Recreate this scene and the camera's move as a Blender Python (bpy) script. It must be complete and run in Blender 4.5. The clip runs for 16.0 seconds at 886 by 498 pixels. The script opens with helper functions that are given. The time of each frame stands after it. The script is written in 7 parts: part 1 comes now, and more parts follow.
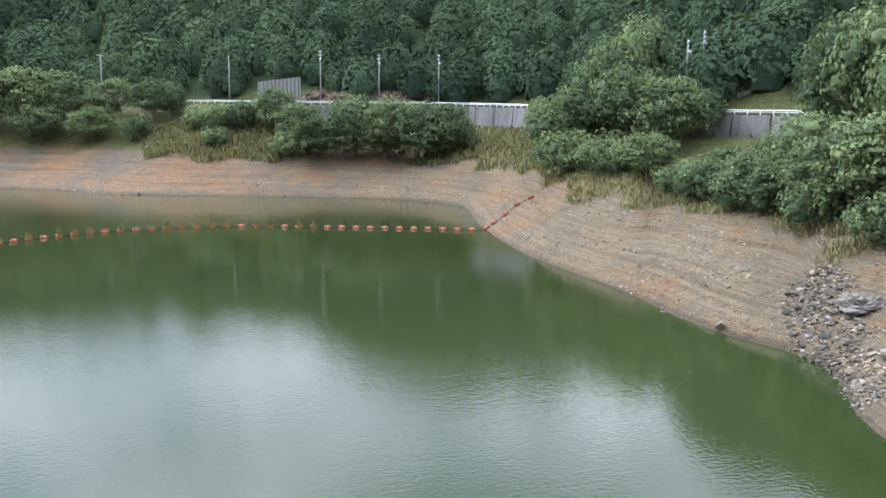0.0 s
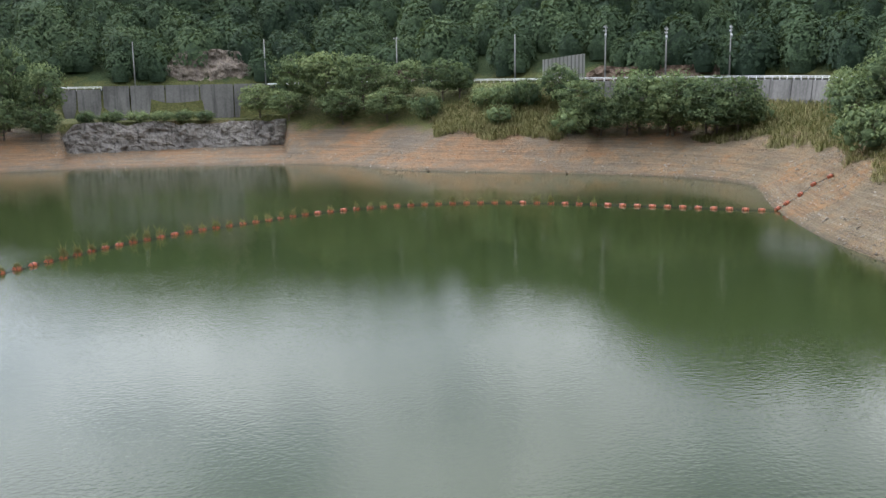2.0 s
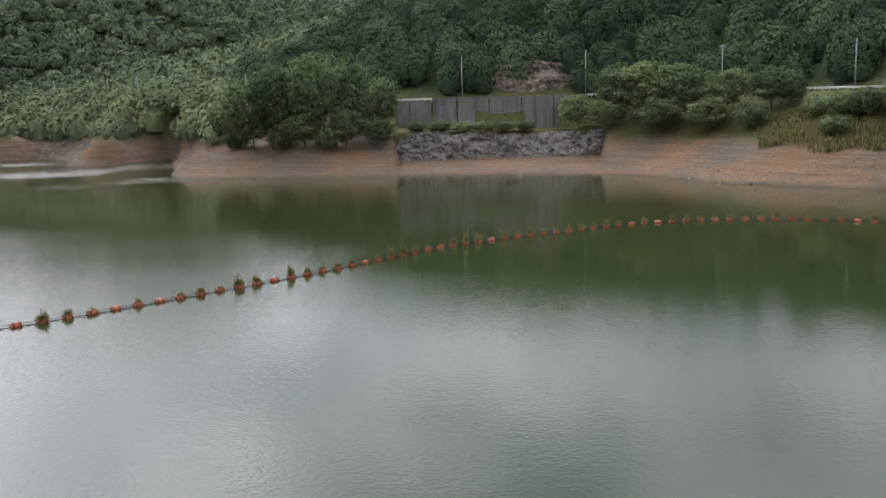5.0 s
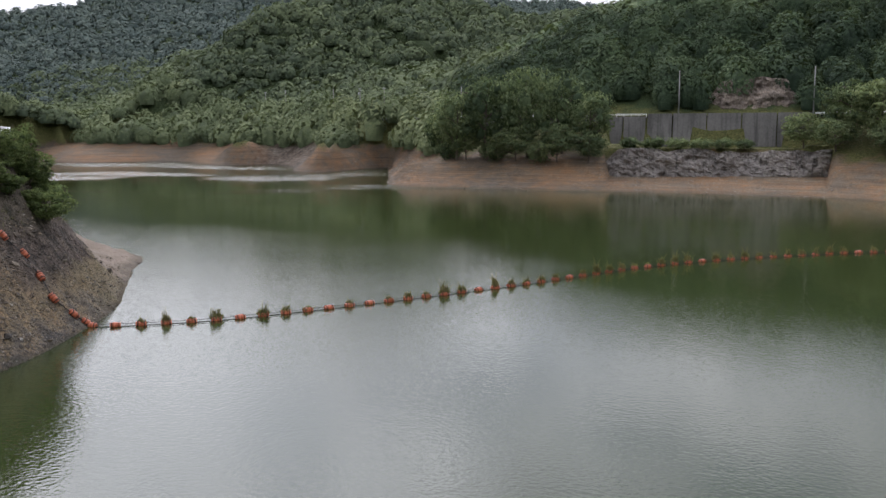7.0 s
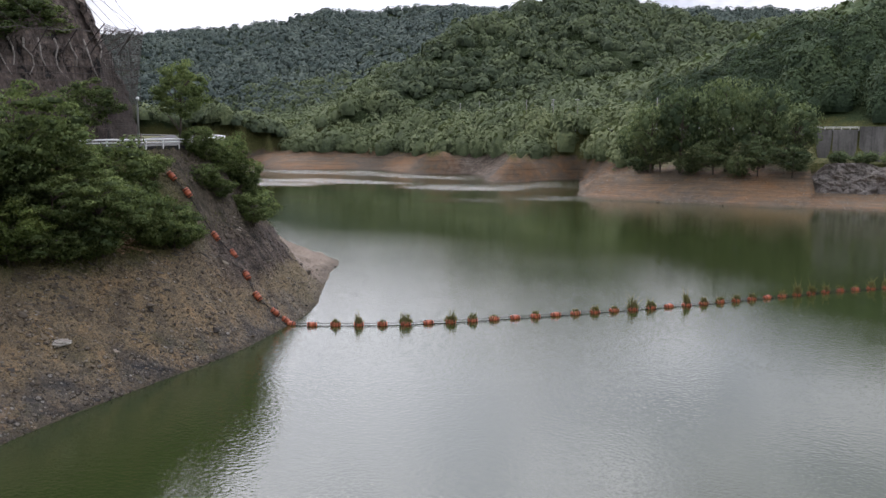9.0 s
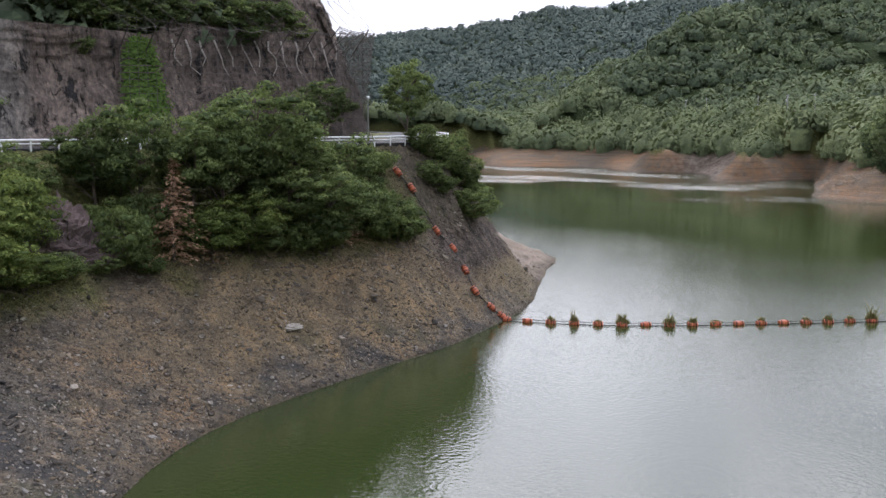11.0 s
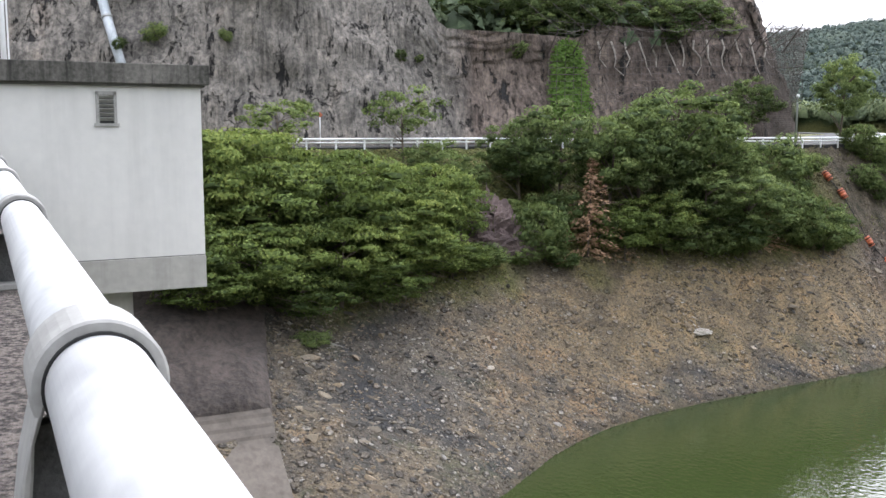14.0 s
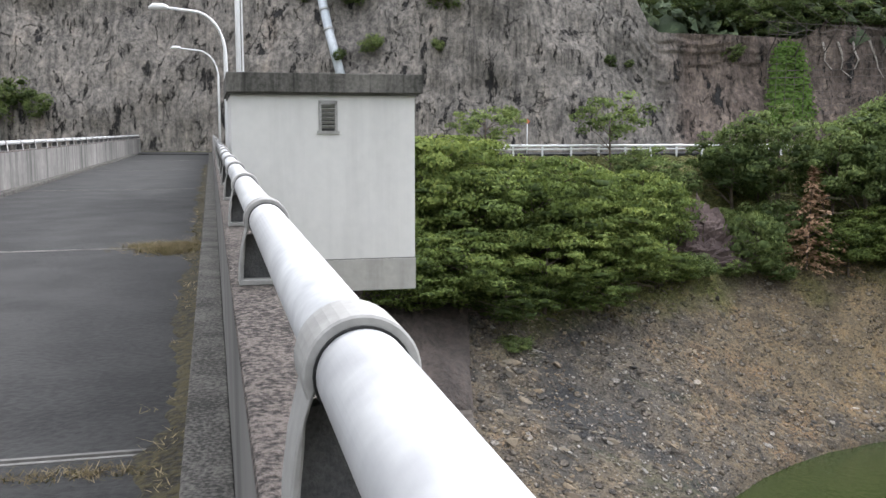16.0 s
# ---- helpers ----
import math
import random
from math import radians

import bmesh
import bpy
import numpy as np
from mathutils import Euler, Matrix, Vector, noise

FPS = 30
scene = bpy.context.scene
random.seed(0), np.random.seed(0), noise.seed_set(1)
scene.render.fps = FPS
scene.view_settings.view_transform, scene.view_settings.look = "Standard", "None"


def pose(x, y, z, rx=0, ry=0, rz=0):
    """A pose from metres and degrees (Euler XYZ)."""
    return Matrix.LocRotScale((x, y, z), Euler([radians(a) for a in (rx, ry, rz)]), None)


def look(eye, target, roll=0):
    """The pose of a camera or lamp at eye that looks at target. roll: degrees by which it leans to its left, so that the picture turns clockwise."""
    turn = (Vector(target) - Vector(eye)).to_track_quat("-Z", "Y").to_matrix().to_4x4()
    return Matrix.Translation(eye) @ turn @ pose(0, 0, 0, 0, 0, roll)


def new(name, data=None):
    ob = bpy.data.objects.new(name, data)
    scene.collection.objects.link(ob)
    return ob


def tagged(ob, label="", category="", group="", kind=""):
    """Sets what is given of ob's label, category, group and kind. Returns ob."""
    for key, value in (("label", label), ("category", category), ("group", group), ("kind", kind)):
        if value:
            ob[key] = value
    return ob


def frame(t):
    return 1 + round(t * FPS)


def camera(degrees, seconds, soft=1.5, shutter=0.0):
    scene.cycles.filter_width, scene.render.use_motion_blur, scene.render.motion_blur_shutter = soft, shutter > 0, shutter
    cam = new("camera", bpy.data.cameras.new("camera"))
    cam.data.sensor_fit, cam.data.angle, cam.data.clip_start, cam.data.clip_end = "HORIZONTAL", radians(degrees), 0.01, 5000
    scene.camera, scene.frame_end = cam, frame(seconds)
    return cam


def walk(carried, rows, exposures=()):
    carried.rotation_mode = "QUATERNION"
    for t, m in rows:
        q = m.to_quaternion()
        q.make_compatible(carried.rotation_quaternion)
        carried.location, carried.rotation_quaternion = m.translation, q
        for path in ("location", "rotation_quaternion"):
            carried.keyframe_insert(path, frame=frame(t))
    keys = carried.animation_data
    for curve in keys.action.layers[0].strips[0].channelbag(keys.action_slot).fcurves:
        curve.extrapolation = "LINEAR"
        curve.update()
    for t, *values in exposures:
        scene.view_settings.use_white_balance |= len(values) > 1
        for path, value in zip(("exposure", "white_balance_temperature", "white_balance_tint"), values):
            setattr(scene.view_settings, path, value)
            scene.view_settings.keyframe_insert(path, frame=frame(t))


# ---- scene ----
cam = camera(50.83, 16.0)
PATH = [  # seconds, place, turn
    (0.0, -0.04, 0.16, 16.673, 81.287, -0.31, -35.701),
    (0.5, -0.04, 0.16, 16.673, 80.617, -0.185, -30.933),
    (1.0, -0.04, 0.16, 16.673, 80.09, 0.175, -26.381),
    (1.5, -0.04, 0.16, 16.673, 79.917, 0.558, -22.663),
    (2.0, -0.04, 0.16, 16.673, 79.993, 0.931, -18.627),
    (2.5, -0.04, 0.16, 16.673, 80.219, 1.105, -15.675),
    (3.0, -0.04, 0.16, 16.673, 80.444, 1.159, -13.623),
    (3.5, -0.04, 0.16, 16.673, 80.659, 1.191, -10.776),
    (4.0, -0.04, 0.16, 16.673, 80.845, 1.227, -6.883),
    (4.2, -0.04, 0.16, 16.673, 80.861, 1.302, -5.171),
    (6.3, -0.04, 0.16, 16.673, 81.361, 0.762, 8.455),
    (6.5, -0.04, 0.16, 16.673, 81.599, 0.587, 9.837),
    (7.0, -0.04, 0.16, 16.673, 82.011, 0.266, 13.421),
    (7.5, -0.04, 0.16, 16.673, 82.296, 0.006, 16.799),
    (8.0, -0.04, 0.16, 16.673, 82.477, -0.109, 20.054),
    (8.2, -0.04, 0.16, 16.673, 82.5, -0.11, 21.27),
    (10.3, -0.04, 0.16, 16.673, 82.731, -0.093, 32.492),
    (10.5, -0.04, 0.16, 16.673, 82.638, -0.062, 34.248),
    (11.0, -0.04, 0.16, 16.673, 82.517, -0.052, 38.496),
    (11.5, -0.04, 0.16, 16.673, 82.548, -0.128, 42.818),
    (12.0, -0.04, 0.16, 16.673, 82.648, -0.165, 47.302),
    (12.5, -0.04, 0.16, 16.673, 82.752, -0.216, 51.796),
    (13.0, -0.04, 0.136, 16.673, 82.761, -0.215, 56.141),
    (13.5, -0.04, 0.108, 16.673, 82.637, -0.142, 59.963),
    (14.0, -0.04, 0.081, 16.673, 82.469, -0.167, 63.607),
    (14.5, -0.027, 0.063, 16.674, 82.4, -0.199, 66.944),
    (15.0, 0.0, 0.048, 16.679, 82.481, -0.16, 69.975),
    (15.5, 0.02, 0.03, 16.686, 82.631, -0.126, 72.875),
    (16.0, 0.0, 0.018, 16.682, 82.836, -0.022, 76.133),
]
walk(cam, [(r[0], pose(*r[1:])) for r in PATH], exposures=((0, 1.15, 5700, 10), (1.5, 0.9, 6000, 10), (3.5, 0.55, 6250, 14), (7, 0.15, 6300, 17), (9, 0.2, 6300, 18), (11, 0.42, 6200, 18), (12.5, 1.0, 6200, 14), (14.5, 1.18, 6400, 13), (16, 1.05, 6450, 12)))

# ---- world and sun ----
world = bpy.data.worlds.new("world")
scene.world = world
world.use_nodes = True
wn = world.node_tree
wn.nodes.clear()
SUN_EL, SUN_AZ = radians(40), radians(-32)


def nd(nt, kind, **ins):
    """A shader node with its inputs set or linked; an underscore stands for a space."""
    node = nt.nodes.new("ShaderNode" + kind)
    for key, value in ins.items():
        sock = node.inputs[int(key[1:])] if key[0] == "i" and key[1:].isdigit() else node.inputs[key.replace("_", " ")]
        if isinstance(value, bpy.types.NodeSocket):
            nt.links.new(value, sock)
        else:
            sock.default_value = value
    return node


def ramp(nt, fac, stops):
    node = nd(nt, "ValToRGB", Fac=fac)
    els = node.color_ramp.elements
    while len(els) < len(stops):
        els.new(0.5)
    for el, (p, c) in zip(els, stops):
        el.position, el.color = p, (*c, 1) if len(c) == 3 else c
    return node.outputs[0]


def mix(nt, fac, a, b, mode="MIX"):
    node = nt.nodes.new("ShaderNodeMix")
    node.data_type, node.blend_type = "RGBA", mode
    for sock, value in ((node.inputs[0], fac), (node.inputs[6], a), (node.inputs[7], b)):
        if isinstance(value, bpy.types.NodeSocket):
            nt.links.new(value, sock)
        else:
            sock.default_value = (*value, 1) if isinstance(value, tuple) and len(value) == 3 else value
    return node.outputs[2]


def math_node(nt, op, a, b=0.0, c=0.0):
    node = nt.nodes.new("ShaderNodeMath")
    node.operation = op
    for sock, value in zip(node.inputs, (a, b, c)):
        if isinstance(value, bpy.types.NodeSocket):
            nt.links.new(value, sock)
        else:
            sock.default_value = value
    return node.outputs[0]


def span(nt, value, lo, hi, a=0.0, b=1.0):
    node = nd(nt, "MapRange", i0=value, i1=lo, i2=hi, i3=a, i4=b)
    return node.outputs[0]


def build_sky():
    sky = wn.nodes.new("ShaderNodeTexSky")
    sky.sky_type, sky.sun_disc = "NISHITA", False
    sky.sun_elevation, sky.sun_rotation = SUN_EL, SUN_AZ
    sky.air_density, sky.dust_density = 1.0, 2.0
    co = nd(wn, "TexCoord").outputs["Generated"]
    flat = nd(wn, "Mapping", Vector=co, Location=(3.8, -6.5, -4.3), Scale=(1.0, 1.0, 2.2)).outputs[0]
    n1 = nd(wn, "TexNoise", Vector=flat, Scale=2.6, Detail=6.0, Roughness=0.55).outputs["Fac"]
    cover = ramp(wn, n1, [(0.34, (0.25, 0.25, 0.25)), (0.52, (1, 1, 1))])
    n2 = nd(wn, "TexNoise", Vector=flat, Scale=5.0, Detail=8.0, Roughness=0.62).outputs["Fac"]
    cloud = ramp(wn, n2, [(0.36, (9.6, 10.4, 11.8)), (0.66, (23.0, 23.2, 23.6))])
    # clouds are brightest round the veiled sun
    toward = (math.sin(SUN_AZ) * math.cos(SUN_EL), math.cos(SUN_AZ) * math.cos(SUN_EL), math.sin(SUN_EL))
    dot = nd(wn, "VectorMath", i0=co, i1=toward)
    dot.operation = "DOT_PRODUCT"
    glow = math_node(wn, "ADD", 0.52, math_node(wn, "MULTIPLY", math_node(wn, "POWER", math_node(wn, "MAXIMUM", dot.outputs["Value"], 0.0), 8.0), 1.35))
    # an overcast sky is darker towards the horizon
    high = nd(wn, "SeparateXYZ", Vector=co).outputs[2]
    glow = math_node(wn, "MULTIPLY", glow, span(wn, high, 0.0, 0.9, 0.8, 2.1))
    cloud = mix(wn, 1.0, cloud, glow, "MULTIPLY")
    col = mix(wn, cover, sky.outputs[0], cloud)
    bg = nd(wn, "Background", Color=col, Strength=0.085)
    out = nd(wn, "OutputWorld")
    wn.links.new(bg.outputs[0], out.inputs[0])


build_sky()
sun_data = bpy.data.lights.new("sun", "SUN")
sun_data.energy, sun_data.angle, sun_data.color = 0.55, radians(25), (1.0, 0.96, 0.9)
sun = new("sun", sun_data)
sun.matrix_world = look((100 * math.sin(SUN_AZ) * math.cos(SUN_EL), 100 * math.cos(SUN_AZ) * math.cos(SUN_EL), 100 * math.sin(SUN_EL)), (0, 0, 0))

# ---- materials ----
def start(name):
    m = bpy.data.materials.new(name)
    m.use_nodes = True
    nt = m.node_tree
    b = nt.nodes["Principled BSDF"]
    return m, nt, b


def put(nt, sock, value):
    if isinstance(value, bpy.types.NodeSocket):
        nt.links.new(value, sock)
    else:
        sock.default_value = (*value, 1) if isinstance(value, tuple) and len(value) == 3 else value


def where(nt, own=False):
    return nd(nt, "TexCoord").outputs["Object"] if own else nd(nt, "NewGeometry").outputs["Position"]


def noisy(nt, co, scale, detail=4.0, rough=0.55, dist=0.0):
    return nd(nt, "TexNoise", Vector=co, Scale=scale, Detail=detail, Roughness=rough, Distortion=dist).outputs["Fac"]


def relief(nt, b, height, strength, distance):
    put(nt, b.inputs["Normal"], nd(nt, "Bump", Height=height, Strength=strength, Distance=distance).outputs[0])


def surface(name, c1, c2, scale=3.0, rough=0.7, bump=0.3, depth=0.02, metal=0.0, own=False, streak=0.0, c3=None, grain=0.4):
    """A worn surface: two tones at two scales, fine relief, and vertical runs of dirt if wanted."""
    m, nt, b = start(name)
    co = where(nt, own)
    big, fine = noisy(nt, co, scale * 0.15, 5.0), noisy(nt, co, scale * 2.5, 6.0)
    f = math_node(nt, "ADD", math_node(nt, "MULTIPLY", big, 1 - grain), math_node(nt, "MULTIPLY", fine, grain))
    col = ramp(nt, f, [(0.36 + 0.06 * (grain > 0.5), c1), (0.64 - 0.06 * (grain > 0.5), c2)])
    if streak:
        st = noisy(nt, nd(nt, "Mapping", Vector=co, Scale=(1.0, 1.0, 0.06)).outputs[0], scale * 1.2, 5.0, 0.65)
        col = mix(nt, ramp(nt, st, [(0.48, (0, 0, 0)), (0.68, (streak, streak, streak))]), col, c3 or tuple(v * 0.35 for v in c1))
    put(nt, b.inputs["Base Color"], col)
    b.inputs["Metallic"].default_value = metal
    put(nt, b.inputs["Roughness"], span(nt, fine, 0.3, 0.7, rough - 0.08, rough + 0.08))
    relief(nt, b, fine, bump, depth)
    return m


def make_ground():
    m, nt, b = start("bank_soil")
    co = where(nt)
    sep = nd(nt, "SeparateXYZ", Vector=co)
    x, y, z = sep.outputs
    big, mid, fine = noisy(nt, co, 0.06, 4.0), noisy(nt, co, 0.45, 5.0, 0.6), noisy(nt, co, 2.2, 6.0, 0.65)
    # bare drawdown bank: orange clay, brown earth, grey gravel
    soil = ramp(nt, math_node(nt, "ADD", math_node(nt, "MULTIPLY", big, 0.55), math_node(nt, "MULTIPLY", mid, 0.45)),
                [(0.36, (0.125, 0.106, 0.086)), (0.45, (0.155, 0.118, 0.083)), (0.52, (0.215, 0.132, 0.075)), (0.62, (0.265, 0.14, 0.066))])
    grey = ramp(nt, math_node(nt, "ADD", math_node(nt, "MULTIPLY", big, 0.4), math_node(nt, "MULTIPLY", mid, 0.6)),
                [(0.36, (0.062, 0.06, 0.057)), (0.46, (0.135, 0.118, 0.096)), (0.54, (0.195, 0.153, 0.103)), (0.64, (0.25, 0.16, 0.09))])
    slant = nd(nt, "Mapping", Vector=nd(nt, "Mapping", Vector=co, Rotation=(0.46, 0, 0)).outputs[0], Scale=(1.0, 0.4, 1.6)).outputs[0]
    strata = noisy(nt, slant, 1.6, 5.0, 0.65)
    grey = mix(nt, ramp(nt, strata, [(0.52, (0, 0, 0)), (0.6, (0.7, 0.7, 0.7))]), grey, (0.035, 0.033, 0.032))
    grey = mix(nt, ramp(nt, noisy(nt, slant, 0.28, 5.0, 0.65), [(0.52, (0, 0, 0)), (0.6, (0.85, 0.85, 0.85))]), grey, (0.042, 0.043, 0.046))
    grey = mix(nt, ramp(nt, noisy(nt, slant, 0.22, 4.0, 0.6, 0.3), [(0.58, (0, 0, 0)), (0.66, (0.7, 0.7, 0.7))]), grey, (0.085, 0.09, 0.05))
    tan = ramp(nt, mid, [(0.35, (0.14, 0.108, 0.066)), (0.5, (0.225, 0.17, 0.098)), (0.65, (0.3, 0.212, 0.112))])
    upper = math_node(nt, "MULTIPLY", span(nt, y, 23.0, 36.0), span(nt, math_node(nt, "ADD", z, math_node(nt, "MULTIPLY", mid, 5.0)), 3.2, 5.0))
    grey = mix(nt, math_node(nt, "MULTIPLY", upper, 0.66), grey, tan)
    grey = mix(nt, math_node(nt, "MULTIPLY", math_node(nt, "SUBTRACT", 1.0, span(nt, y, 24.0, 40.0)), 0.3), grey, ramp(nt, mid, [(0.4, (0.034, 0.034, 0.034)), (0.6, (0.1, 0.09, 0.075))]))
    terrace = ramp(nt, math_node(nt, "ADD", math_node(nt, "MULTIPLY", big, 0.5), math_node(nt, "MULTIPLY", mid, 0.5)),
                   [(0.36, (0.115, 0.094, 0.062)), (0.46, (0.155, 0.12, 0.074)), (0.54, (0.19, 0.13, 0.072)), (0.62, (0.22, 0.12, 0.052))])
    base = mix(nt, span(nt, x, -66.0, -74.0), grey, soil)
    base = mix(nt, span(nt, x, -36.0, 20.0), base, terrace)
    base = mix(nt, span(nt, y, 130.0, 170.0, 0.0, 0.75), base, soil)
    # water lines left as the level fell
    level = nd(nt, "Mapping", Vector=co, Scale=(0.05, 0.05, 2.6)).outputs[0]
    lines = noisy(nt, level, 1.0, 4.0, 0.6)
    terr = math_node(nt, "MULTIPLY", math_node(nt, "MAXIMUM", span(nt, x, -30.0, 10.0), span(nt, y, 130.0, 170.0)), 0.6)
    shelf = math_node(nt, "MULTIPLY", math_node(nt, "MULTIPLY", span(nt, x, -150.0, -142.0), math_node(nt, "SUBTRACT", 1.0, span(nt, x, -118.0, -112.0))), span(nt, y, 230.0, 250.0))
    base = mix(nt, math_node(nt, "MULTIPLY", shelf, 0.85), base, ramp(nt, noisy(nt, co, 0.5, 7.0, 0.7), [(0.38, (0.05, 0.042, 0.038)), (0.5, (0.14, 0.115, 0.095)), (0.64, (0.27, 0.235, 0.2))]))
    base = mix(nt, math_node(nt, "MULTIPLY", ramp(nt, lines, [(0.36, (1, 1, 1)), (0.5, (0, 0, 0))]), terr), base, (0.10, 0.07, 0.045))
    fine_level = nd(nt, "Mapping", Vector=co, Scale=(0.05, 0.05, 9.0)).outputs[0]
    ledges = noisy(nt, fine_level, 1.0, 3.0, 0.6)
    base = mix(nt, math_node(nt, "MULTIPLY", ramp(nt, ledges, [(0.4, (1, 1, 1)), (0.47, (0, 0, 0))]), math_node(nt, "MULTIPLY", terr, 0.8)), base, (0.085, 0.06, 0.04))
    base = mix(nt, math_node(nt, "MULTIPLY", ramp(nt, ledges, [(0.55, (0, 0, 0)), (0.62, (1, 1, 1))]), math_node(nt, "MULTIPLY", terr, 0.45)), base, (0.25, 0.21, 0.16))
    # stones, thick on the steep bank, thinner elsewhere
    rocky = math_node(nt, "SUBTRACT", 1.0, span(nt, x, -38.0, -20.0))
    stone = 0.0
    for scale, lim in ((1.3, 0.28), (2.6, 0.32), (5.5, 0.36)):
        vor = nd(nt, "TexVoronoi", Vector=nd(nt, "Mapping", Vector=co, Scale=(1.0, 1.0, 1.6)).outputs[0], Scale=scale, Randomness=1.0)
        pick = nd(nt, "SeparateColor", Color=vor.outputs["Color"]).outputs
        cover = math_node(nt, "MULTIPLY", ramp(nt, vor.outputs["Distance"], [(lim - 0.05, (1, 1, 1)), (lim + 0.06, (0, 0, 0))]),
                          math_node(nt, "GREATER_THAN", math_node(nt, "ADD", pick[0], math_node(nt, "MULTIPLY", rocky, 0.38)), math_node(nt, "ADD", 0.62, math_node(nt, "MULTIPLY", math_node(nt, "SUBTRACT", 0.5, mid), 1.6))))
        tone = ramp(nt, pick[1], [(0.0, (0.05, 0.05, 0.052)), (0.4, (0.115, 0.1, 0.085)), (0.8, (0.19, 0.165, 0.135)), (1.0, (0.36, 0.34, 0.31))])
        base = mix(nt, math_node(nt, "MULTIPLY", cover, math_node(nt, "SUBTRACT", 0.8, math_node(nt, "ADD", math_node(nt, "MULTIPLY", upper, 0.35), math_node(nt, "MULTIPLY", terr, 0.6)))), base, tone)
        stone = math_node(nt, "ADD", math_node(nt, "MULTIPLY", cover, 1.0 / scale), stone)
    # bedrock spur at the bend and the smooth concrete bed beyond it
    leftside = math_node(nt, "MULTIPLY", math_node(nt, "SUBTRACT", 1.0, span(nt, x, -42.0, -38.0)), math_node(nt, "SUBTRACT", 1.0, span(nt, y, 125.0, 140.0)))
    spur = math_node(nt, "MULTIPLY", leftside, math_node(nt, "MULTIPLY", span(nt, y, 58.0, 63.0), span(nt, math_node(nt, "ADD", z, math_node(nt, "MULTIPLY", mid, 5.0)), 5.5, 7.0)))
    spur = math_node(nt, "MULTIPLY", spur, math_node(nt, "SUBTRACT", 1.0, span(nt, x, -66.0, -74.0)))
    rock = ramp(nt, noisy(nt, nd(nt, "Mapping", Vector=co, Scale=(1.0, 1.0, 0.5)).outputs[0], 1.2, 7.0, 0.7), [(0.38, (0.03, 0.027, 0.027)), (0.5, (0.085, 0.07, 0.062)), (0.62, (0.15, 0.12, 0.1))])
    base = mix(nt, math_node(nt, "MULTIPLY", spur, 0.9), base, rock)
    olive = math_node(nt, "MULTIPLY", leftside, math_node(nt, "MULTIPLY", span(nt, y, 66.0, 74.0), math_node(nt, "SUBTRACT", 1.0, spur)))
    base = mix(nt, math_node(nt, "MULTIPLY", olive, 0.55), base, (0.19, 0.155, 0.09))
    bed = math_node(nt, "MULTIPLY", leftside, math_node(nt, "MULTIPLY", span(nt, y, 83.5, 85.0), span(nt, x, -80.0, -77.0)))
    base = mix(nt, math_node(nt, "MULTIPLY", bed, 0.9), base, ramp(nt, mid, [(0.35, (0.2, 0.16, 0.125)), (0.65, (0.26, 0.215, 0.175))]))
    stone = math_node(nt, "MULTIPLY", stone, math_node(nt, "SUBTRACT", 1.0, bed))
    # wet rim
    wet = ramp(nt, math_node(nt, "ADD", z, math_node(nt, "MULTIPLY", mid, 0.5)), [(0.35, (1, 1, 1)), (0.75, (0, 0, 0))])
    base = mix(nt, math_node(nt, "MULTIPLY", wet, 0.6), base, (0.06, 0.05, 0.035))
    # scrub and forest floor
    zz = math_node(nt, "ADD", z, math_node(nt, "MULTIPLY", math_node(nt, "SUBTRACT", noisy(nt, co, 0.16, 5.0, 0.6), 0.5), 9.0))
    green = ramp(nt, fine, [(0.3, (0.045, 0.06, 0.018)), (0.5, (0.1, 0.105, 0.035)), (0.7, (0.17, 0.15, 0.06))])
    base = mix(nt, math_node(nt, "MULTIPLY", ramp(nt, span(nt, zz, 5.5, 9.5), [(0.25, (0, 0, 0)), (0.75, (1, 1, 1))]), math_node(nt, "SUBTRACT", 1.0, math_node(nt, "MULTIPLY", spur, 0.85))), base, green)
    floor = ramp(nt, fine, [(0.3, (0.028, 0.045, 0.02)), (0.7, (0.065, 0.09, 0.035))])
    base = mix(nt, span(nt, zz, 17.5, 20.0), base, floor)
    grit = noisy(nt, co, 7.0, 8.0, 0.8)
    base = mix(nt, 1.0, base, ramp(nt, grit, [(0.36, (0.55, 0.55, 0.56)), (0.5, (1.0, 1.0, 1.0)), (0.64, (1.6, 1.56, 1.5))]), "MULTIPLY")
    put(nt, b.inputs["Base Color"], base)
    b.inputs["Roughness"].default_value = 0.9
    b.inputs["Specular IOR Level"].default_value = 0.2
    h = math_node(nt, "ADD", math_node(nt, "ADD", math_node(nt, "MULTIPLY", fine, 0.5), math_node(nt, "MULTIPLY", grit, 0.25)), math_node(nt, "ADD", math_node(nt, "MULTIPLY", math_node(nt, "ADD", lines, ledges), terr), math_node(nt, "MULTIPLY", stone, 1.2)))
    relief(nt, b, h, 1.0, 0.35)
    return m


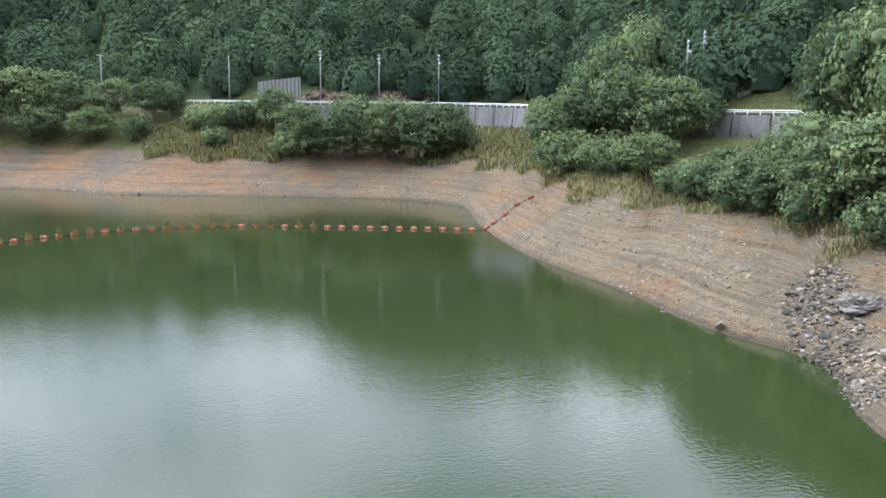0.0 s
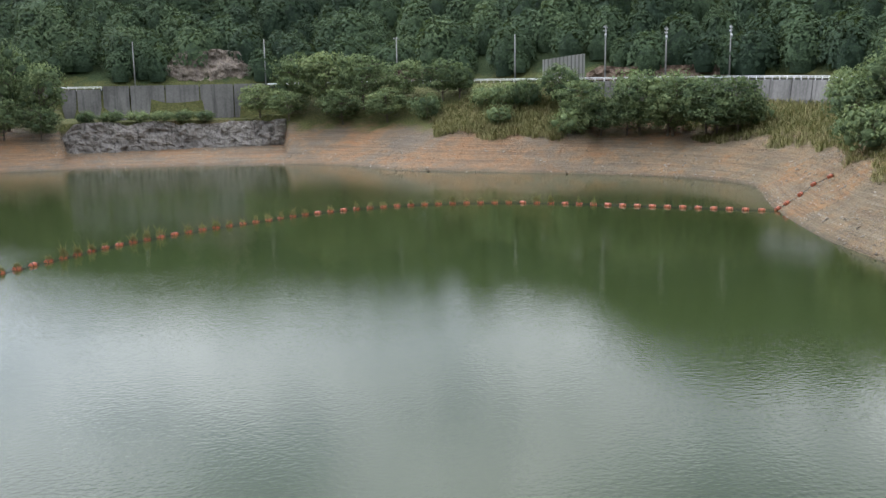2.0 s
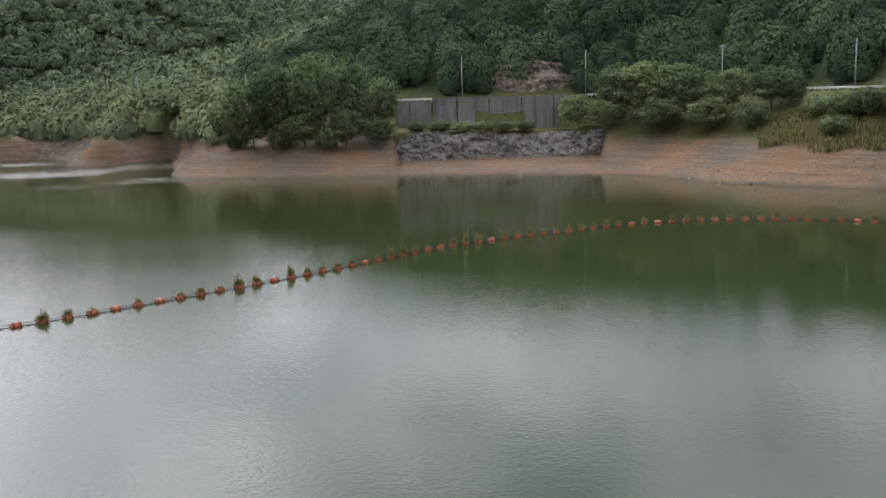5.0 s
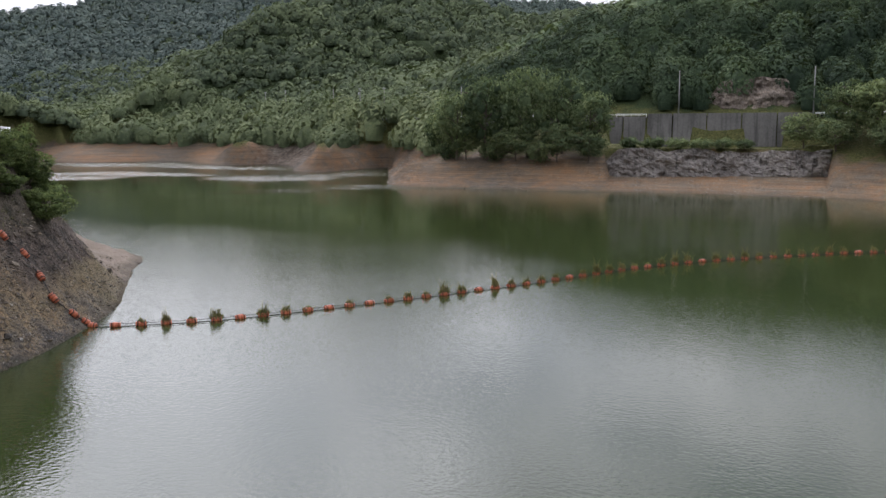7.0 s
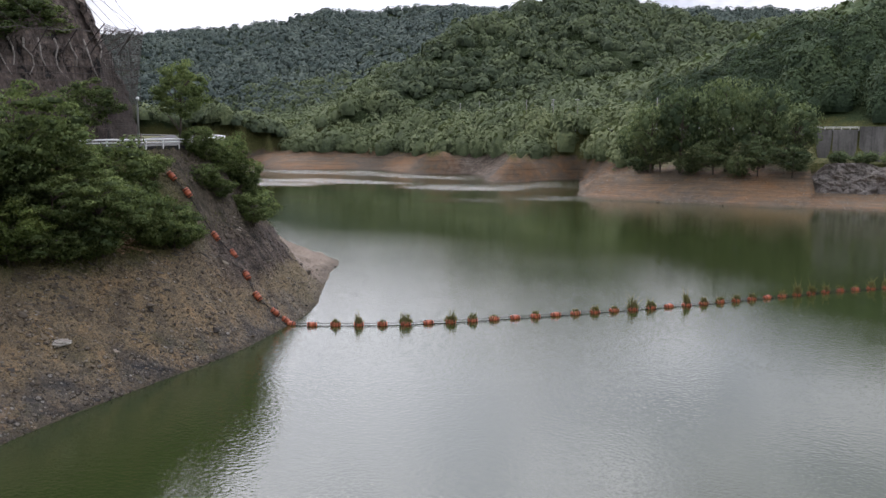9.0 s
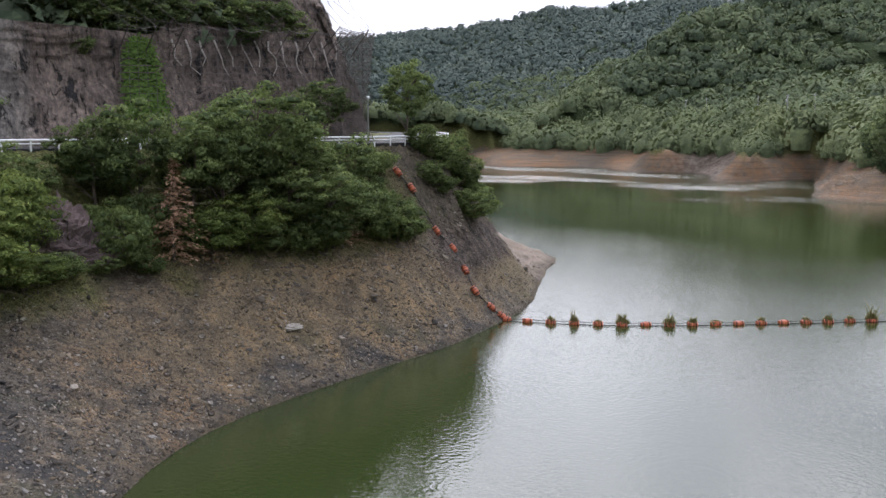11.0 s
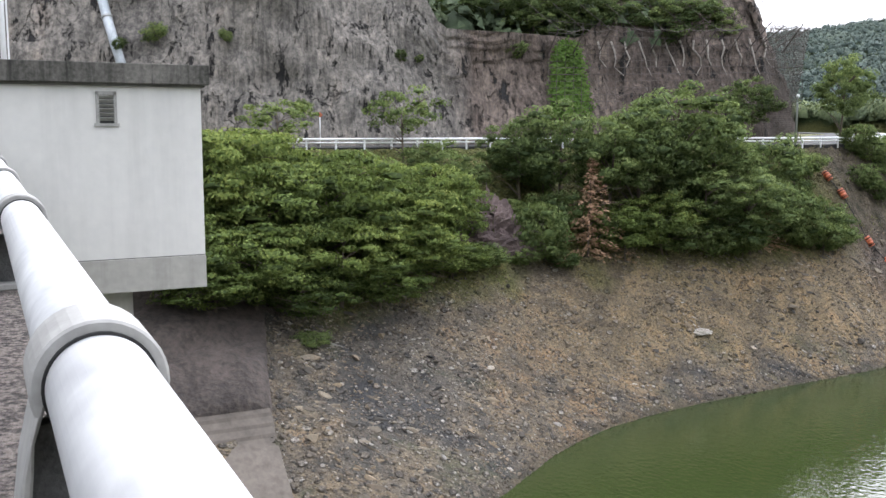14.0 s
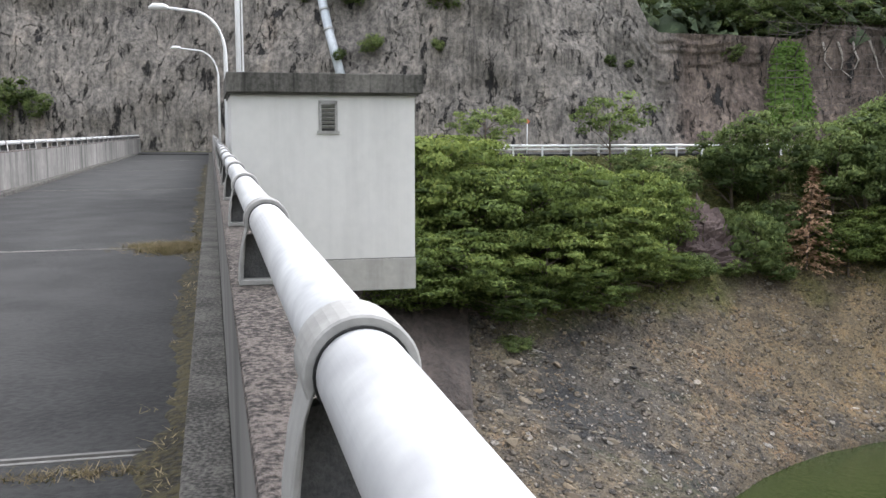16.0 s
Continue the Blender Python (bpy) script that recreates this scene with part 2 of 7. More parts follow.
def make_water():
    """Murky green water: short crests lying along the dam, calmer and rougher reaches, a breezy far arm."""
    m, nt, b = start("lake_water")
    co = where(nt)
    deep = noisy(nt, co, 0.02, 3.0)
    put(nt, b.inputs["Base Color"], ramp(nt, deep, [(0.35, (0.026, 0.036, 0.011)), (0.65, (0.031, 0.043, 0.014))]))
    b.inputs["Roughness"].default_value = 0.02
    b.inputs["IOR"].default_value = 1.4
    gust = ramp(nt, noisy(nt, nd(nt, "Mapping", Vector=co, Scale=(0.5, 1.0, 1.0)).outputs[0], 0.022, 3.0, 0.55), [(0.4, (0.35, 0.35, 0.35)), (0.6, (1, 1, 1))])
    px = nd(nt, "SeparateXYZ", Vector=co).outputs
    gust = math_node(nt, "ADD", gust, math_node(nt, "MULTIPLY", math_node(nt, "MULTIPLY", span(nt, px[0], 0.0, -26.0), math_node(nt, "SUBTRACT", 1.0, span(nt, px[1], 100.0, 150.0))), 1.1))
    breeze = noisy(nt, nd(nt, "Mapping", Vector=co, Rotation=(0, 0, 0.3), Scale=(0.35, 0.9, 1.0)).outputs[0], 0.026, 3.0, 0.55)
    wind = math_node(nt, "MULTIPLY", math_node(nt, "MULTIPLY", span(nt, px[1], 190.0, 235.0), span(nt, px[0], -20.0, -60.0)), ramp(nt, breeze, [(0.48, (0, 0, 0)), (0.57, (1, 1, 1))]))
    wide = nd(nt, "Mapping", Vector=co, Rotation=(0, 0, 0.35), Scale=(1.0, 1.25, 1.0)).outputs[0]
    swell = nd(nt, "Mapping", Vector=co, Rotation=(0, 0, -0.35), Scale=(0.5, 1.2, 1.0)).outputs[0]
    rip = math_node(nt, "ADD", math_node(nt, "MULTIPLY", noisy(nt, wide, 3.0, 1.5, 0.5), 0.6), math_node(nt, "MULTIPLY", noisy(nt, swell, 1.0, 1.0, 0.5, 0.4), 0.22))
    rip = math_node(nt, "ADD", rip, math_node(nt, "MULTIPLY", noisy(nt, wide, 8.0, 1.0, 0.5), 0.1))
    bump = nd(nt, "Bump", Height=math_node(nt, "MULTIPLY", rip, math_node(nt, "ADD", gust, math_node(nt, "MULTIPLY", wind, 12.0))), Strength=1.0, Distance=0.021)
    put(nt, b.inputs["Normal"], bump.outputs[0])
    return m


def make_leaf(name, dark, light, warm, gloss=0.7):
    m, nt, b = start(name)
    tint = nd(nt, "Attribute")
    tint.attribute_name = "tint"
    own = nd(nt, "ObjectInfo").outputs["Random"]
    island = nd(nt, "NewGeometry").outputs["Random Per Island"]
    f = math_node(nt, "ADD", math_node(nt, "MULTIPLY", tint.outputs["Fac"], 0.62), math_node(nt, "ADD", math_node(nt, "MULTIPLY", island, 0.14), math_node(nt, "MULTIPLY", own, 0.24)))
    col = ramp(nt, f, [(0.15, dark), (0.55, light), (0.9, warm)])
    put(nt, b.inputs["Base Color"], col)
    b.inputs["Roughness"].default_value = gloss
    b.inputs["Specular IOR Level"].default_value = 0.12
    tr = nd(nt, "BsdfTranslucent", Color=mix(nt, 0.5, col, (0.12, 0.16, 0.02)))
    sh = nd(nt, "MixShader", Fac=0.22)
    nt.links.new(b.outputs[0], sh.inputs[1])
    nt.links.new(tr.outputs[0], sh.inputs[2])
    nt.links.new(sh.outputs[0], nt.nodes["Material Output"].inputs[0])
    return m


def make_canopy(name, dark, light, warm, glow=0.0):
    """Leaf masses: tone by clump with painted crown shade, fine leafy grain and relief, some light through the leaves.
    """
    m, nt, b = start(name)
    tint = nd(nt, "Attribute")
    tint.attribute_name = "tint"
    co = where(nt)
    grain, leafy = noisy(nt, co, 1.3, 4.0, 0.65), noisy(nt, co, 3.2, 3.0, 0.6)
    own = math_node(nt, "MULTIPLY", math_node(nt, "SUBTRACT", nd(nt, "ObjectInfo").outputs["Random"], 0.5), 0.42)
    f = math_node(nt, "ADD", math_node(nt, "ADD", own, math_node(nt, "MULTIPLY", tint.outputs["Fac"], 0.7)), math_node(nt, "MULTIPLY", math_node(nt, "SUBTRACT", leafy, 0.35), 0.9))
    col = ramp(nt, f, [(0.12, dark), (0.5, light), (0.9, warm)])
    put(nt, b.inputs["Base Color"], col)
    b.inputs["Roughness"].default_value = 0.8
    b.inputs["Specular IOR Level"].default_value = 0.08
    relief(nt, b, math_node(nt, "ADD", grain, math_node(nt, "MULTIPLY", leafy, 0.5)), 1.0, 0.2)
    if glow:
        tr = nd(nt, "BsdfTranslucent", Color=mix(nt, 0.4, col, (0.16, 0.2, 0.03)))
        sh = nd(nt, "MixShader", Fac=glow)
        nt.links.new(b.outputs[0], sh.inputs[1])
        nt.links.new(tr.outputs[0], sh.inputs[2])
        nt.links.new(sh.outputs[0], nt.nodes["Material Output"].inputs[0])
    return m


SOIL = make_ground()
WATER = make_water()
WOODS = make_canopy("hill_leaves", (0.026, 0.044, 0.028), (0.07, 0.105, 0.054), (0.15, 0.188, 0.085), 0.2)
# a little distance haze is mixed into the valley leaf tones
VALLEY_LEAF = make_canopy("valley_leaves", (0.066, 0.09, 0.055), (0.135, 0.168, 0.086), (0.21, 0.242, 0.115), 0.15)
GROVE = make_canopy("grove_leaves", (0.06, 0.09, 0.05), (0.17, 0.22, 0.105), (0.28, 0.33, 0.15), 0.3)
DEEP_NEAR = make_canopy("dense_green_leaves", (0.055, 0.082, 0.036), (0.165, 0.22, 0.085), (0.27, 0.33, 0.12), 0.42)
SPRAY = make_canopy("layered_leaves", (0.05, 0.074, 0.028), (0.15, 0.205, 0.062), (0.26, 0.31, 0.09), 0.42)
DRY = make_leaf("dry_needles", (0.2, 0.115, 0.07), (0.36, 0.225, 0.145), (0.5, 0.34, 0.23), 0.7)
REED = make_leaf("dry_grass", (0.11, 0.115, 0.045), (0.2, 0.185, 0.08), (0.33, 0.28, 0.14), 0.7)
BARK = surface("bark", (0.07, 0.055, 0.04), (0.16, 0.13, 0.1), 6.0, 0.9, 0.8, 0.02, own=True)
CONCRETE = surface("weathered_concrete", (0.2, 0.195, 0.18), (0.34, 0.33, 0.31), 2.5, 0.85, 0.4, 0.01, streak=0.75)
PALE_CONC = surface("pale_concrete", (0.33, 0.32, 0.295), (0.46, 0.45, 0.42), 2.2, 0.85, 0.3, 0.006, streak=0.25)
MOSSY = surface("mossy_concrete", (0.035, 0.035, 0.03), (0.19, 0.18, 0.165), 5.0, 0.95, 0.8, 0.02, streak=0.8)
DARK_CONC = surface("stained_concrete", (0.12, 0.115, 0.11), (0.24, 0.23, 0.22), 0.8, 0.9, 0.6, 0.02, streak=0.6)
ROUGH_CONC = surface("washed_concrete", (0.03, 0.025, 0.022), (0.21, 0.178, 0.16), 26.0, 0.95, 1.0, 0.04, grain=0.75)
ASPHALT = surface("asphalt", (0.004, 0.004, 0.004), (0.03, 0.03, 0.029), 8.0, 0.9, 0.9, 0.01, grain=0.6)
PLASTER = surface("white_plaster", (0.6, 0.595, 0.58), (0.69, 0.68, 0.66), 1.6, 0.85, 0.3, 0.004, streak=0.12)
WHITE = surface("white_paint", (0.74, 0.75, 0.76), (0.84, 0.85, 0.86), 3.0, 0.35, 0.1, 0.002, own=True)
ALU = surface("painted_casting", (0.24, 0.235, 0.225), (0.44, 0.435, 0.42), 12.0, 0.6, 0.3, 0.003)
GALV = surface("galvanised_steel", (0.35, 0.36, 0.37), (0.5, 0.51, 0.52), 6.0, 0.45, 0.15, 0.002, metal=0.6)
BLACK = surface("black_rubber", (0.012, 0.012, 0.012), (0.03, 0.03, 0.03), 8.0, 0.7, 0.2, 0.002)
ORANGE = surface("orange_plastic", (0.36, 0.1, 0.055), (0.58, 0.15, 0.065), 5.0, 0.5, 0.3, 0.006, own=True)
STONE = surface("bank_boulder", (0.08, 0.072, 0.064), (0.22, 0.195, 0.165), 3.0, 0.9, 0.8, 0.05)


def make_rubble():
    m, nt, b = start("rubble_stone")
    isl = nd(nt, "NewGeometry").outputs["Random Per Island"]
    own = nd(nt, "ObjectInfo").outputs["Random"]
    f = math_node(nt, "FRACT", math_node(nt, "ADD", isl, own))
    col = ramp(nt, f, [(0.0, (0.035, 0.035, 0.037)), (0.35, (0.112, 0.096, 0.076)), (0.7, (0.195, 0.162, 0.118)), (0.93, (0.27, 0.235, 0.185)), (1.0, (0.38, 0.37, 0.35))])
    n = noisy(nt, where(nt), 9.0, 5.0, 0.6)
    drift = noisy(nt, where(nt), 0.22, 4.0, 0.6)
    col = mix(nt, 0.75, col, ramp(nt, drift, [(0.36, (0.5, 0.52, 0.56)), (0.48, (1.0, 0.98, 0.95)), (0.6, (1.25, 1.1, 0.92))]), "MULTIPLY")
    put(nt, b.inputs["Base Color"], mix(nt, ramp(nt, n, [(0.35, (0.45, 0.45, 0.45)), (0.65, (0, 0, 0))]), col, (0.06, 0.052, 0.042)))
    b.inputs["Roughness"].default_value = 0.9
    relief(nt, b, n, 0.6, 0.04)
    return m


RUBBLE = make_rubble()
# pale blue-green tones paint the haze of distance into the ridge leaves
RIDGE_HAZE_LEAF = make_canopy("hazy_ridge_leaves", (0.06, 0.084, 0.078), (0.09, 0.118, 0.1), (0.122, 0.152, 0.116))

# ---- the lie of the land ----
def lattice(ix, iy, seed):
    h = (ix * 374761393 + iy * 668265263 + seed * 974634777) & 0xFFFFFFFF
    h = ((h ^ (h >> 13)) * 1274126177) & 0xFFFFFFFF
    return ((h ^ (h >> 16)) & 0xFFFF) / 65535.0


def value_noise(x, y, seed=0):
    x, y = np.asarray(x, float), np.asarray(y, float)
    ix, iy = np.floor(x).astype(np.int64), np.floor(y).astype(np.int64)
    u, v = x - ix, y - iy
    u, v = u * u * (3 - 2 * u), v * v * (3 - 2 * v)
    a, b = lattice(ix, iy, seed), lattice(ix + 1, iy, seed)
    c, d = lattice(ix, iy + 1, seed), lattice(ix + 1, iy + 1, seed)
    return (a + (b - a) * u) * (1 - v) + (c + (d - c) * u) * v


def fbm(x, y, octaves=4, seed=0):
    total, amp, norm = 0.0, 1.0, 0.0
    for k in range(octaves):
        total = total + amp * (value_noise(x * 2**k, y * 2**k, seed + k) - 0.5)
        norm += amp
        amp *= 0.5
    return total / norm * 2


def smooth_line(points, step):
    """A Catmull-Rom curve through the points (any dimension), about step apart."""
    p = np.array(points, float)
    p = np.vstack([2 * p[0] - p[1], p, 2 * p[-1] - p[-2]])
    out = []
    for a, b, c, d in zip(p[:-3], p[1:-2], p[2:-1], p[3:]):
        n = max(1, int(np.linalg.norm((c - b)[:2]) / step))
        t = (np.arange(n) / n)[:, None]
        out.append(0.5 * (2 * b + (c - a) * t + (2 * a - 5 * b + 4 * c - d) * t**2 + (3 * b - 3 * c + d - a) * t**3))
    return np.vstack(out + [p[-2:-1]])


def bearing(az, dist, z):
    return (dist * math.sin(radians(az)), dist * math.cos(radians(az)), z)


SHORE_R = [(45, -14), (43, 2), (43, 14), (45, 24), (50, 29), (54.5, 33), (56.3, 37.5), (56.5, 42), (58, 48), (62.5, 58.7), (65.5, 69), (70, 82), (80, 102), (90, 118), (94, 127), (92, 138),
           (84, 149.6), (68, 163.6), (52, 177), (43, 195), (32.7, 204), (21.4, 207.5), (-2.7, 212.7), (-28, 213.3), (-49, 217.7), (-64, 223), (-70, 231), (-74, 245), (-79, 262), (-85, 282), (-89, 298), (-93, 304), (-99, 290), (-104, 275), (-109, 273), (-117, 282), (-126, 303), (-139, 320), (-147, 316), (-155, 309), (-163, 315), (-176, 328), (-189, 336), (-206, 330), (-222, 318), (-250, 330), (-310, 362)]
SHORE_L = [(-330, 345), (-290, 290), (-220, 215), (-150, 150), (-100, 118), (-75, 108), (-63, 102.5), (-57.5, 92), (-52, 81.5), (-47.5, 73), (-45, 64), (-43.3, 55.5), (-42.8, 47), (-42.2, 38), (-41, 31), (-38.5, 25.5), (-35.3, 20.8), (-32.5, 15), (-31, 8), (-30, 0), (-30, -14)]
LAKE = np.vstack([smooth_line(SHORE_R, 3.0), smooth_line(SHORE_L, 2.5)])
ROAD_R = smooth_line([(95, -60, 15.5), (104, 10, 15.5), (111, 50, 15.6), (113, 73, 15.7), (112, 93, 15.8), (117, 117, 16.1), (122, 145, 16.5), (119, 166, 16.8), (103, 178, 16.9), (89, 190, 17.0), (77, 211, 17.1), (62, 232, 17.1), (35, 247, 17.0), (0, 250.5, 16.9), (-18, 255, 16.8),
                      (-48, 271, 16.6), (-93, 306, 16.4), (-142, 352, 16), (-225, 392, 16), (-300, 440, 16), (-420, 520, 16)], 4.0)
ROAD_L = smooth_line([(-76, -120, 15.15), (-73, -50, 15.15), (-71, -22, 15.15), (-68, -8, 15.15), (-63.5, 2, 15.15), (-60.5, 12, 15.15), (-59, 23, 15.15), (-59.5, 34, 15.15), (-58, 48, 15.15), (-56.3, 62, 15.15), (-57, 70, 15.2), (-62, 79, 15.3), (-76, 92, 15.5), (-104, 126, 15.5),
                      (-155, 165, 15.5), (-230, 232, 15.5), (-300, 305, 15.5), (-350, 350, 16), (-440, 420, 16)], 3.5)
RIDGES = [
    ([bearing(a, d, z) for a, d, z in ((-75, 1000, 120), (-60, 980, 112), (-50, 940, 104), (-42.6, 900, 96), (-37, 900, 109), (-30, 900, 125), (-23.4, 900, 133), (-15, 900, 132), (-10, 900, 125), (0, 950, 118), (15, 950, 120))], 0.36),
    ([bearing(a, d, z) for a, d, z in ((-33.5, 420, 14), (-31.7, 430, 24), (-30.2, 450, 30), (-26.8, 480, 50), (-23.6, 510, 72), (-20, 540, 88), (-15, 560, 90), (-12, 560, 80), (-8, 560, 78), (0, 560, 80))], 0.42),
    ([bearing(a, d, z) for a, d, z in ((-46, 430, 34), (-41, 440, 32), (-37, 450, 22))], 0.35),
]
CLIFF_PLAN = np.array([(-90, -140), (-84, -70), (-80, -40), (-78, -15), (-76, -2), (-72, 10), (-67.5, 20), (-66.3, 32), (-64.6, 46), (-62.8, 58), (-62.6, 66), (-63.4, 69), (-70, 73), (-84, 82), (-104, 104), (-170, 180), (-300, 320)], float)
CAP_AZ = np.array([-60, -30, -14, -10, -6, 0, 10, 16, 20, 25, 27.5, 29, 31, 36, 40, 44, 50, 51, 52.5, 60, 90, 120])
CAP_Z = np.array([30, 30, 34, 38, 47, 57, 58, 55, 47, 42, 44, 62, 84, 96, 84, 66, 60, 74, 125, 145, 150, 120])



def nearest(line, x, y):
    """Distance to a line in plan, the side (positive to its left), and its height there."""
    best, side, high = np.full(x.shape, 1e18), np.zeros(x.shape), np.zeros(x.shape)
    for a, b in zip(line[:-1], line[1:]):
        dx, dy = b[0] - a[0], b[1] - a[1]
        t = np.clip(((x - a[0]) * dx + (y - a[1]) * dy) / (dx * dx + dy * dy + 1e-12), 0, 1)
        px, py = x - a[0] - t * dx, y - a[1] - t * dy
        d2 = px * px + py * py
        m = d2 < best
        best = np.where(m, d2, best)
        side = np.where(m, np.sign(dx * py - dy * px), side)
        if len(a) > 2:
            high = np.where(m, a[2] + t * (b[2] - a[2]), high)
    return np.sqrt(best), side, high


def in_lake(x, y):
    odd = np.zeros(x.shape, bool)
    p, q = LAKE, np.roll(LAKE, -1, axis=0)
    for (ax, ay), (bx, by) in zip(p, q):
        if ay == by:
            continue
        odd ^= ((ay > y) != (by > y)) & (x < (bx - ax) * (y - ay) / (by - ay) + ax)
    return odd


SHORE_LOOP = np.vstack([LAKE, LAKE[:1]])


def ground_z(x, y):
    x, y = np.asarray(x, float), np.asarray(y, float)
    d, _, _ = nearest(SHORE_LOOP, x, y)
    wet = in_lake(x, y)
    rr, sr, zr = nearest(ROAD_R, x, y)
    rl, sl, zl = nearest(ROAD_L, x, y)
    left = rl < rr
    e = np.where(left, rl * sl, -rr * sr)          # positive uphill of the road's lakeside edge
    zroad = np.where(left, zl, zr)
    az = np.degrees(np.arctan2(x, y))
    bump = fbm(x / 9, y / 9, 4, 3)
    # from the water up to the road
    u = d / (d + np.abs(e) + 1e-6)
    k = np.where(left, np.interp(y, [60, 80, 95], [0.95, 1.5, 2.0]), np.interp(az, [-40, -10, 12, 30, 40, 60], [0.8, 1.25, 1.3, 1.1, 0.8, 0.72]))
    drop = np.interp(az, [-12.5, -12, -1.6, -1.0, -0.8, 7.5, 7.9, 27.2, 27.8, 41.5, 42.5, 47.5, 48.5, 57, 58], [0, 2.2, 2.2, 2.2, 7.6, 7.6, 0, 0, 4.4, 4.4, 0, 0, 3.0, 3.0, 0])
    ledge = fbm(x / 1.6 + y / 5, y / 2.4, 4, 41) * 0.75 + np.abs(fbm(x / 4 + y / 9, y / 4, 3, 43)) * 1.0
    ledge = ledge + np.interp(y, [54, 64, 80, 90], [0, 1, 1, 0]) * (np.abs(fbm(x / 2.6, y / 2.6, 4, 47)) * 2.4 - 0.5)
    bump = bump + np.where(left, ledge, fbm(x / 2.5, y / 2.5, 3, 45) * 0.25)
    bank = (zroad - np.where(left, 0.0, drop)) * u**k + bump * np.minimum(u * 6, 1) * np.minimum((1 - u) * 6, 1) * np.where(left, 0.8, 0.7)
    foot = (az > -3.4) & (az < 9.2) & ~left
    run_ = np.hypot(x, y)
    bank = np.where(foot & (run_ < 237.6), np.minimum(bank, 0.1 * d + 0.2 * bump), bank)
    bank = np.where(foot & (run_ >= 237.6), np.clip(bank, 9.0, 9.8), bank)
    # uphill of the road
    top = np.interp(y, [-40, 24, 34, 47, 54, 64, 70, 120], [46, 46, 24, 24, 27, 26, 16, 16])
    cd, cs, _ = nearest(CLIFF_PLAN, x, y)
    over = np.where(left, cd * cs, 0.0) - 3.2
    steep = np.maximum(top - zroad - 0.5, 0)
    hill_l = zroad + np.where(over > 0, np.minimum(over * 2.2, steep + np.maximum(over - steep / 2.2, 0) * np.interp(y, [62, 70], [0.6, 0.0])), 0)
    cap = np.interp(az, CAP_AZ, CAP_Z) * (1 + 0.12 * fbm(x / 60, y / 60, 3, 9))
    lift = np.maximum(e - 7.0, 0)
    slope = np.interp(az, [-30, 0, 30, 45, 60], [0.35, 0.62, 0.62, 0.7, 0.75])
    rise = lift * slope
    room = np.maximum(cap - zroad, 1.0)
    hill_r = zroad + room * (1 - np.exp(-(rise / room) - 0.6 * (rise / room) ** 3)) + fbm(x / 25, y / 25, 4, 5) * np.minimum(lift * 0.12, 4)
    hill = np.where(left, hill_l, hill_r)
    z = np.where(e > 0, hill, bank)
    far = np.hypot(x, y)
    for pts, fall in RIDGES:
        rd, _, rz = nearest(np.array(pts), x, y)
        crest = rz - fall * rd + fbm(x / 70, y / 70, 4, 21) * 10
        z = np.where((far > 260) & ((e > 0) | (far > 440)), np.maximum(z, crest), z)
    for mx, my, high, wide in ((-105.0, 286.0, 5.0, 60.0), (-152.0, 319.0, 4.5, 110.0), (-66.0, 240.0, 2.5, 50.0)):
        z = z + np.where(e < 0, high, 0.0) * (1 + 0.9 * fbm(x / 3.0, y / 3.0, 3, 57)) * np.exp(-((x - mx) ** 2 + (y - my) ** 2) / wide) * np.minimum(d / 4.0, 1.0)
    z = np.where(far > 1400, np.minimum(z, 60) + 20 * fbm(x / 400, y / 400, 3, 2), z)
    z = np.where((y < -5.0) & (np.abs(x) < 60), np.maximum(np.minimum(z, 2.0), 1.0), z)
    return np.where(wet, -np.minimum(d * 0.45, 4.0) - 0.02, np.maximum(z, 0.02))


def mesh_ob(name, verts, faces, material, smooth=True, parent=None):
    me = bpy.data.meshes.new(name)
    me.from_pydata(verts, [], faces)
    me.materials.append(material)
    if smooth:
        me.polygons.foreach_set("use_smooth", np.ones(len(me.polygons), bool))
    ob = new(name, me)
    ob.parent = parent
    return ob


def grid_faces(nu, nv, keep=None):
    i, j = np.meshgrid(np.arange(nu - 1), np.arange(nv - 1), indexing="ij")
    a = i * nv + j
    f = np.stack([a, a + nv, a + nv + 1, a + 1], -1).reshape(-1, 4)
    return f if keep is None else f[keep.reshape(-1)]


def build_ground():
    az = np.radians(np.concatenate([np.arange(-180, -106, 3.0), np.arange(-106, 66, 0.34), np.arange(66, 180.1, 3.0)]))
    r = np.concatenate([np.arange(14, 66, 0.42), np.arange(66, 130, 0.85), np.arange(130, 300, 1.6), np.arange(300, 620, 4.0), np.arange(620, 1100, 12.0), np.geomspace(1100, 4000, 14)])
    A, Rr = np.meshgrid(az, r, indexing="ij")
    X, Y = np.sin(A) * Rr, np.cos(A) * Rr
    Z = ground_z(X, Y)
    near_dam = (Y < 2.0) & (Y > -7.5) & (np.abs(X) < 62)
    Z = np.where(near_dam, np.minimum(Z, 14.6), Z)
    low = Z < -1.2
    cell = ~(low[:-1, :-1] & low[1:, :-1] & low[:-1, 1:] & low[1:, 1:])
    faces = grid_faces(len(az), len(r), cell)[:, ::-1]
    verts = np.stack([X, Y, Z], -1).reshape(-1, 3)
    used = np.unique(faces)
    remap = np.zeros(len(verts), np.int64)
    remap[used] = np.arange(len(used))
    ob = mesh_ob("ground", verts[used].tolist(), remap[faces].tolist(), SOIL)
    tagged(ob, "bare orange-brown reservoir bank below wooded hillsides", "ground", kind="structure")


build_ground()
water = mesh_ob("water", [(-900, -14, 0), (600, -14, 0), (600, 900, 0), (-900, 900, 0)], [(0, 1, 2, 3)], WATER, False)
tagged(water, "murky green lake water with light ripples", "water", kind="structure")

